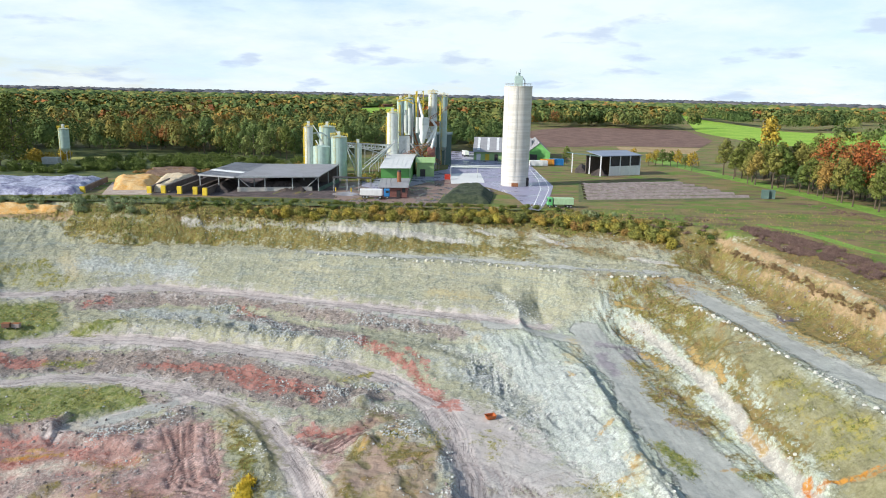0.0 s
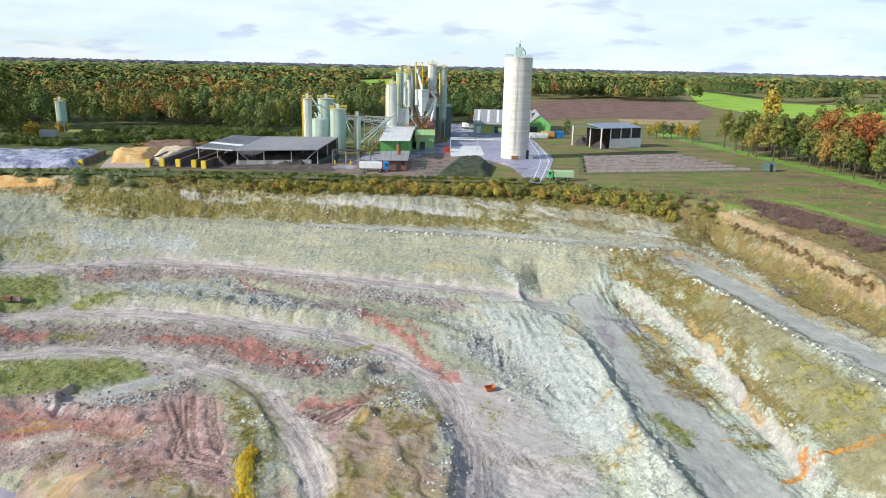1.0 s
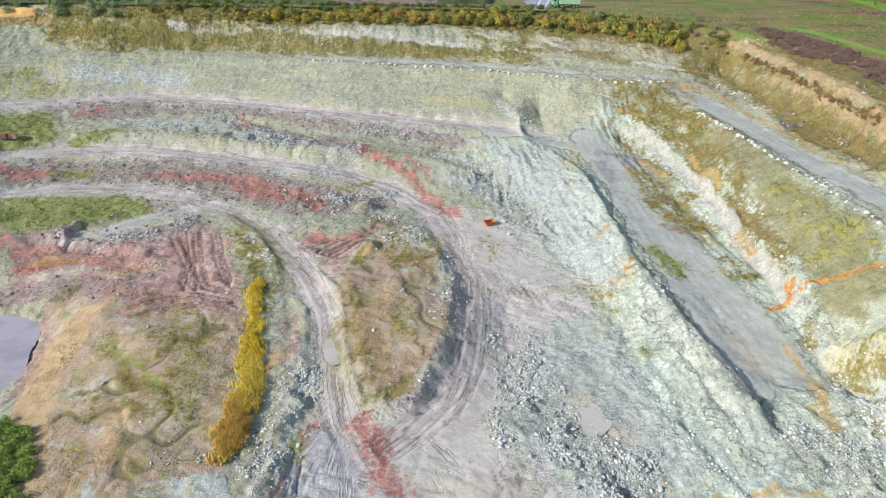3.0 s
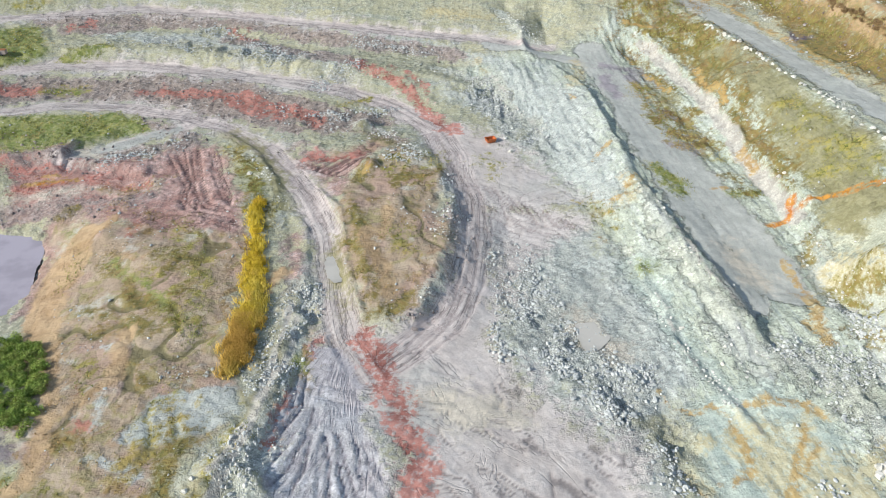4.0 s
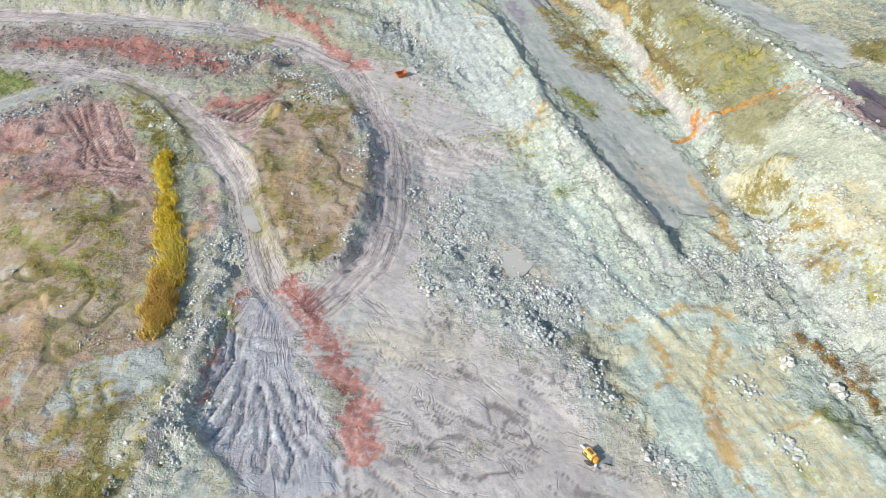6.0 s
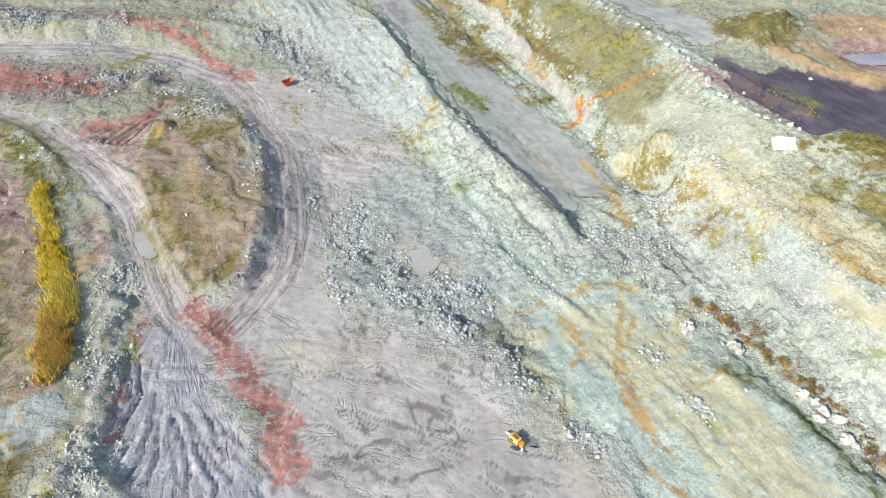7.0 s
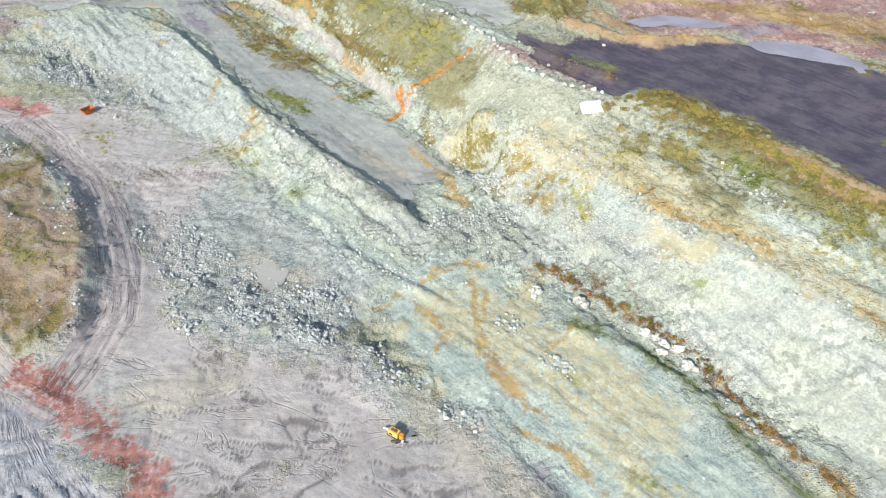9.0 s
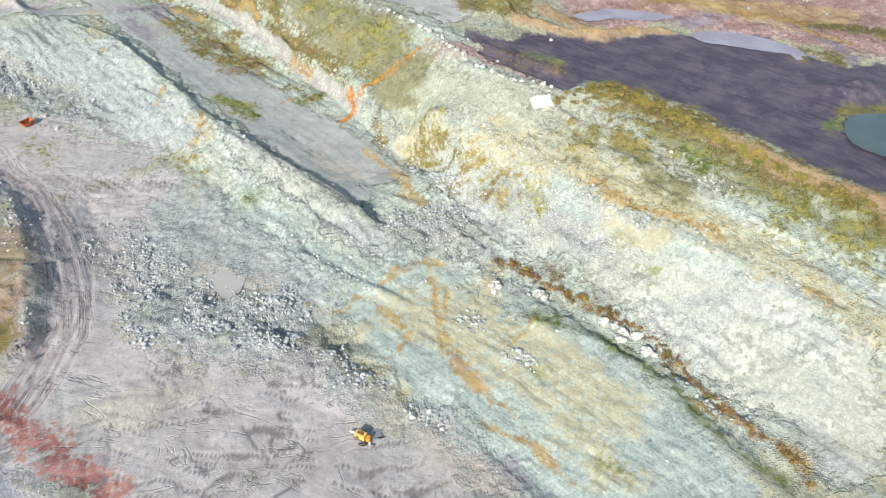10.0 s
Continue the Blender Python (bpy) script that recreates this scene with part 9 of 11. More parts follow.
def heap(name, corners, height, material, label, seed, rough=0.35):
    """A tipped heap on an outline in plan."""
    cx, cy = sum(c[0] for c in corners) / len(corners), sum(c[1] for c in corners) / len(corners)
    xs, ys = [c[0] for c in corners], [c[1] for c in corners]
    gx, gy = np.meshgrid(np.linspace(min(xs), max(xs), 44), np.linspace(min(ys), max(ys), 34), indexing="ij")
    d = np.where(inside(gx, gy, corners), line_distance(gx, gy, corners + corners[:1]), -0.2)
    z = np.minimum(d * 0.75, height) + np.where(d > 0.2, fractal(gx, gy, 3.0, 4, seed) * rough * height, 0)
    z = np.where(d > 0, np.maximum(z, 0.02), -0.3) + heights_at(gx, gy)
    v = np.stack([gx - cx, gy - cy, z], 2).reshape(-1, 3)
    i, j = (a.ravel() for a in np.meshgrid(np.arange(43), np.arange(33), indexing="ij"))
    k = i * 34 + j
    ob = joined(name, v, np.stack([k, k + 34, k + 35, k + 1], 1), material, None, True)
    ob.location = (cx, cy, 0.02)
    return tagged(ob, label, "heap")


def loose(name, a, b, size=0.8, bump=0.6, rough=0.9):
    m = Nodes(name, rough)
    c = m.mix(m.step(m.noise(size * 3, 5.0, 0.65), 0.38, 0.62), a, b)
    return m.done(m.vary(c, m.noise(size * 0.4, 4.0), 0.75, 1.2), m.noise(size, 6.0, 0.65), bump, 0.3)


# dark and pale violet tones paint fold shade and highlights into the sheet
TARP = loose("grey_tarpaulin", (0.17, 0.17, 0.27), (0.54, 0.55, 0.67), 1.1, 1.0, 0.30)
ORANGE_SAND = loose("orange_sand", (0.62, 0.33, 0.09), (0.66, 0.46, 0.22))
PALE_SAND = loose("pale_sand", (0.58, 0.46, 0.29), (0.66, 0.56, 0.40))
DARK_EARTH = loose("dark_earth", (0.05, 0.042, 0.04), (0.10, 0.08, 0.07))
NET_GREEN = loose("dark_green_net", (0.035, 0.05, 0.028), (0.075, 0.09, 0.05))
heap("tarped_mound", [(-157.6, 221.5),  (-119.3, 227.6),  (-125.8, 261.0),  (-182.4, 257.4)], 2.2, TARP, "long heap under wrinkled grey-violet tarpaulin", 5, 0.5)
heap("sand_mound", [(-114.1, 239.5),  (-101.4, 241.6),  (-111.1, 274.6),  (-127.4, 271.5)], 2.1, ORANGE_SAND, "tipped heap of bright orange sand", 6)
heap("sand_mound", [(-100.8, 237.4),  (-93.8, 237.2),  (-98.9, 280.8),  (-112.5, 278.1)], 1.9, PALE_SAND, "tipped heap of pale yellow sand", 7)
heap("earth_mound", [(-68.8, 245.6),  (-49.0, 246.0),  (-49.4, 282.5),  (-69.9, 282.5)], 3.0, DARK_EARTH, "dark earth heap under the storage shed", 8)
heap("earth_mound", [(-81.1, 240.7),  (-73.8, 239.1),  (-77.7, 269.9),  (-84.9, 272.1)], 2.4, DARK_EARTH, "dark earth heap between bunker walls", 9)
heap("covered_mound", [(-2.5, 226.8),  (15.1, 227.0),  (17.7, 249.6),  (15.4, 266.0),  (2.9, 260.7)], 2.7, NET_GREEN, "heap under dark green netting beside the yard", 10, 0.25)
heap("pale_mound", [(2.8, 247.2),  (11.2, 247.1),  (11.1, 266.9),  (4.2, 267.4)], 2.2, PALE_SAND, "small pale gravel heap", 11)
heap("brown_mound", [(-121.3, 280.3),  (-100.1, 284.4),  (-108.1, 308.8),  (-128.6, 309.1)], 1.2, loose("brown_scrub_earth", (0.16, 0.10, 0.07), (0.27, 0.18, 0.12)), "brown overgrown spoil heap", 12)
heap("shed_mound", [(66.2, 319.4),  (73.5, 316.3),  (80.9, 349.3),  (73.8, 350.4)], 4.5, DARK_EARTH, "dark compost heap inside the field shed", 13)
heap("shed_mound", [(60.6, 329.9),  (66.3, 326.3),  (72.0, 352.7),  (66.1, 354.2)], 4.0, DARK_EARTH, "dark compost heap at the open shed end", 14)


def bunker_wall(a, b, high):
    t = thing("bunker_wall", a[0], a[1], 0, "dark stained concrete bunker wall with a yellow end post", "wall", "bunker walls")
    d = Vector((b[0] - a[0], b[1] - a[1], 0))
    n = d.normalized().cross(Vector((0, 0, 1))) * 0.3
    up = Vector((0, 0, high))
    steps = max(int(d.length / 3), 1)
    for k in range(steps):
        s, e = d * (k / steps), d * ((k + 0.985) / steps)
        part("block", slab(bmesh.new(), [s - n + up, s + n + up, e + n + up, e - n + up], high), DARK_WALL, t)
    part("end_post", box(bmesh.new(), -0.75, 0.75, -1.1, -0.15, 0, high + 0.2, 0.06), YELLOW, t, "yellow painted end block")
    return t


for a, b, high in (((-120.4, 232.8), (-125.8, 261.0), 1.9), ((-99.0, 234.9), (-101.7, 258.7), 2.2), ((-94.6, 235.7), (-95.3, 275.7), 2.4), ((-89.0, 235.2), (-89.6, 278.7), 2.4), ((-83.5, 234.7), (-82.8, 272.5), 2.4), ((-79.6, 232.7), (-78.9, 269.7), 2.4)):
    bunker_wall(a, b, high)


def wheel(t, x, y, r, w, name="wheel"):
    bm = bmesh.new()
    bmesh.ops.create_cone(bm, cap_ends=True, segments=16, radius1=r, radius2=r, depth=w, matrix=pose(x, y, r, 90, 0, 0))
    tyre = part(name, bm, TYRE, t)
    bm = bmesh.new()
    bmesh.ops.create_cone(bm, cap_ends=True, segments=10, radius1=r * 0.5, radius2=r * 0.5, depth=w + 0.04, matrix=pose(x, y, r, 90, 0, 0))
    part("rim", bm, GALV, tyre)


def lorry(x, y, turn, length, load, cab, label, tank=False):
    t = thing("lorry", x, y, 0.06, label, "lorry")
    t.rotation_euler = (0, 0, radians(turn))
    part("chassis", box(bmesh.new(), 0, length, -0.5, 0.5, 0.75, 1.05), DARK, t)
    if tank:
        bm = bmesh.new()
        bmesh.ops.create_cone(bm, cap_ends=True, segments=20, radius1=1.2, radius2=1.2, depth=length * 0.66, matrix=pose(length * 0.35, 0, 2.2, 0, 90, 0))
        part("tank", bm, load, t)
    else:
        part("trailer_body", box(bmesh.new(), 0.1, length * 0.76, -1.25, 1.25, 1.05, 3.1, 0.05), load, t)
        bm = bmesh.new()
        for k in range(9):
            box(bm, 0.3 + k * length * 0.085, 0.42 + k * length * 0.085, -1.29, 1.29, 1.1, 3.05)
        part("rib", bm, load, t)
    c = part("cab", box(bmesh.new(), length * 0.80, length, -1.2, 1.2, 0.7, 3.2, 0.18), cab, t)
    part("windscreen", box(bmesh.new(), length - 0.03, length + 0.03, -1.0, 1.0, 1.9, 2.9), GLASS, c)
    part("side_window", box(bmesh.new(), length * 0.87, length * 0.97, -1.22, 1.22, 1.95, 2.75), GLASS, c)
    for px in (0.12, 0.24, 0.68, 0.92):
        for py in (-1.0, 1.0):
            wheel(t, length * px, py, 0.5, 0.35)
    return t


lorry(-28.3, 234.1, 3, 10.0, WHITE_PAINT, BLUE_PAINT, "parked lorry with white tipping body and blue cab")
lorry(41.5, 223.7, 182, 8.5, plain("pale_green_paint", (0.42, 0.60, 0.36), 0.45), plain("truck_green", (0.12, 0.42, 0.16), 0.45), "green tipper lorry parked at the road's end")
lorry(12.3, 401.6, 100, 8.0, WHITE_PAINT, WHITE_PAINT, "white box lorry beside the storehouse")


def container(x, y, turn, size, material, label, name="container"):
    t = thing(name, x, y, 0, label, "container")
    t.rotation_euler = (0, 0, radians(turn))
    l, w, h = size
    part("body", box(bmesh.new(), -l / 2, l / 2, -w / 2, w / 2, 0.1, h, 0.04), material, t)
    n = int(l / 0.6)
    for k in range(n + 1):
        px = -l / 2 + l * k / n
        part("rib", box(bmesh.new(), px - 0.06, px + 0.06, -w / 2 - 0.05, w / 2 + 0.05, 0.15, h - 0.05), material, t)
    return t


container(47.6, 358.5, 4, (9, 2.5, 2.8), WHITE_PAINT, "white stacked palettes and container")
container(52.5, 362.5, 8, (6.5, 2.5, 3.2), ORANGE_PAINT, "orange steel container beside the storehouse")
container(57.3, 363.5, 5, (7, 2.5, 3.4), BLUE_PAINT, "blue steel container by the hedge")
container(117.0, 255.3, -20, (2.4, 2.2, 3.2), DARK_GREEN, "dark green waste container standing in the meadow")
container(119.4, 255.6, -20, (2.4, 2.2, 3.2), DARK_GREEN, "second dark green waste container in the meadow")
container(-176.5, 315.8, 5, (7, 3, 3.2), GALV, "blue-grey steel site container")
container(-175.7, 294.4, 12, (6, 2.6, 2.6), DARK, "dark scrap container among bushes")
container(1.2, 292.1, 4, (2.2, 2.0, 2.2), RED_PAINT, "small red skip in the yard", "skip")
chimney = thing("chimney", -16.3, 251.4, 3.5, "short round rusty red chimney on the pump house", "chimney")
part("flue", tube(bmesh.new(), (0, 0, 0), (0, 0, 3.8), 0.75, 14), RUST, chimney)
part("cowl", cyl(bmesh.new(), 0, 0, 3.8, 4.3, 0.85, 0.5, 14), DARK, chimney)



def pipework(label, runs, posts, material):
    """Slanting pipes and chutes between the silos, on posts that stand on the ground."""
    t = thing("pipework", runs[0][0][0], runs[0][0][1], 0, label, "pipes")
    o = Vector((runs[0][0][0], runs[0][0][1], 0))
    for a, b, r in runs:
        part("pipe", tube(bmesh.new(), Vector(a) - o, Vector(b) - o, r, 8), material, t)
    for a in posts:
        p = Vector(a) - o
        part("post", tube(bmesh.new(), (p.x, p.y, 0), p, 0.14, 6), GALV, t)
    return t


pipework("pale slanting filling pipes between the lower silos", [((-53.3, 295.7, 17.4), (-47.0, 296.9, 4.5), 0.28), ((-51.9, 295.9, 17.9), (-41.9, 298.0, 11.7), 0.22), ((-55.3, 295.3, 17.6), (-51.4, 296.0, 17.9), 0.25), ((-48.0, 296.7, 15.6), (-44.5, 297.5, 2.6), 0.24), ((-41.9, 298.0, 12.9), (-38.2, 298.7, 2.6), 0.26), ((-58.0, 294.7, 15.5), (-58.3, 294.7, 5.0), 0.2)], [(-51.4, 296.0, 17.9), (-47.0, 296.9, 4.5), (-44.5, 297.5, 2.6), (-41.9, 298.0, 12.9), (-58.0, 294.7, 15.5)], STEEL_PALE)
pipework("slanting conveyor tubes rising to the mixing tower", [((-36.6, 309.9, 1.0), (-24.0, 312.5, 12.2), 0.35), ((-35.4, 310.2, 4.0), (-25.9, 312.1, 11.0), 0.25), ((-33.2, 310.6, 2.0), (-22.0, 313.0, 14.0), 0.30), ((-35.2, 310.2, 10.4), (-23.9, 312.5, 7.5), 0.22), ((-43.3, 308.5, 12.8), (-23.5, 312.6, 12.2), 0.30), ((-31.8, 310.9, 5.5), (-23.4, 312.6, 9.5), 0.22)], [(-36.6, 309.9, 1.0), (-33.2, 310.6, 2.0), (-23.9, 312.5, 7.5), (-35.2, 310.2, 10.4), (-29.3, 311.4, 7.5), (-25.9, 312.1, 11.0), (-31.8, 310.9, 5.5)], GALV)
pipework("rusty orange chutes round the mixing tower", [((-16.8, 328.4, 15.6), (-6.7, 330.5, 2.6), 0.4), ((-15.3, 328.7, 19.3), (-11.0, 329.6, 5.8), 0.35), ((-18.3, 328.1, 9.4), (-4.1, 331.1, 4.8), 0.3), ((-13.6, 329.1, 4.7), (-5.8, 330.7, 11.6), 0.35), ((-24.6, 326.7, 21.2), (-24.5, 326.7, 5.2), 0.45), ((-12.3, 329.4, 20.3), (-12.4, 329.4, 28.5), 0.3)], [(-16.8, 328.4, 15.6), (-6.7, 330.5, 2.6), (-11.0, 329.6, 5.8), (-4.1, 331.1, 4.8), (-13.6, 329.1, 4.7), (-24.6, 326.7, 21.2), (-12.3, 329.4, 20.3)], RUST)
pipework("yellow ladders and rails up the tall silos", [((-21.1, 327.5, 29.4), (-20.9, 327.5, 13.0), 0.28), ((-19.0, 327.9, 24.6), (-18.8, 327.9, 9.9), 0.28), ((-13.8, 329.1, 35.6), (-13.6, 329.1, 22.1), 0.35), ((-2.8, 331.5, 31.3), (-2.6, 331.5, 22.3), 0.3), ((-22.1, 327.3, 30.9), (-15.5, 328.7, 32.0), 0.2), ((-19.1, 327.9, 31.9), (-15.0, 328.8, 30.0), 0.25), ((-61.1, 318.8, 10.7), (-61.3, 318.8, 0.0), 0.3)], [(-21.1, 327.5, 29.4), (-19.0, 327.9, 24.6), (-13.8, 329.1, 35.6), (-2.8, 331.5, 31.3), (-15.5, 328.7, 32.0), (-15.0, 328.8, 30.0), (-61.1, 318.8, 10.7)], YELLOW)
pipework("white bent exhaust ducts beside the hopper", [((-17.0, 330.9, 16.0), (-17.0, 330.9, 21.2), 0.7), ((-17.0, 330.9, 21.2), (-15.0, 331.3, 22.8), 0.7), ((-9.1, 332.6, 14.0), (-7.9, 332.9, 18.7), 0.6), ((-7.9, 332.9, 18.7), (-6.2, 333.2, 13.5), 0.6), ((-6.2, 333.2, 13.5), (-8.3, 332.8, 10.9), 0.6), ((-6.7, 333.1, 9.8), (-6.5, 333.1, 3.7), 0.5)], [(-17.0, 330.9, 16.0), (-8.3, 332.8, 10.9), (-6.5, 333.1, 3.7), (-15.0, 331.3, 22.8)], WHITE_PAINT)

pipework("pale pipe bridge crossing the yard road on posts", [((2.5, 300.0, 4.6), (27.5, 300.0, 4.6), 0.3), ((2.5, 300.6, 5.2), (27.5, 300.6, 5.2), 0.15)], [(2.6, 300.0, 4.6), (14.0, 300.0, 4.6), (27.3, 300.0, 4.6)], STEEL_PALE)


def field_shed():
    fl, fr, bl = (74.6, 318.8), (90.2, 326.4), (60.1, 329.8)
    t = thing("field_shed", fl[0], fl[1], 0, "open field shed with blue-grey roof and white panels", "shed")
    dx, dy = fr[0] - fl[0], fr[1] - fl[1]
    side = Vector((dx, dy, 0))
    deep = Vector((-dy, dx, 0)).normalized() * 11
    ext = Vector((bl[0] - fl[0], bl[1] - fl[1], 0))
    a, b = -side * 0.30, side
    up0, up1 = Vector((0, 0, 9.2)), Vector((0, 0, 10.6))
    part("roof", slab(bmesh.new(), [a + up0 - deep * 0.06, b * 1.03 + up0 - deep * 0.06, b * 1.03 + deep + up1, a + deep + up1], 0.3), BLUE_ROOF, t)
    part("side_roof", slab(bmesh.new(), [ext + up0 * 0.98 + deep * 0.1, a + up0 * 0.98, a + deep * 0.6 + up0, ext + deep * 0.6 + up0], 0.25), DARK_GREEN, t)
    for k in range(4):
        s = side * (k / 3)
        part("post", box(bmesh.new(), s.x - 0.2, s.x + 0.2, s.y - 0.2, s.y + 0.2, 0, 9.1), WHITE_PAINT, t)
        if k < 3:
            e = side * ((k + 1) / 3)
            g = side.normalized() * 0.22
            n = deep.normalized() * 0.12
            z = Vector((0, 0, 4.4))
            part("panel", slab(bmesh.new(), [s + g + z, e - g + z, e - g + n + z, s + g + n + z], 4.3), WHITE_PAINT, t, "white concrete wall panel")
            z = Vector((0, 0, 8.9))
            part("upper_panel", slab(bmesh.new(), [s + g + n * 4 + z, e - g + n * 4 + z, e - g + n * 5 + z, s + g + n * 5 + z], 4.4), DARK, t, "dark wind-break mesh")
    for s in (ext + deep * 0.1, ext * 0.55, a):
        part("post", box(bmesh.new(), s.x - 0.22, s.x + 0.22, s.y - 0.22, s.y + 0.22, 0, 9.0), WHITE_PAINT, t)
    part("back_wall", slab(bmesh.new(), [a + deep * 0.97 + Vector((0, 0, 9)), b + deep * 0.97 + Vector((0, 0, 9)), b + deep + Vector((0, 0, 9)), a + deep + Vector((0, 0, 9))], 9), DARK_WALL, t)
    part("end_wall", slab(bmesh.new(), [b + Vector((0, 0, 9)), b + deep + Vector((0, 0, 9)), b + deep - side * 0.01 + Vector((0, 0, 9)), b - side * 0.01 + Vector((0, 0, 9))], 9), GALV, t)
    return t


field_shed()


def planting_beds():
    fl, fr, br, bl = (Vector((*p, 0)) for p in ((48.5, 239.4), (113.2, 254.7), (98.7, 300.4), (56.3, 287.0)))
    mat = loose("bed_soil", (0.27, 0.215, 0.20), (0.36, 0.30, 0.28), 0.6)
    for k in range(6):
        f = (k + 0.5) / 6
        s, e = fl.lerp(bl, f), fr.lerp(br, f)
        n = (e - s).normalized().cross(Vector((0, 0, 1))) * 1.5
        bm = bmesh.new()
        rows = 40
        verts = []
        rng = random.Random(k)
        for m in range(rows + 1):
            c = s.lerp(e, m / rows)
            verts.append([bm.verts.new(c + n * o + Vector((0, 0, z + rng.uniform(-0.12, 0.12) * (z > 0)))) for o, z in ((-1, -0.05), (-0.6, 0.7), (0.6, 0.75), (1, -0.05))])
        for m in range(rows):
            for q in range(3):
                bm.faces.new((verts[m][q], verts[m + 1][q], verts[m + 1][q + 1], verts[m][q + 1]))
        bmesh.ops.recalc_face_normals(bm, faces=bm.faces[:])
        tagged(part("windrow", bm, mat), "long low windrow of grey-brown compost", "windrow", "compost windrows")


SCRUB_SOIL = loose("dark_scrub_ground", (0.055, 0.085, 0.03), (0.13, 0.15, 0.05), 2.2)
sheet("spoil_ground", [(-189.0, 267.0),  (-130.4, 270.9),  (-101.9, 286.1),  (-75.4, 295.5),  (-48.4, 321.6),  (-29.0, 370.8),  (-73.1, 401.5),  (-211.8, 402.6),  (-257.3, 365.8)], 0.05, SCRUB_SOIL, "rough dark green ground before the wood", "ground")
sheet("glade", [(-187.3, 316.0),  (-162.1, 316.5),  (-156.1, 339.9),  (-168.8, 358.5),  (-200.7, 343.9)], 0.10, loose("glade_grass", (0.22, 0.25, 0.06), (0.36, 0.34, 0.11), 1.5), "sunlit yellow-green glade before the wood", "ground")
sheet("shed_floor", [(-97.1, 231.2),  (-36.8, 231.5),  (-41.9, 287.8),  (-72.7, 294.0),  (-99.1, 284.7),  (-102.3, 260.2)], 0.04, loose("dark_shed_floor", (0.075, 0.06, 0.06), (0.14, 0.11, 0.105), 1.2), "dark earth floor of the storage bays", "ground")
sheet("sand_floor", [(-112.5, 228.7),  (-97.5, 231.1),  (-102.1, 258.6),  (-123.9, 261.4)], 0.06, loose("sandy_floor", (0.40, 0.31, 0.25), (0.50, 0.42, 0.35), 1.0), "pale sandy floor round the heaps", "ground")
sheet("verge", [(-156.8, 220.4),  (-116.4, 225.5),  (-36.6, 230.3),  (-24.0, 217.8),  (30.9, 217.8),  (37.7, 216.6),  (2.5, 216.0),  (-39.5, 215.5),  (-84.3, 213.5),  (-111.2, 215.3),  (-151.5, 212.7)], 0.07, SCRUB_SOIL, "dark green verge between the yard and the quarry rim", "ground")
heap("sand_bank", [(-141.9, 205.6),  (-126.6, 207.9),  (-117.4, 210.0),  (-117.0, 213.3),  (-129.7, 213.7),  (-146.1, 212.2)], 0.8, ORANGE_SAND, "flat bank of orange sand at the quarry rim", 15, 0.25)
sheet("compost_ground", [(45.6, 236.4),  (113.9, 252.0),  (101.3, 304.8),  (55.5, 290.6)], 0.03, loose("compost_ground", (0.09, 0.12, 0.04), (0.17, 0.17, 0.07)), "bare grey-brown composting ground", "ground")
planting_beds()
steel_silo(-178.5, 331.6, 2.3, 15.5, 6, STEEL_TEAL, "lone pale blue steel silo on legs", "")


# ---- growth ----
def leaf_material(name, colours, per_leaf=0.22, mixed=False):
    """Leaves: one tone per plant out of a range, and some change from leaf to leaf."""
    m = Nodes(name, 0.75, 0.0, 0.2)
    ramp = m.t.nodes.new("ShaderNodeValToRGB")
    while len(ramp.color_ramp.elements) < len(colours):
        ramp.color_ramp.elements.new(0.5)
    for e, (p, c) in zip(ramp.color_ramp.elements, colours):
        e.position, e.color = p, (*c, 1)
    m.put(m.step(m.noise(1.3, 4.0, 0.7), 0.3, 0.7) if mixed else m.random(), ramp.inputs[0])
    c = m.vary(ramp.outputs[0], m.island(), 1 - per_leaf, 1 + per_leaf)
    c = m.vary(c, m.noise(2.5, 3.0), 0.75, 1.25)
    return m.done(c)


GREENS = ((0.0, (0.10, 0.15, 0.045)), (0.45, (0.165, 0.21, 0.058)), (0.66, (0.205, 0.215, 0.058)), (0.80, (0.295, 0.255, 0.065)), (0.90, (0.36, 0.215, 0.06)), (0.96, (0.33, 0.14, 0.06)), (1.0, (0.24, 0.20, 0.07)))
WOOD_LEAF = leaf_material("mixed_autumn_leaves", GREENS)
GREEN_LEAF = leaf_material("olive_green_leaves", ((0, (0.078, 0.125, 0.026)), (0.6, (0.150, 0.177, 0.040)), (1, (0.236, 0.217, 0.053))))
DEEP_LEAF = leaf_material("deep_green_leaves", ((0, (0.105, 0.165, 0.055)), (0.45, (0.165, 0.225, 0.07)), (0.75, (0.26, 0.27, 0.08)), (1, (0.37, 0.28, 0.08))))
YELLOW_LEAF = leaf_material("yellow_leaves", ((0, (0.34, 0.28, 0.045)), (1, (0.42, 0.29, 0.04))))
ORANGE_LEAF = leaf_material("orange_leaves", ((0, (0.36, 0.16, 0.035)), (0.5, (0.30, 0.18, 0.06)), (1, (0.34, 0.105, 0.035))))
BUSH_LEAF = leaf_material("autumn_bush_leaves", ((0, (0.15, 0.18, 0.05)), (0.35, (0.27, 0.26, 0.06)), (0.65, (0.40, 0.34, 0.06)), (0.85, (0.40, 0.28, 0.065)), (1, (0.34, 0.20, 0.07))))
HEATH_LEAF = leaf_material("purple_brown_twigs", ((0, (0.19, 0.125, 0.105)), (1, (0.27, 0.18, 0.14))))
TWIG_LEAF = leaf_material("dry_brown_twigs", ((0, (0.17, 0.115, 0.06)), (1, (0.25, 0.17, 0.085))))
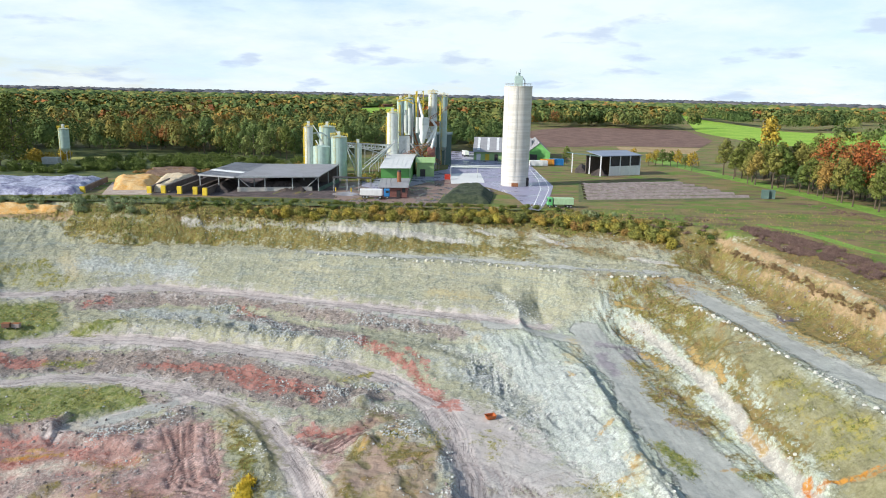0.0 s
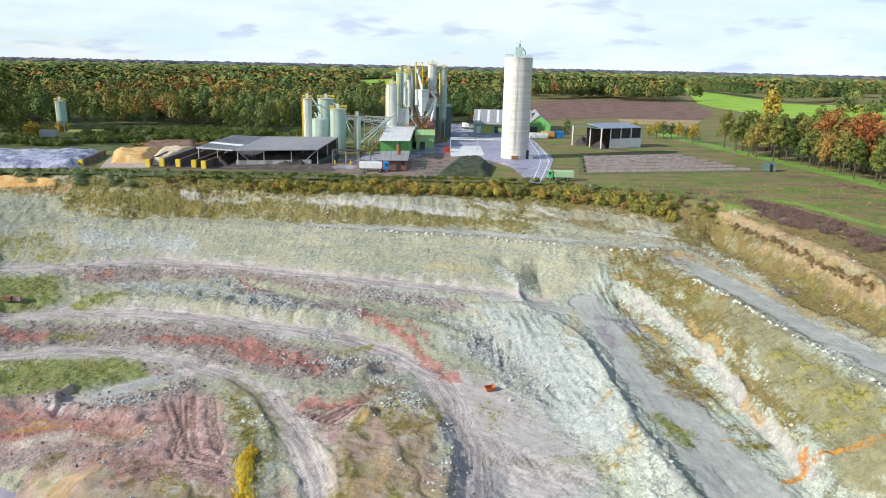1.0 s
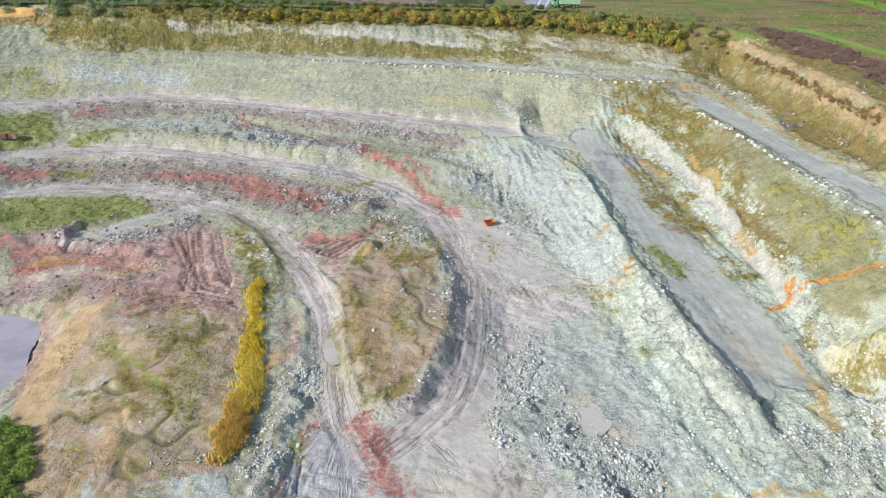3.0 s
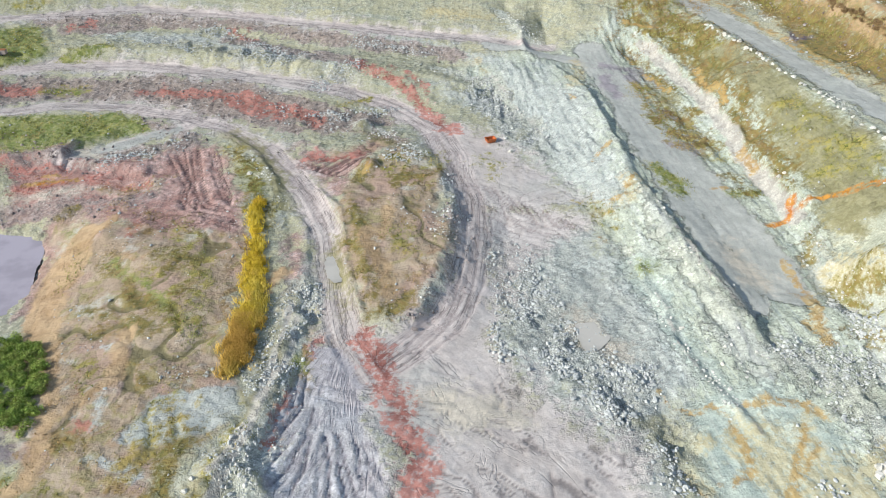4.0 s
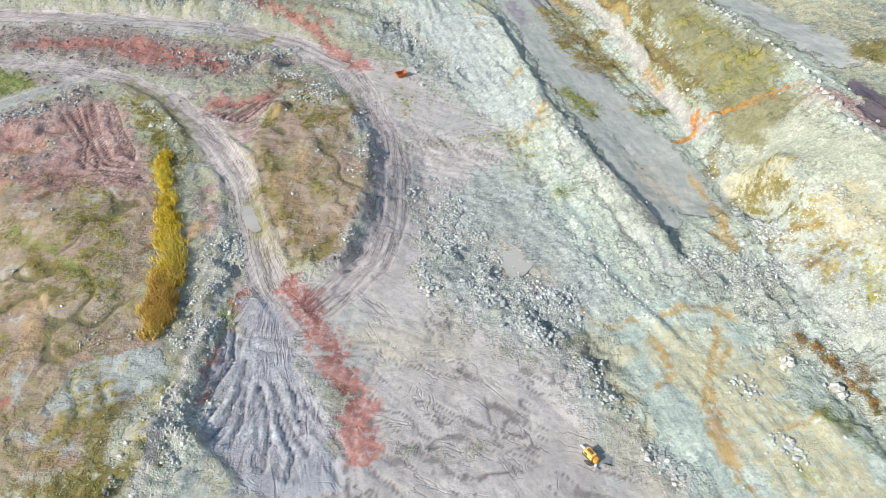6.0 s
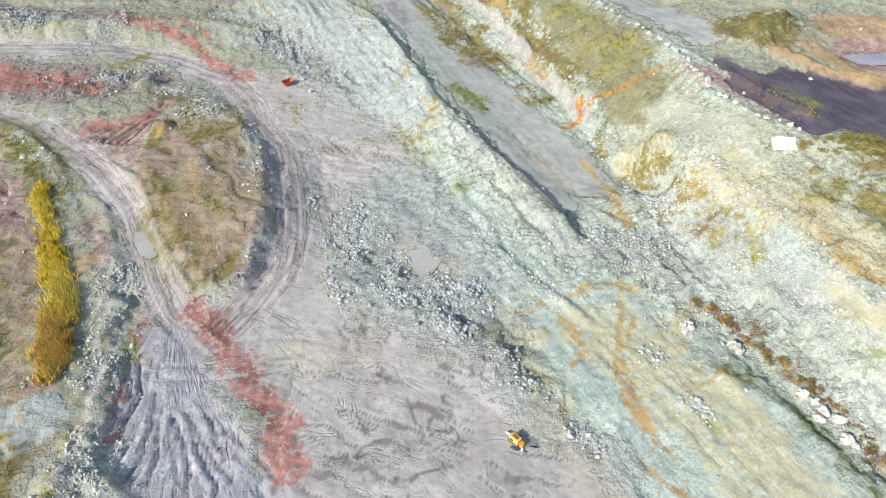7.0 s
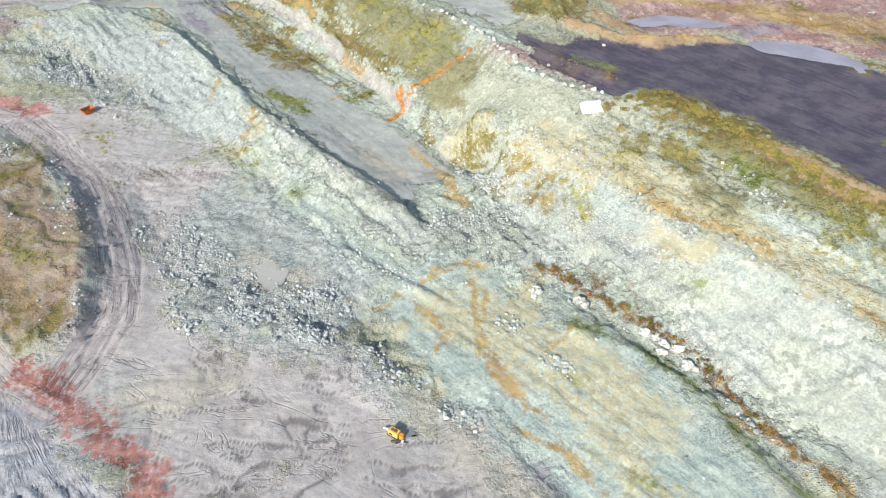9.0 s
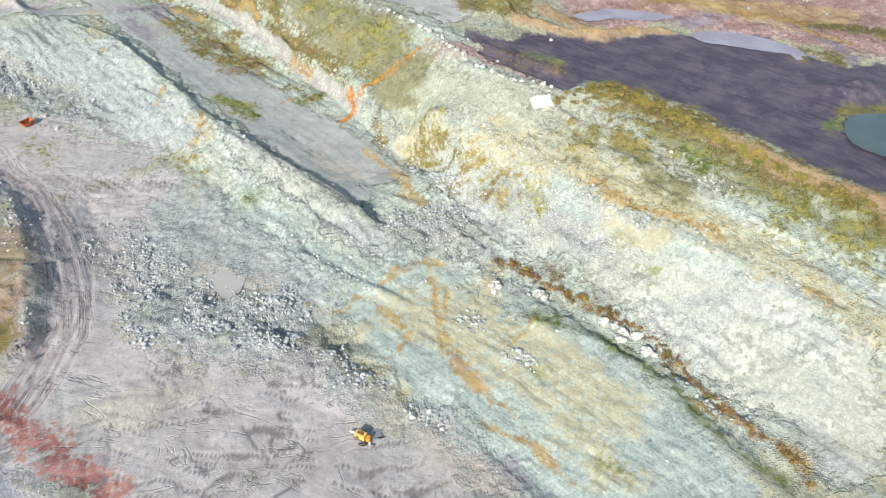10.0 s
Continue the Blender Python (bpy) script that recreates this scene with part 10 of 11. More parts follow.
RUSSET_LEAF = leaf_material("russet_scrub", ((0, (0.20, 0.23, 0.06)), (0.35, (0.33, 0.16, 0.08)), (0.65, (0.36, 0.23, 0.08)), (1, (0.52, 0.38, 0.09))), 0.3, True)
OLIVE_LEAF = leaf_material("olive_scrub", ((0, (0.17, 0.19, 0.05)), (0.5, (0.30, 0.25, 0.07)), (1, (0.42, 0.30, 0.10))), 0.3, True)
RUSH_LEAF = leaf_material("grey_green_willow", ((0, (0.204, 0.264, 0.120)), (1, (0.288, 0.336, 0.168))))


def leaf_cloud(rng, lobes, count, size):
    """Leaf sprays on the shells of some lobes: (centre, radii) each."""
    weights = np.array([l[1][0] * l[1][1] for l in lobes])
    pick = rng.choice(len(lobes), count, p=weights / weights.sum())
    c = np.array([l[0] for l in lobes])[pick]
    r = np.array([l[1] for l in lobes])[pick]
    d = rng.randn(count, 3)
    d /= np.linalg.norm(d, axis=1)[:, None]
    p = c + d * r * rng.uniform(0.70, 1.05, (count, 1))
    nrm = d + 0.45 * rng.randn(count, 3)
    nrm /= np.linalg.norm(nrm, axis=1)[:, None]
    u = np.cross(nrm, rng.randn(count, 3))
    u /= np.linalg.norm(u, axis=1)[:, None]
    v = np.cross(nrm, u)
    s = size * rng.uniform(0.6, 1.4, (count, 1))
    quad = np.stack([p - u * s, p - v * s * 0.7, p + u * s, p + v * s * 0.7 + nrm * s * 0.35], 1)
    soft = d + 0.5 * nrm + np.array([0, 0, 0.15])
    return quad.reshape(-1, 3), np.arange(count * 4).reshape(-1, 4), np.repeat(soft, 4, 0)


def round_off(me, normals):
    """Shade leaf sprays with the roundness of their crown."""
    me.polygons.foreach_set("use_smooth", np.ones(len(me.polygons), bool))
    me.normals_split_custom_set_from_vertices((normals / np.linalg.norm(normals, axis=1)[:, None]).tolist())


def leafy_mesh(name, verts, faces, material):
    me = bpy.data.meshes.new(name)
    me.vertices.add(len(verts))
    me.vertices.foreach_set("co", np.asarray(verts, np.float32).ravel())
    me.loops.add(faces.size)
    me.loops.foreach_set("vertex_index", faces.astype(np.int32).ravel())
    me.polygons.add(len(faces))
    me.polygons.foreach_set("loop_start", np.arange(0, faces.size, 4, dtype=np.int32))
    me.update(calc_edges=True)
    me.materials.append(material)
    return me


def tree(seed, height, spread, bare, leaf, count=2000):
    """A tree at the origin: tapered trunk with limbs, crown of leaf sprays."""
    rng = np.random.RandomState(seed)
    t = thing("tree", 0, 0, 0, "", "tree")
    bm = bmesh.new()
    bmesh.ops.create_cone(bm, cap_ends=True, segments=8, radius1=0.02 * height, radius2=0.006 * height, depth=height * 0.8, matrix=Matrix.Translation((0, 0, height * 0.4)))
    lobes = []
    n = 16
    for k in range(n):
        a, h = 6.2832 * (k * 0.382 + 0.1 * rng.rand()), bare + (1 - bare) * (0.15 + 0.72 * k / n)
        out = spread * (1.0 - 0.65 * max(0, (k / n - 0.35) / 0.65)) * rng.uniform(0.45, 0.95)
        c = (out * math.cos(a), out * math.sin(a), h * height)
        tube(bm, (0, 0, (h - 0.12) * height), c, 0.006 * height, 5)
        s = spread * rng.uniform(0.32, 0.50)
        lobes.append((c, (s, s, s * rng.uniform(0.7, 1.05))))
    lobes.append(((0, 0, height * 0.92), (spread * 0.4, spread * 0.4, height * 0.1)))
    part("trunk", bm, TRUNK, t)
    v, f, soft = leaf_cloud(rng, lobes, count, 0.018 * height * (2000 / count) ** 0.5)
    crown = new("crown", leafy_mesh("crown", v, f, leaf))
    round_off(crown.data, soft)
    crown.parent = t
    return t


def plant_out(kinds, places, seed, labels, group, low=0.8, high=1.2):
    """Stand trees at places: the first of each kind is moved there, the rest are copies."""
    rng = random.Random(seed)
    used = set()
    for x, y in places:
        k = rng.randrange(len(kinds))
        s = rng.uniform(low, high)
        m = pose(x, y, ground_z(x, y) - 0.1, 0, 0, rng.uniform(0, 360))
        if k in used:
            ob = copy_thing(kinds[k], m)
        else:
            ob = kinds[k]
            ob.matrix_basis = m
            used.add(k)
        ob.scale = (s * rng.uniform(0.9, 1.1), s, s * rng.uniform(0.9, 1.1))
        tagged(ob, labels[k % len(labels)], group=group)


def rows_between(a, b, depth, gap, rows, seed):
    rng = random.Random(seed)
    a, b = Vector((*a, 0)), Vector((*b, 0))
    d = b - a
    n = Vector((-d.y, d.x, 0)).normalized()
    out = []
    for r in range(rows):
        for k in range(int(d.length / gap)):
            p = a + d * ((k + rng.random()) * gap / d.length) + n * (depth * (r + rng.uniform(0.1, 0.8)) / rows)
            out.append((p.x, p.y))
    return out


# wood edge west of the plant
edge_kinds = [tree(1, 23, 6.5, 0.1, DEEP_LEAF), tree(2, 20, 5.5, 0.08, DEEP_LEAF), tree(3, 25, 5.5, 0.15, DEEP_LEAF), tree(4, 18, 6.0, 0.05, WOOD_LEAF), tree(5, 22, 6.5, 0.12, GREEN_LEAF)]
WOOD_LABELS = ["broad woodland tree with deep green leaves", "dense dark green woodland tree", "tall woodland tree with dull green crown", "low spreading woodland tree turning yellow", "dark green woodland tree at the wood's edge"]
west = rows_between((-245.8, 361.8), (-211.8, 402.6), 45, 8, 3, 1) + rows_between((-211.8, 402.6), (-112.9, 383.4), 48, 8, 3, 2) + rows_between((-110.9, 357.1), (-66.0, 361.8), 38, 7, 3, 3) + rows_between((-70.6, 387.4), (-30.8, 438.1), 45, 8, 3, 4) + rows_between((4.6, 487.7), (39.3, 509.7), 60, 9, 3, 14)
plant_out(edge_kinds, west, 7, WOOD_LABELS, "woodland edge", 0.5, 0.82)
plant_out([tree(31, 27, 8, 0.06, GREEN_LEAF, 2200)], [(-198.8, 298.5),  (-192.9, 304.6),  (-192.2, 314.8)], 17, ["large dark green tree beside the quarry"], "large trees in the west", 0.9, 1.15)
plant_out([tree(32, 13, 6, 0.1, YELLOW_LEAF)], [(19.9, 462.0)], 18, ["round golden-yellow tree behind the storehouse"], "", 1.0, 1.1)
# grove in the east
grove_kinds = [tree(11, 20, 4.6, 0.28, GREEN_LEAF), tree(12, 22, 5.0, 0.30, GREEN_LEAF), tree(13, 18, 4.4, 0.25, WOOD_LEAF), tree(14, 21, 5.2, 0.28, GREEN_LEAF)]
grove = rows_between((121.8, 335.1), (128.0, 292.4), 45, 6, 3, 5) + rows_between((128.0, 292.4), (139.7, 219.7), 40, 5.5, 3, 6) + rows_between((139.7, 219.7), (146.5, 196.3), 40, 7, 2, 8)
plant_out(grove_kinds, grove, 9, ["slender olive-green oak at the grove edge", "tall green oak with a bare lower trunk", "oak turning rust and yellow in the grove", "broad green oak in the grove"], "oak grove", 0.62, 0.92)
plant_out([tree(15, 26, 6.5, 0.2, YELLOW_LEAF)], [(147.9, 324.1)], 10, ["tall yellow poplar rising over the grove"], "", 1.0, 1.02)
plant_out([tree(16, 20, 7.0, 0.2, ORANGE_LEAF)], [(150.2, 275.6),  (153.1, 263.8),  (153.5, 255.3)], 11, ["broad beech with bright orange leaves"], "orange beeches", 0.95, 1.12)
plant_out([tree(17, 9, 2.6, 0.25, GREEN_LEAF, 500), tree(18, 8, 2.4, 0.25, YELLOW_LEAF, 420)], [(107.4, 371.9),  (112.2, 375.9),  (114.1, 370.4),  (119.6, 374.6),  (120.5, 366.1),  (121.9, 358.0),  (122.7, 350.2),  (64.3, 374.1),  (103.7, 389.6)], 12, ["small sparse tree beside the field shed", "small yellowing tree beside the field shed"], "young trees", 0.8, 1.2)


# ---- fields and far woods ----
PLOUGHED = loose("ploughed_soil", (0.15, 0.085, 0.065), (0.23, 0.14, 0.105), 4.0)
LUSH = loose("lush_grass", (0.23, 0.42, 0.035), (0.33, 0.50, 0.06), 9.0)
VERGE = loose("verge_grass", (0.15, 0.29, 0.04), (0.22, 0.35, 0.06), 3.0)
STUBBLE = loose("tan_stubble", (0.34, 0.24, 0.11), (0.42, 0.31, 0.16), 5.0)
WOOD_FLOOR = loose("wood_floor", (0.06, 0.075, 0.03), (0.12, 0.11, 0.045), 5.0)
FIELDS = []


def field(name, corners, material, label, lift=0.12):
    FIELDS.append(corners)
    return sheet(name, corners, lift, material, label, "field")


field("ploughed_field", [(78.8, 703.0),  (135.9, 812.4),  (219.8, 838.4),  (268.8, 795.9),  (230.1, 611.5),  (187.7, 521.8),  (124.8, 519.4),  (54.5, 482.1)], PLOUGHED, "ploughed purple-brown field")
field("stubble_field", [(123.4, 513.4),  (185.6, 515.7),  (158.9, 455.6),  (117.2, 471.0)], STUBBLE, "strip of tan stubble below the ploughed field")
field("green_field", [(530.0, 1619.0), (549.0, 1634.0), (439.0, 1221.0), (410.0, 959.0), (392.0, 836.0), (411.0, 808.0), (460.0, 817.0), (571.0, 927.0), (495.9, 685.6), (287.3, 393.4), (301.1, 484.2), (261.5, 607.6), (266.0, 708.5), (276.0, 787.0)], LUSH, "bright green autumn meadow beyond the grove")
field("green_field", [(89.0, 199.6), (96.5, 188.6), (99.6, 170.0), (104.0, 158.0), (107.0, 158.0), (103.2, 171.0), (100.2, 190.0), (92.0, 201.0)], VERGE, "strip of fresh green grass along the heath", 0.05)
field("green_field", [(-184.0, 1518.8),  (-126.1, 1785.0),  (-92.0, 1504.4),  (-92.0, 1172.6),  (-134.4, 1139.1)], LUSH, "bright green clearing in the distant wood")
field("green_field", [(114.3, 405.6),  (123.1, 342.7),  (133.6, 269.7),  (138.3, 217.5),  (146.9, 231.6),  (140.4, 283.9),  (130.6, 359.9),  (128.2, 431.2)], VERGE, "strip of fresh green grass along the grove", 0.05)
sheet("wood_floor", [(-900, 352), (-240, 352), (-60, 395), (-8, 430), (42, 470), (70, 900), (330, 1150), (900, 1500), (3300, 2600), (3300, 4600), (-3300, 4600), (-3300, 1200)], 0.02, WOOD_FLOOR, "dark leaf-strewn woodland floor", "ground")


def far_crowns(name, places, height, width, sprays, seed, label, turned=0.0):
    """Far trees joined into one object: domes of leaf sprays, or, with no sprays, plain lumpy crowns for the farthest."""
    rng = np.random.RandomState(seed)
    n = len(places)
    p = np.array(places)
    h = height * rng.uniform(0.65, 1.25, n)
    w = width * rng.uniform(0.7, 1.35, n)
    tone = np.clip(rng.rand(n) ** 1.7 * 0.68 + 0.10 + turned + 0.42 * lattice_noise(p[:, 0], p[:, 1], 80, 9), 0, 1)
    if not sprays:
        v, f = ICO1
        shape = v[None] * rng.uniform(0.7, 1.25, (n, len(v), 1)) * np.stack([w, w, h * 0.5], 1)[:, None]
        co = shape + np.stack([p[:, 0], p[:, 1], h * 0.5], 1)[:, None]
        faces = f[None] + (np.arange(n) * len(v))[:, None, None]
        return tagged(joined(name, co.reshape(-1, 3), faces.reshape(-1, 3), RIDGE_HAZE if width > 30 else FAR_LEAF, np.repeat(tone, len(v)), True), label, "woodland", kind="stuff")
    d = rng.randn(n, sprays, 3)
    d /= np.linalg.norm(d, axis=2)[:, :, None]
    d[:, :, 2] = np.where(d[:, :, 2] < -0.3, -d[:, :, 2], d[:, :, 2])
    lump = 0.75 + 0.35 * np.abs(np.sin(d[:, :, 0] * 3.1 + seed) * np.cos(d[:, :, 1] * 2.7 + rng.rand(n, 1) * 6))
    c = np.stack([p[:, 0], p[:, 1], h * 0.52], 1)[:, None] + d * lump[:, :, None] * np.stack([w, w, h * 0.46], 1)[:, None] * rng.uniform(0.8, 1.05, (n, sprays, 1))
    nrm = d + 0.25 * rng.randn(n, sprays, 3)
    nrm /= np.linalg.norm(nrm, axis=2)[:, :, None]
    u = np.cross(nrm, rng.randn(n, sprays, 3))
    u /= np.linalg.norm(u, axis=2)[:, :, None]
    v = np.cross(nrm, u)
    s = (w * 3.2 / math.sqrt(sprays))[:, None, None] * 0.5 * rng.uniform(0.6, 1.4, (n, sprays, 1))
    quad = np.stack([c - u * s, c - v * s * 0.8, c + u * s, c + v * s * 0.8 + nrm * s * 0.4], 2)
    ob = joined(name, quad.reshape(-1, 3), np.arange(n * sprays * 4).reshape(-1, 4), FAR_LEAF, np.repeat(tone, sprays * 4))
    round_off(ob.data, np.repeat((d + 0.12 * nrm).reshape(-1, 3), 4, 0))
    return tagged(ob, label, "woodland", kind="stuff")


def far_leaf():
    m = Nodes("far_woodland_leaves", 0.85, 0.0, 0.1)
    ramp = m.t.nodes.new("ShaderNodeValToRGB")
    tones = ((0.0, (0.085, 0.135, 0.045)), (0.4, (0.15, 0.195, 0.06)), (0.62, (0.23, 0.235, 0.07)), (0.78, (0.33, 0.265, 0.07)), (0.88, (0.44, 0.235, 0.06)), (0.96, (0.38, 0.15, 0.06)), (1.0, (0.28, 0.24, 0.08)))
    while len(ramp.color_ramp.elements) < len(tones):
        ramp.color_ramp.elements.new(0.5)
    for e, (p, c) in zip(ramp.color_ramp.elements, tones):
        e.position, e.color = p, (*c, 1)
    m.put(m.attr("tint"), ramp.inputs[0])
    c = m.vary(ramp.outputs[0], m.island(), 0.88, 1.12)
    c = m.vary(c, m.noise(6.0, 4.0, 0.6), 0.82, 1.18)
    c = m.mix(m.step(m.noise(160, 3.0), 0.40, 0.6, 0.0, 0.6), c, m.times(c, (0.55, 0.62, 0.6)))
    return m.done(c)


FAR_LEAF = far_leaf()
# dark crowns of the far ridge, with distance haze put into the bluish base
RIDGE_HAZE = loose("hazed_ridge_crowns", (0.085, 0.10, 0.125), (0.14, 0.13, 0.13), 30.0, 0.0)


def in_field(x, y):
    hit = np.zeros(x.shape, bool)
    for corners in FIELDS:
        hit |= inside(x, y, corners) | (line_distance(x, y, corners + corners[:1]) < 6)
    return hit


def far_places(near, far, count, seed):
    rng = np.random.RandomState(seed)
    r = np.sqrt(rng.uniform(near ** 2, far ** 2, count))
    a = np.radians(rng.uniform(-40, 40, count))
    x, y = r * np.sin(a), r * np.cos(a)
    az = np.degrees(a)
    open_land = (az > 4.5) & (r < 880) | (az > 17) & (r < 1500) & (lattice_noise(x, y, 150, 7) < 0.25)
    yard = (x > -70) & (x < 70) & (r < 430)
    clearing = (az > -7.4) & (az < -3.2) & (r > 760) & (r < 1150)
    keep = ~in_field(x, y) & ~clearing & ~open_land & ~yard & ~((az < -8) & (r < 400))
    return np.stack([x[keep], y[keep]], 1)


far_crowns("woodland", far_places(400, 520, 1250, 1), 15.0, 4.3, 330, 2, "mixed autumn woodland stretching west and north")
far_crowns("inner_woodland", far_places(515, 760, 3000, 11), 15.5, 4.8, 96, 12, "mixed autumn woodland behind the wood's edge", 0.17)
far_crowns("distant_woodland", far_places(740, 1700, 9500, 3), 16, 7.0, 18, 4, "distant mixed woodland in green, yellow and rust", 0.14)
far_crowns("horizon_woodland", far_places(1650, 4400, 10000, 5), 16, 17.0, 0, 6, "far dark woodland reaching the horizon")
far_crowns("wooded_ridge", far_places(3300, 4500, 6500, 15), 22, 46.0, 0, 16, "low dark wooded ridge on the horizon, distance haze in its bluish colour")
rng_rows = np.random.RandomState(8)
hedge_places = []
for (ax, ay), (bx, by), count, wide in (((94.9, 793.0), (208.8, 876.4), 90, 40), ((194.0, 800.1), (271.3, 809.3), 70, 60), ((295.0, 859.0), (306.0, 865.0), 7, 10), ((428.0, 1189.0), (426.0, 1076.0), 60, 60), ((426.0, 1076.0), (412.0, 962.0), 70, 40), ((400.0, 868.0), (418.0, 826.0), 22, 30), ((442.0, 860.0), (549.0, 977.0), 60, 30), ((470.0, 815.0), (501.0, 896.0), 6, 10), ((560.0, 1140.0), (667.0, 1085.0), 70, 60), ((430.0, 1230.0), (620.0, 1150.0), 90, 80), ((624.2, 1305.6), (849.0, 1381.8), 60, 60), ((306.7, 557.3), (354.4, 571.5), 10, 14)):
    for k in range(count):
        u = rng_rows.rand()
        hedge_places.append((ax + (bx - ax) * u + rng_rows.uniform(-3, 3), ay + (by - ay) * u + rng_rows.uniform(0, wide)))
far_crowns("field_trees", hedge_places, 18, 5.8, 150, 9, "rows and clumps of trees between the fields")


# ---- bushes ----
def bush_mesh(seed, leaf, count, size, tall):
    rng = np.random.RandomState(seed)
    lobes = [((rng.uniform(-0.5, 0.5), rng.uniform(-0.5, 0.5), tall * rng.uniform(0.3, 0.7)), (rng.uniform(0.4, 0.75), rng.uniform(0.4, 0.75), tall * rng.uniform(0.25, 0.45))) for _ in range(6)]
    v, f, soft = leaf_cloud(rng, lobes, count, size)
    me = leafy_mesh("bush", v, f, leaf)
    round_off(me, soft)
    return me


def thicket(name, meshes, places, low, high, label, seed):
    """Scrub too dense to count: many bushes joined into one object."""
    rng = random.Random(seed)
    verts, faces, start = [], [], 0
    shapes = []
    for me in meshes:
        co = np.empty(len(me.vertices) * 3, np.float32)
        me.vertices.foreach_get("co", co)
        shapes.append(co.reshape(-1, 3))
    for x, y in places:
        co = shapes[rng.randrange(len(shapes))]
        s, a = rng.uniform(low, high), rng.uniform(0, 6.28)
        turn = np.array([[math.cos(a), -math.sin(a), 0], [math.sin(a), math.cos(a), 0], [0, 0, rng.uniform(0.7, 1.2)]])
        verts.append(co @ turn.T * s + np.array([x, y, ground_z(x, y) - 0.1 * s]))
        faces.append(np.arange(len(co)).reshape(-1, 4) + start)
        start += len(co)
    v, f = np.concatenate(verts), np.concatenate(faces)
    ob = new(name, leafy_mesh(name, v, f, meshes[0].materials[0]))
    return tagged(ob, label, "scrub", kind="stuff")


def bushes(meshes, places, low, high, labels, group, seed):
    rng = random.Random(seed)
    for x, y in places:
        k = rng.randrange(len(meshes))
        ob = new("bush", meshes[k])
        s = rng.uniform(low, high)
        ob.matrix_basis = pose(x, y, ground_z(x, y) - 0.1 * s, 0, 0, rng.uniform(0, 360)) @ Matrix.Diagonal((s, s, s * rng.uniform(0.7, 1.2), 1))
        tagged(ob, labels[k % len(labels)], "bush", group)


def places_in(corners, count, seed):
    rng = random.Random(seed)
    xs, ys = [c[0] for c in corners], [c[1] for c in corners]
    out = []
    while len(out) < count:
        x, y = rng.uniform(min(xs), max(xs)), rng.uniform(min(ys), max(ys))
        if inside(np.array([x]), np.array([y]), corners)[0]:
            out.append((x, y))
    return out


def strip(pts, gap, wide, seed, skip=0.0):
    rng = random.Random(seed)
    out = []
    for (x0, y0), (x1, y1) in zip(pts[:-1], pts[1:]):
        s = math.hypot(x1 - x0, y1 - y0)
        for n in range(max(int(s / gap), 1)):
            if rng.random() >= skip:
                t = rng.random()
                out.append((x0 + (x1 - x0) * t + rng.uniform(-wide, wide) * 0.5, y0 + (y1 - y0) * t + rng.uniform(-wide, wide)))
    return out


autumn = [bush_mesh(40 + k, BUSH_LEAF, 560, 0.095, 1.5) for k in range(4)]
willow = [bush_mesh(50 + k, RUSH_LEAF, 600, 0.075, 1.6) for k in range(2)]
heath = [bush_mesh(60 + k, HEATH_LEAF, 300, 0.10, 1.0) for k in range(3)]
twigs = [bush_mesh(65 + k, TWIG_LEAF, 220, 0.11, 0.9) for k in range(3)]
scrub = [bush_mesh(70 + k, RUSSET_LEAF, 240, 0.10, 1.0) for k in range(3)]
olive = [bush_mesh(75 + k, OLIVE_LEAF, 240, 0.10, 1.0) for k in range(3)]
green = [bush_mesh(80 + k, GREEN_LEAF, 420, 0.10, 1.3) for k in range(3)]
AUTUMN_LABELS = ["yellow and green autumn bush on the quarry rim", "orange-leaved bush above the cliff", "olive bush with yellowing leaves on the rim"]
RIM = [(x, y - 3.5) for x, y, _ in LEVELS["rim_north"]]
BROW = [(-60.0, 210.5), (-38.5, 209.8), (-28.1, 208.6), (-14.5, 208.9), (2.5, 211.0), (19.8, 211.0), (29.9, 209.6), (42.6, 204.5), (51.5, 199.8), (58.2, 194.4), (63.4, 190.4)]
bushes(autumn, strip(BROW[:5], 1.1, 2.4, 1) + strip(BROW[4:], 0.62, 3.0, 14), 1.0, 2.1, AUTUMN_LABELS, "bushes along the quarry rim", 1)
bushes(green, strip([(x, y + 1.0) for x, y in RIM[2:]], 2.2, 2.0, 2), 0.7, 1.4, ["low dark green bush on the rim"], "bushes along the quarry rim", 2)
bushes(willow, strip(RIM[:3], 1.6, 3.5, 3) + [(43.2, 213.1),  (45.1, 209.3),  (50.7, 208.0)], 1.0, 2.0, ["grey-green willow bush at the quarry edge"], "willow bushes", 3)
bushes(autumn, strip([(53.6, 197.0), (58.6, 194.0), (63.6, 190.6)], 0.8, 2.0, 4), 1.5, 2.3, ["tall yellow-green bush at the cliff corner"], "bushes at the cliff corner", 4)
HEATH = [(82.7, 194.8), (87.6, 193.5), (91.7, 182.2), (95.0, 168.7), (96.5, 149.0), (91.9, 141.1), (88.5, 142.0), (88.8, 156.6), (84.5, 165.1), (81.8, 176.9)]
thicket("heath_scrub", heath, places_in(HEATH, 480, 5), 0.5, 1.15, "purple-brown leafless shrubs along the bank", 5)
thicket("field_scrub", heath, strip([(44.7, 199.6), (58.8, 197.8), (73.1, 192.6)], 1.6, 2.0, 6), 0.7, 1.3, "low purple-brown shrubs at the field edge", 6)
thicket("hedge", green, strip([(-40.3, 220.0), (-15.3, 220.2), (13.3, 220.9), (30.3, 219.9)], 0.8, 0.5, 7), 0.75, 1.05, "clipped dark green hedge along the yard", 7)
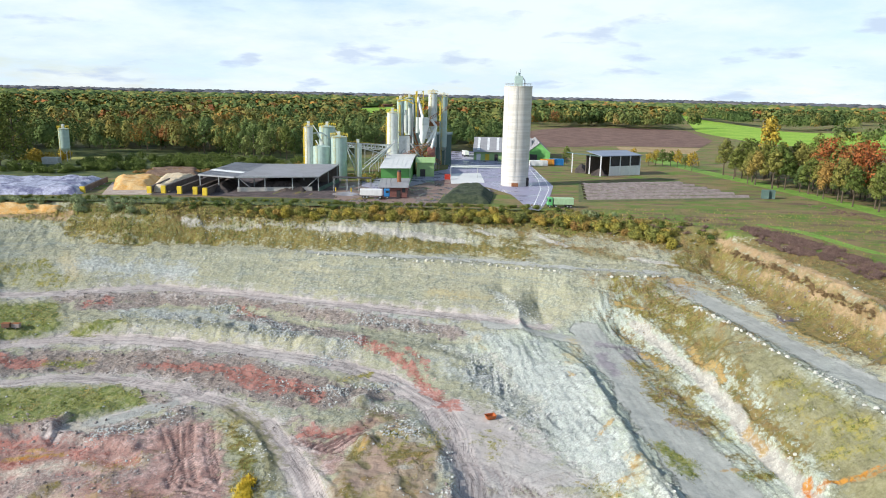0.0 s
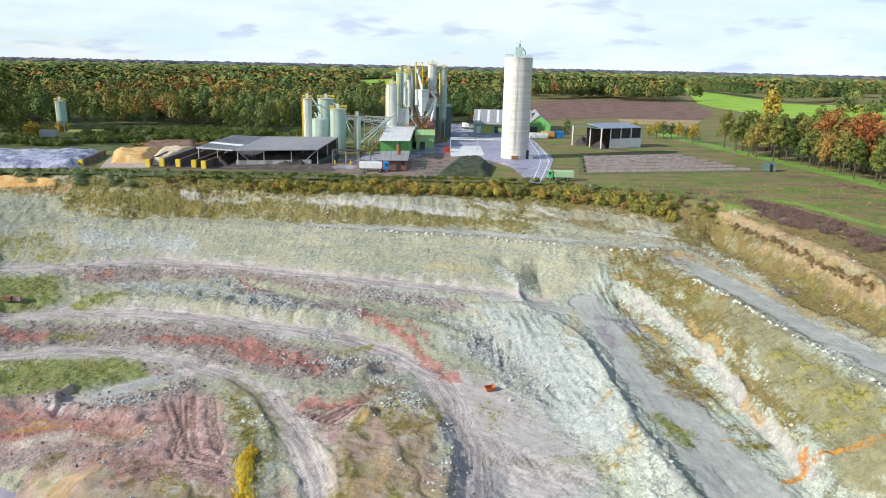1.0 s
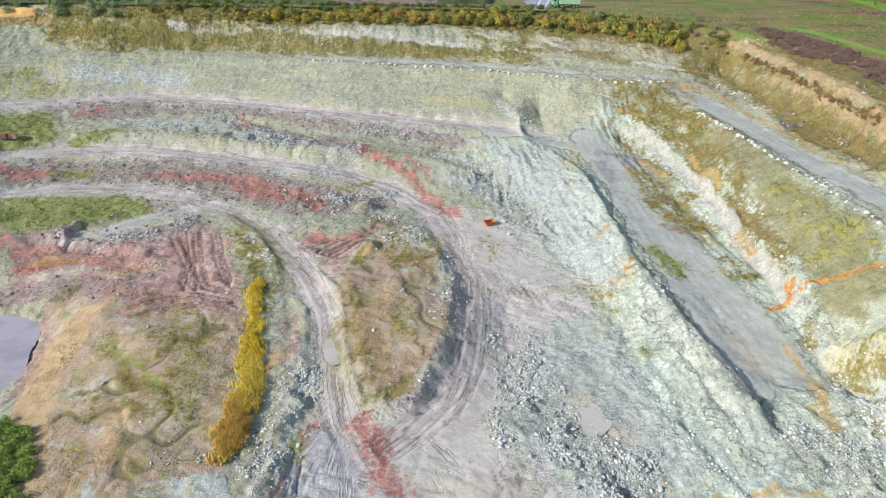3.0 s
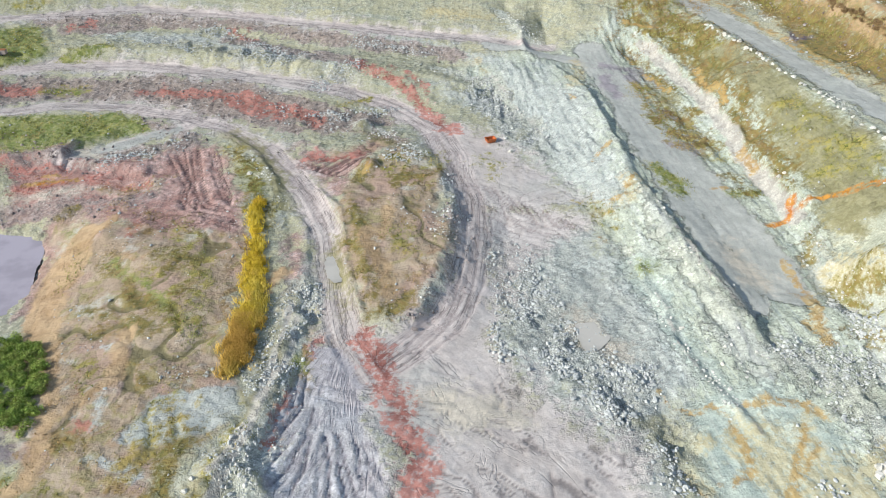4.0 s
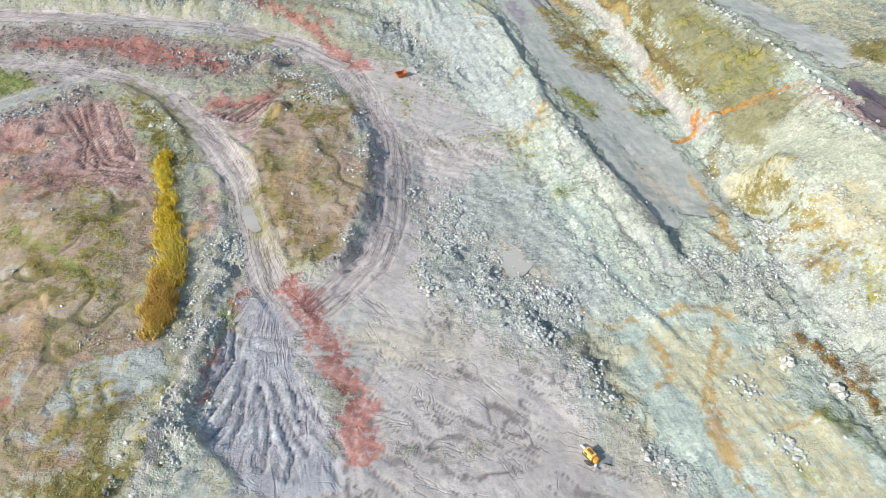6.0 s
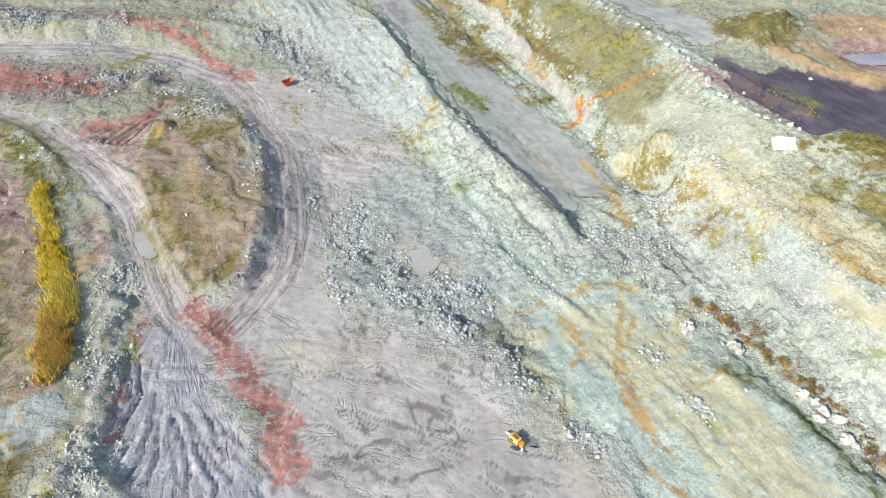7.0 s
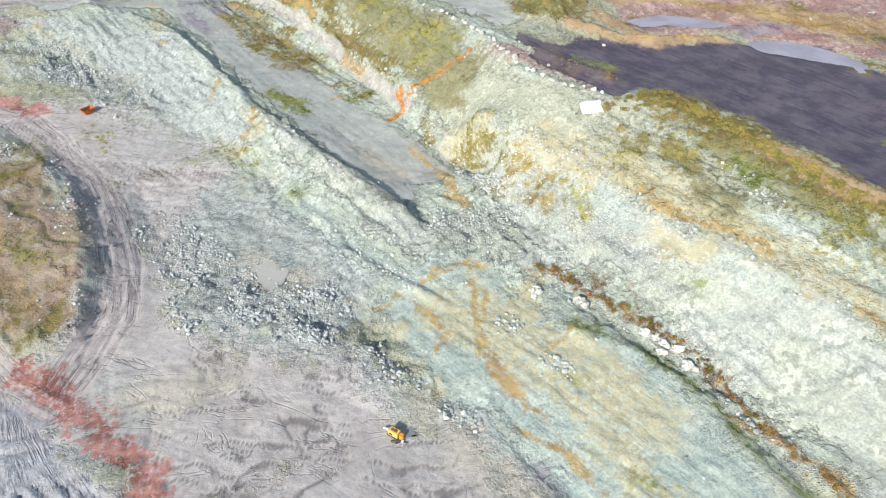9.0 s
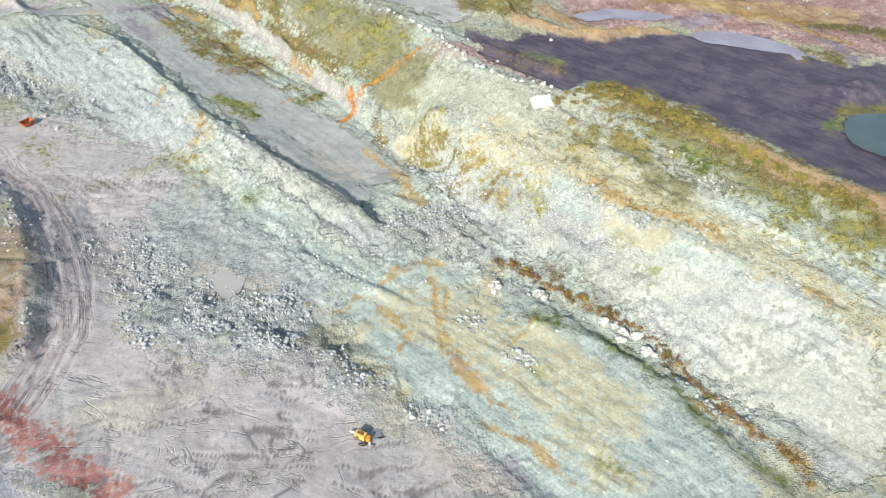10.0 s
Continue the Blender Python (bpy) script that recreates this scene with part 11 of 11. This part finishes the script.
thicket("rim_scrub", olive, strip(RIM[2:], 0.8, 4.0, 21) + strip(BROW, 0.45, 3.2, 24), 0.6, 1.3, "low olive and brown scrub along the quarry rim", 21)
thicket("verge_scrub", green, strip([(-148.9, 216.6), (-114.1, 220.8), (-78.4, 221.4), (-41.0, 223.4)], 1.1, 2.2, 22), 0.5, 1.0, "low dark green scrub along the yard verge", 22)
thicket("brown_scrub", scrub, strip([(-128.3, 291.2), (-117.6, 299.9), (-102.6, 298.6), (-89.6, 303.5)], 0.6, 4.0, 23), 0.9, 1.6, "russet brown scrub beside the storage shed", 23)
thicket("spoil_scrub", green + willow, strip([(-185.3, 292.3), (-170.4, 291.0), (-153.6, 290.2), (-135.8, 302.9), (-116.4, 316.7), (-96.9, 311.2)], 0.9, 8.0, 8) + strip([(-164.5, 321.2), (-127.3, 346.9), (-99.2, 336.3), (-77.4, 335.8), (-52.2, 347.2)], 1.2, 12.0, 18), 1.4, 3.2, "rough dark green scrub on the spoil ground", 8)
bushes(autumn, strip([(-87.4, 313.2), (-68.1, 317.4), (-30.7, 278.5), (-28.7, 290.3)], 2.6, 3.0, 9), 1.2, 2.4, ["yellow-green bush behind the silos"], "bushes round the plant", 9)
gold = [bush_mesh(95 + k, YELLOW_LEAF, 500, 0.09, 1.6) for k in range(2)]
bushes(gold, strip([(-196.0, 316.0), (-184.0, 326.0), (-172.0, 332.0)], 3.0, 5.0, 25), 2.6, 4.2, ["golden-yellow bush in the glade before the wood"], "golden bushes in the glade", 25)
TERRACE = [(76.3, 179.8), (77.9, 166.6), (79.2, 154.9), (80.1, 144.0), (81.4, 137.7), (81.4, 126.3)]
thicket("bank_scrub", twigs, strip(TERRACE, 0.2, 0.9, 10, 0.1), 0.3, 0.75, "dry brown shrubs on the bank terraces", 10)
thicket("meadow_scrub", heath, strip([(61.0, 205.3), (85.9, 205.0)], 0.5, 2.2, 26) + strip([(127.1, 236.2), (132.5, 207.9)], 0.4, 5.0, 27), 0.25, 0.6, "low brown heath tufts in the rough meadow", 26)
GULLY = [(49.2, 50.0), (50.6, 45.6), (51.4, 40.3), (52.8, 34.6), (53.6, 29.6), (54.1, 25.4), (53.3, 21.8), (52.7, 16.8), (52.7, 11.7), (51.6, 6.8)]
thicket("gully_scrub", scrub, strip(GULLY[:6], 0.17, 0.9, 11, 0.2) + strip(GULLY[5:], 0.34, 0.9, 13, 0.2), 0.2, 0.6, "russet and yellow scrub in the rock gully", 11)
CREST = [(x - 2.0, y) for x, y, _ in LEVELS["dark_edge"]]
thicket("crest_scrub", olive, strip(CREST, 0.22, 1.5, 12), 0.3, 0.8, "brown and ochre scrub along the crest", 12)


# ---- grass ----
def tufts(name, weight, count, low, high, colours, label, seed, blades=5, thin=1.0):
    """Grass tufts: a few bent blades each, joined."""
    rng = np.random.RandomState(seed)
    x, y = spread(weight, count, rng)
    x, y = np.repeat(x, blades) + rng.uniform(-0.18, 0.18, count * blades), np.repeat(y, blades) + rng.uniform(-0.18, 0.18, count * blades)
    n = count * blades
    z = heights_at(x, y) - 0.03
    h = rng.uniform(low, high, n)
    a = rng.uniform(0, 6.2832, n)
    w = (h * 0.09 + 0.025) * thin
    lean = rng.uniform(-0.5, 0.5, (n, 2)) * h[:, None]
    base = np.stack([x, y, z], 1)
    side = np.stack([np.cos(a) * w, np.sin(a) * w, np.zeros(n)], 1)
    tip = base + np.concatenate([lean, h[:, None]], 1)
    away = np.cross(side, tip - base) @ np.array([-0.4, -0.8, 0.3]) < 0
    side = np.where(away[:, None], -side, side)
    v = np.stack([base - side, base + side, tip + side * 0.3, tip - side * 0.3], 1).reshape(-1, 3)
    tint = np.repeat(np.clip(0.5 + 0.9 * fractal(x, y, 6, 3, seed) + rng.uniform(-0.3, 0.3, n), 0, 1), 4)
    m = Nodes(name, 0.85, 0.0, 0.1)
    c = m.mix(m.step(m.attr("tint"), 0.0, 0.5), colours[0], colours[1])
    c = m.mix(m.step(m.attr("tint"), 0.5, 1.0), c, colours[2])
    ob = joined(name, v, np.arange(n * 4).reshape(-1, 4), m.done(c), tint)
    round_off(ob.data, np.repeat(np.array([-0.25, -0.15, 0.8]) + 0.45 * rng.randn(n, 3), 4, 0))
    return tagged(ob, label, "grass", kind="stuff")


turf_weight = np.maximum(share("grass", 1.5), share("lush", 1.5)) * np.clip(fractal(PX, PY, 4, 3, 101) * 2 + 0.45, 0.03, 1) * (1 - share("plateau", 2))
tufts("rough_grass", turf_weight, 10000, 0.10, 0.30, ((0.17, 0.22, 0.05), (0.31, 0.30, 0.08), (0.42, 0.34, 0.13)), "rough yellow-green grass on the banks", 31)
dry_weight = share("brown", 1.5) * np.clip(fractal(PX, PY, 4, 3, 111) * 2 + 0.35, 0.02, 1)
tufts("dry_grass", dry_weight, 5000, 0.10, 0.30, ((0.25, 0.16, 0.07), (0.36, 0.25, 0.10), (0.44, 0.33, 0.15)), "dry brown grass on the slopes", 32)
rim_weight = share("grass", 1) * (PY > 196) + 0.12 * share("plateau", 2) * (PY < 224) * (np.abs(PX) < 130)
tufts("rim_grass", rim_weight, 6500, 0.2, 0.6, ((0.14, 0.19, 0.05), (0.27, 0.27, 0.07), (0.44, 0.34, 0.12)), "long rough grass along the quarry rim", 33, 4)
reed_line = [(-30.1, 100.1), (-28.3, 90.4), (-26.3, 82.0), (-25.2, 75.3), (-24.9, 69.5), (-25.0, 64.2), (-25.1, 61.8)]
reed_width = np.interp(PY, (60, 64, 70, 76, 81, 90, 101), (0.6, 1.4, 1.8, 1.5, 1.0, 0.8, 0.5))
reed = np.clip((reed_width + 0.7 + 1.5 * fractal(PX, PY, 1.2, 3, 7) - line_distance(PX, PY, reed_line)) / 2.0, 0, 1) ** 2
upper_reed = np.clip((PY - 68) / 8 + fractal(PX, PY, 3, 2, 8), 0, 1)
tufts("reed_bed", reed * upper_reed, 4200, 0.25, 0.9, ((0.60, 0.40, 0.05), (0.82, 0.62, 0.06), (0.70, 0.56, 0.14)), "tall golden-yellow reeds on the mound's flank", 34, 7, 0.34)
tufts("dry_reed_bed", reed * (1 - upper_reed), 4600, 0.3, 1.0, ((0.60, 0.37, 0.09), (0.76, 0.52, 0.12), (0.86, 0.66, 0.16)), "tall dry orange-brown reeds on the mound's flank", 35, 7, 0.32)
bushes(gold, [(-26.5, 40.2), (-27.1, 38.6), (-26.2, 38.0), (-27.4, 37.0)], 0.5, 0.9, ["low golden-yellow bush beside the grey pond"], "golden bushes by the pond", 36)


LEFT_COPSE = [(-61.5, 70.5), (-56.0, 70.4), (-51.0, 67.4), (-47.6, 61.4), (-45.9, 55.8), (-46.6, 52.6), (-49.0, 54.0), (-53.0, 55.0)]
FRESH_LEAF = leaf_material("fresh_green_leaves", ((0, (0.13, 0.21, 0.04)), (0.5, (0.22, 0.30, 0.06)), (1, (0.34, 0.38, 0.10))), 0.35, True)
thicket("green_scrub", [bush_mesh(90 + k, FRESH_LEAF, 420, 0.085, 1.2) for k in range(3)], places_in(LEFT_COPSE, 240, 35), 0.45, 1.1, "dense green scrub below the mound", 35)


# ---- water, machines and small things in the pit ----
def water_material(name, colour, rough, cloudy=None):
    m = Nodes(name, rough, 0.0, 0.5)
    c = m.mix(m.step(m.noise(5.0, 4.0), 0.4, 0.65), colour, cloudy or [k * 0.8 for k in colour])
    return m.done(c, m.noise(0.6, 3.0), 0.05, 0.02)


def pool(corners, z, material, label):
    bm = bmesh.new()
    rng = random.Random(len(corners) + int(corners[0][0]))
    ring_pts = list(corners)
    for turn in range(4):
        ring_pts = [((a[0] * w + b[0] * (1 - w)), (a[1] * w + b[1] * (1 - w))) for a, b in zip(ring_pts, ring_pts[1:] + ring_pts[:1]) for w in (0.75, 0.25)]
        ring_pts = [(x + rng.uniform(-0.5, 0.5) / (1 + turn), y + rng.uniform(-0.5, 0.5) / (1 + turn)) for x, y in ring_pts]
    face = bm.faces.new([bm.verts.new((x, y, z)) for x, y in ring_pts])
    face.normal_update()
    if face.normal.z < 0:
        face.normal_flip()
    return tagged(part("water", bm, material), label, "pool", kind="structure")


SILT = water_material("silty_lilac_water", (0.40, 0.36, 0.40), 0.18)
TEAL = water_material("teal_pond_water", (0.10, 0.135, 0.125), 0.10)
# base colour lightened in place of the weak sky reflection
GREYPOND = water_material("grey_pond_water", (0.235, 0.235, 0.235), 0.22, (0.36, 0.42, 0.39))
MUDDY = water_material("muddy_puddle_water", (0.50, 0.475, 0.42), 0.3)


def pool_at(corners, lift, material, label):
    z = float(np.percentile([ground_z(x, y) for x, y in corners], 30)) + lift
    return pool(corners, z, material, label)


pool([(-91.9, 97.8),  (-79.1, 98.3),  (-65.3, 97.4),  (-63.4, 92.4),  (-62.0, 86.7),  (-59.9, 80.3),  (-61.0, 73.5),  (-64.4, 70.9),  (-72.5, 66.8)], -30.95, SILT, "silty lilac settling pond")
pool([(x * 1.06 + 2.5, y * 1.06 - 2.2) for x, y in POND], WATER[0] + 0.03, GREYPOND, "grey pond at the foot of the mound")
pool_at([(93.1, 32.7),  (99.3, 33.5),  (103.5, 30.9),  (104.0, 25.6),  (94.1, 21.1),  (91.3, 25.0),  (91.4, 28.6)], 0.35, TEAL, "teal pond beside the dark clay floor")
pool(LONG_PUDDLE, WATER[1] + 0.02, SILT, "long lilac puddle on the brown ground")
pool(WIDE_PUDDLE, WATER[2] + 0.02, SILT, "wide lilac puddle at the clay floor's edge")
pool_at([(111.3, 50.8),  (114.8, 48.4),  (112.8, 46.1),  (108.9, 47.8)], 0.08, SILT, "small lilac puddle at the clay floor's edge")
pool([(-38.5, 238.6), (-31.0, 238.0), (-29.6, 244.0), (-34.0, 249.0), (-38.6, 246.0)], 0.09, SILT, "shallow rain puddle in the clay yard")
pool_at([(17.6, 71.5),  (21.7, 72.2),  (22.7, 67.5),  (18.5, 66.0)], 0.10, MUDDY, "shallow muddy puddle on the pit floor")
pool_at([(-17.2, 85.6),  (-14.3, 85.4),  (-13.2, 79.8),  (-15.8, 79.6)], 0.06, MUDDY, "shallow puddle on the haul road")
pool_at([(21.8, 39.9),  (23.3, 39.4),  (24.1, 37.9),  (22.1, 38.2)], 0.10, GREYPOND, "dark sump puddle beside the pump")


PUMP_YELLOW = plain("worn_yellow_paint", (0.72, 0.50, 0.12), 0.5, 0.0, 0.5, 0.2)


def pump_unit(x, y, turn):
    t = thing("pump_unit", x, y, ground_z(x, y) + 0.02, "yellow diesel pump on skids with white outlet pipe and hose", "pump")
    t.rotation_euler = (0, 0, radians(turn))
    for s in (-0.55, 0.55):
        part("skid", box(bmesh.new(), -1.5, 1.5, s - 0.09, s + 0.09, 0, 0.18, 0.02), DARK, t)
    hood = part("hood", box(bmesh.new(), -1.35, 0.55, -0.6, 0.6, 0.18, 1.25, 0.08), PUMP_YELLOW, t, "yellow sheet-steel engine hood")
    part("grille", box(bmesh.new(), -1.1, -0.4, -0.63, 0.63, 0.45, 0.95), DARK, hood)
    part("roof_hatch", box(bmesh.new(), -1.0, 0.2, -0.25, 0.25, 1.25, 1.31), RUST, hood)
    part("exhaust", tube(bmesh.new(), (-0.2, 0.35, 1.2), (-0.2, 0.35, 1.75), 0.06), DARK, hood)
    part("pump_casing", cyl(bmesh.new(), 1.0, 0, 0.2, 1.0, 0.45, 0.38, 18), ORANGE_PAINT, t)
    part("fuel_tank", box(bmesh.new(), 0.6, 1.35, 0.25, 0.62, 0.18, 0.8, 0.05), ORANGE_PAINT, t)
    part("outlet_pipe", tube(tube(bmesh.new(), (-1.35, 0, 0.6), (-2.3, 0.15, 0.4), 0.16, 12), (-2.3, 0.15, 0.4), (-2.6, 0.2, 0.15), 0.16, 12), WHITE_PAINT, t, "white plastic outlet pipe")
    bm = bmesh.new()
    pts = [Vector((1.0 + 0.2 * k * math.cos(k * 0.55), -0.4 - 1.1 * math.sin(k * 0.32), 0.12)) for k in range(11)]
    for p, q in zip(pts[:-1], pts[1:]):
        tube(bm, p, q, 0.07, 8)
    part("hose", bm, DARK, t)
    part("hose_drum", cyl(bmesh.new(), 1.55, -0.5, 0.0, 0.3, 0.22, None, 14), WHITE_PAINT, t)
    return t


pump_unit(21.5, 39.1, -63).scale = (0.62, 0.62, 0.62)


SKIP_PAINT = plain("worn_rust_orange_paint", (0.48, 0.14, 0.045), 0.65, 0.0, 0.4, 0.3, 0.0, (0.2, 0.1, 0.06), 0.5)


def skip(x, y, turn):
    t = thing("skip", x, y, ground_z(x, y) + 0.02, "open rust-orange steel skip on the haul road's edge", "skip")
    t.rotation_euler = (0, 0, radians(turn))
    l, w, h = 1.35, 0.9, 1.05
    bm = bmesh.new()
    low = [bm.verts.new((sx * l * 0.75, sy * w, 0.12)) for sx, sy in ((-1, -1), (1, -1), (1, 1), (-1, 1))]
    top = [bm.verts.new((sx * l, sy * w, h)) for sx, sy in ((-1, -1), (1, -1), (1, 1), (-1, 1))]
    rim = [bm.verts.new((sx * (l - 0.08), sy * (w - 0.08), h)) for sx, sy in ((-1, -1), (1, -1), (1, 1), (-1, 1))]
    deep = [bm.verts.new((sx * (l * 0.75 - 0.05), sy * (w - 0.08), 0.2)) for sx, sy in ((-1, -1), (1, -1), (1, 1), (-1, 1))]
    bm.faces.new(low[::-1])
    for k in range(4):
        n = (k + 1) % 4
        bm.faces.new((low[k], low[n], top[n], top[k]))
        bm.faces.new((top[k], top[n], rim[n], rim[k]))
        bm.faces.new((rim[k], rim[n], deep[n], deep[k]))
    bm.faces.new(deep)
    bmesh.ops.recalc_face_normals(bm, faces=bm.faces[:])
    part("body", bm, SKIP_PAINT, t)
    for s in (-1, 1):
        part("lifting_lug", tube(bmesh.new(), (0.3, s * w, 0.7), (0.3, s * (w + 0.18), 0.7), 0.06), DARK, t)
        part("runner", box(bmesh.new(), -0.9, 0.9, s * 0.5 - 0.06, s * 0.5 + 0.06, 0, 0.13), DARK, t)
        for k in (-0.5, 0.1, 0.7):
            part("rib", box(bmesh.new(), k - 0.04, k + 0.04, s * w - 0.05, s * w + 0.05, 0.2, 1.0), SKIP_PAINT, t)
    return t


skip(9.6, 122.2, 20).scale = (0.74, 0.74, 0.74)


def box_trailer(x, y, turn, colour, label):
    t = thing("site_trailer", x, y, ground_z(x, y) + 0.02, label, "trailer")
    t.rotation_euler = (0, 0, radians(turn))
    part("body", box(bmesh.new(), -1.5, 1.5, -0.9, 0.9, 0.5, 2.1, 0.06), colour, t)
    part("roof", box(bmesh.new(), -1.56, 1.56, -0.96, 0.96, 2.1, 2.2, 0.03), RUST, t)
    part("drawbar", tube(bmesh.new(), (1.5, 0, 0.5), (2.4, 0, 0.35), 0.06), DARK, t)
    for s in (-0.8, 0.8):
        wheel(t, 0, s, 0.36, 0.2)
    return t


box_trailer(-100.8, 154.8, 5, plain("brown_trailer_paint", (0.20, 0.11, 0.08), 0.6), "old brown site trailer on the grassy bench").scale = (0.6, 0.6, 0.6)
box_trailer(-98.9, 155.4, 3, plain("grey_trailer_paint", (0.30, 0.25, 0.23), 0.6), "old grey-brown site trailer on the grassy bench").scale = (0.6, 0.6, 0.6)


def white_sheet(x, y):
    t = thing("tarpaulin", x, y, ground_z(x, y), "white tarpaulin spread on the bank top", "tarpaulin")
    gx, gy = np.meshgrid(np.linspace(-1.4, 1.4, 22), np.linspace(-1.0, 1.0, 18), indexing="ij")
    gx, gy = 0.79 * gx + 0.45 * gy, -0.61 * gx + 0.95 * gy
    z = heights_at(gx.ravel() + x, gy.ravel() + y).reshape(gx.shape) - t.location.z + 0.15 + 0.08 * fractal(gx, gy, 0.8, 2, 5)
    i, j = (a.ravel() for a in np.meshgrid(np.arange(21), np.arange(17), indexing="ij"))
    k = i * 18 + j
    co = np.stack([gx, gy, z], 2).reshape(-1, 3)
    top = joined("cloth", co, np.stack([k, k + 18, k + 19, k + 1], 1), WHITE_PAINT, None, True)
    top.parent = t
    solid = top.modifiers.new("thickness", "SOLIDIFY")
    solid.thickness = 0.03
    return t


white_sheet(67.4, 62.4)

rng_rocks = random.Random(12)
for x, y in [(51.8, 33.8),  (52.4, 31.3),  (52.8, 30.2),  (53.3, 29.9),  (52.3, 32.6),  (51.6, 31.0),  (49.3, 42.4),  (49.5, 41.4),  (52.5, 28.0),  (52.7, 27.0)]:
    boulder(x, y, rng_rocks.uniform(0.45, 0.8), "white limestone block lying in the gully", "white blocks in the gully", rng_rocks)
for x, y in [(32.0, 70.0),  (40.8, 76.9),  (82.2, 75.8),  (35.2, 63.4),  (-33.7, 109.8),  (-25.2, 44.1),  (-24.9, 45.5),  (56.4, 101.8),  (55.6, 101.5),  (13.3, 118.6),  (-33.4, 109.8),  (46.2, 46.3),  (45.9, 47.0),  (46.5, 47.0),  (45.5, 46.2)]:
    boulder(x, y, rng_rocks.uniform(0.3, 0.55), "single pale boulder lying on the quarry slope", "", rng_rocks)
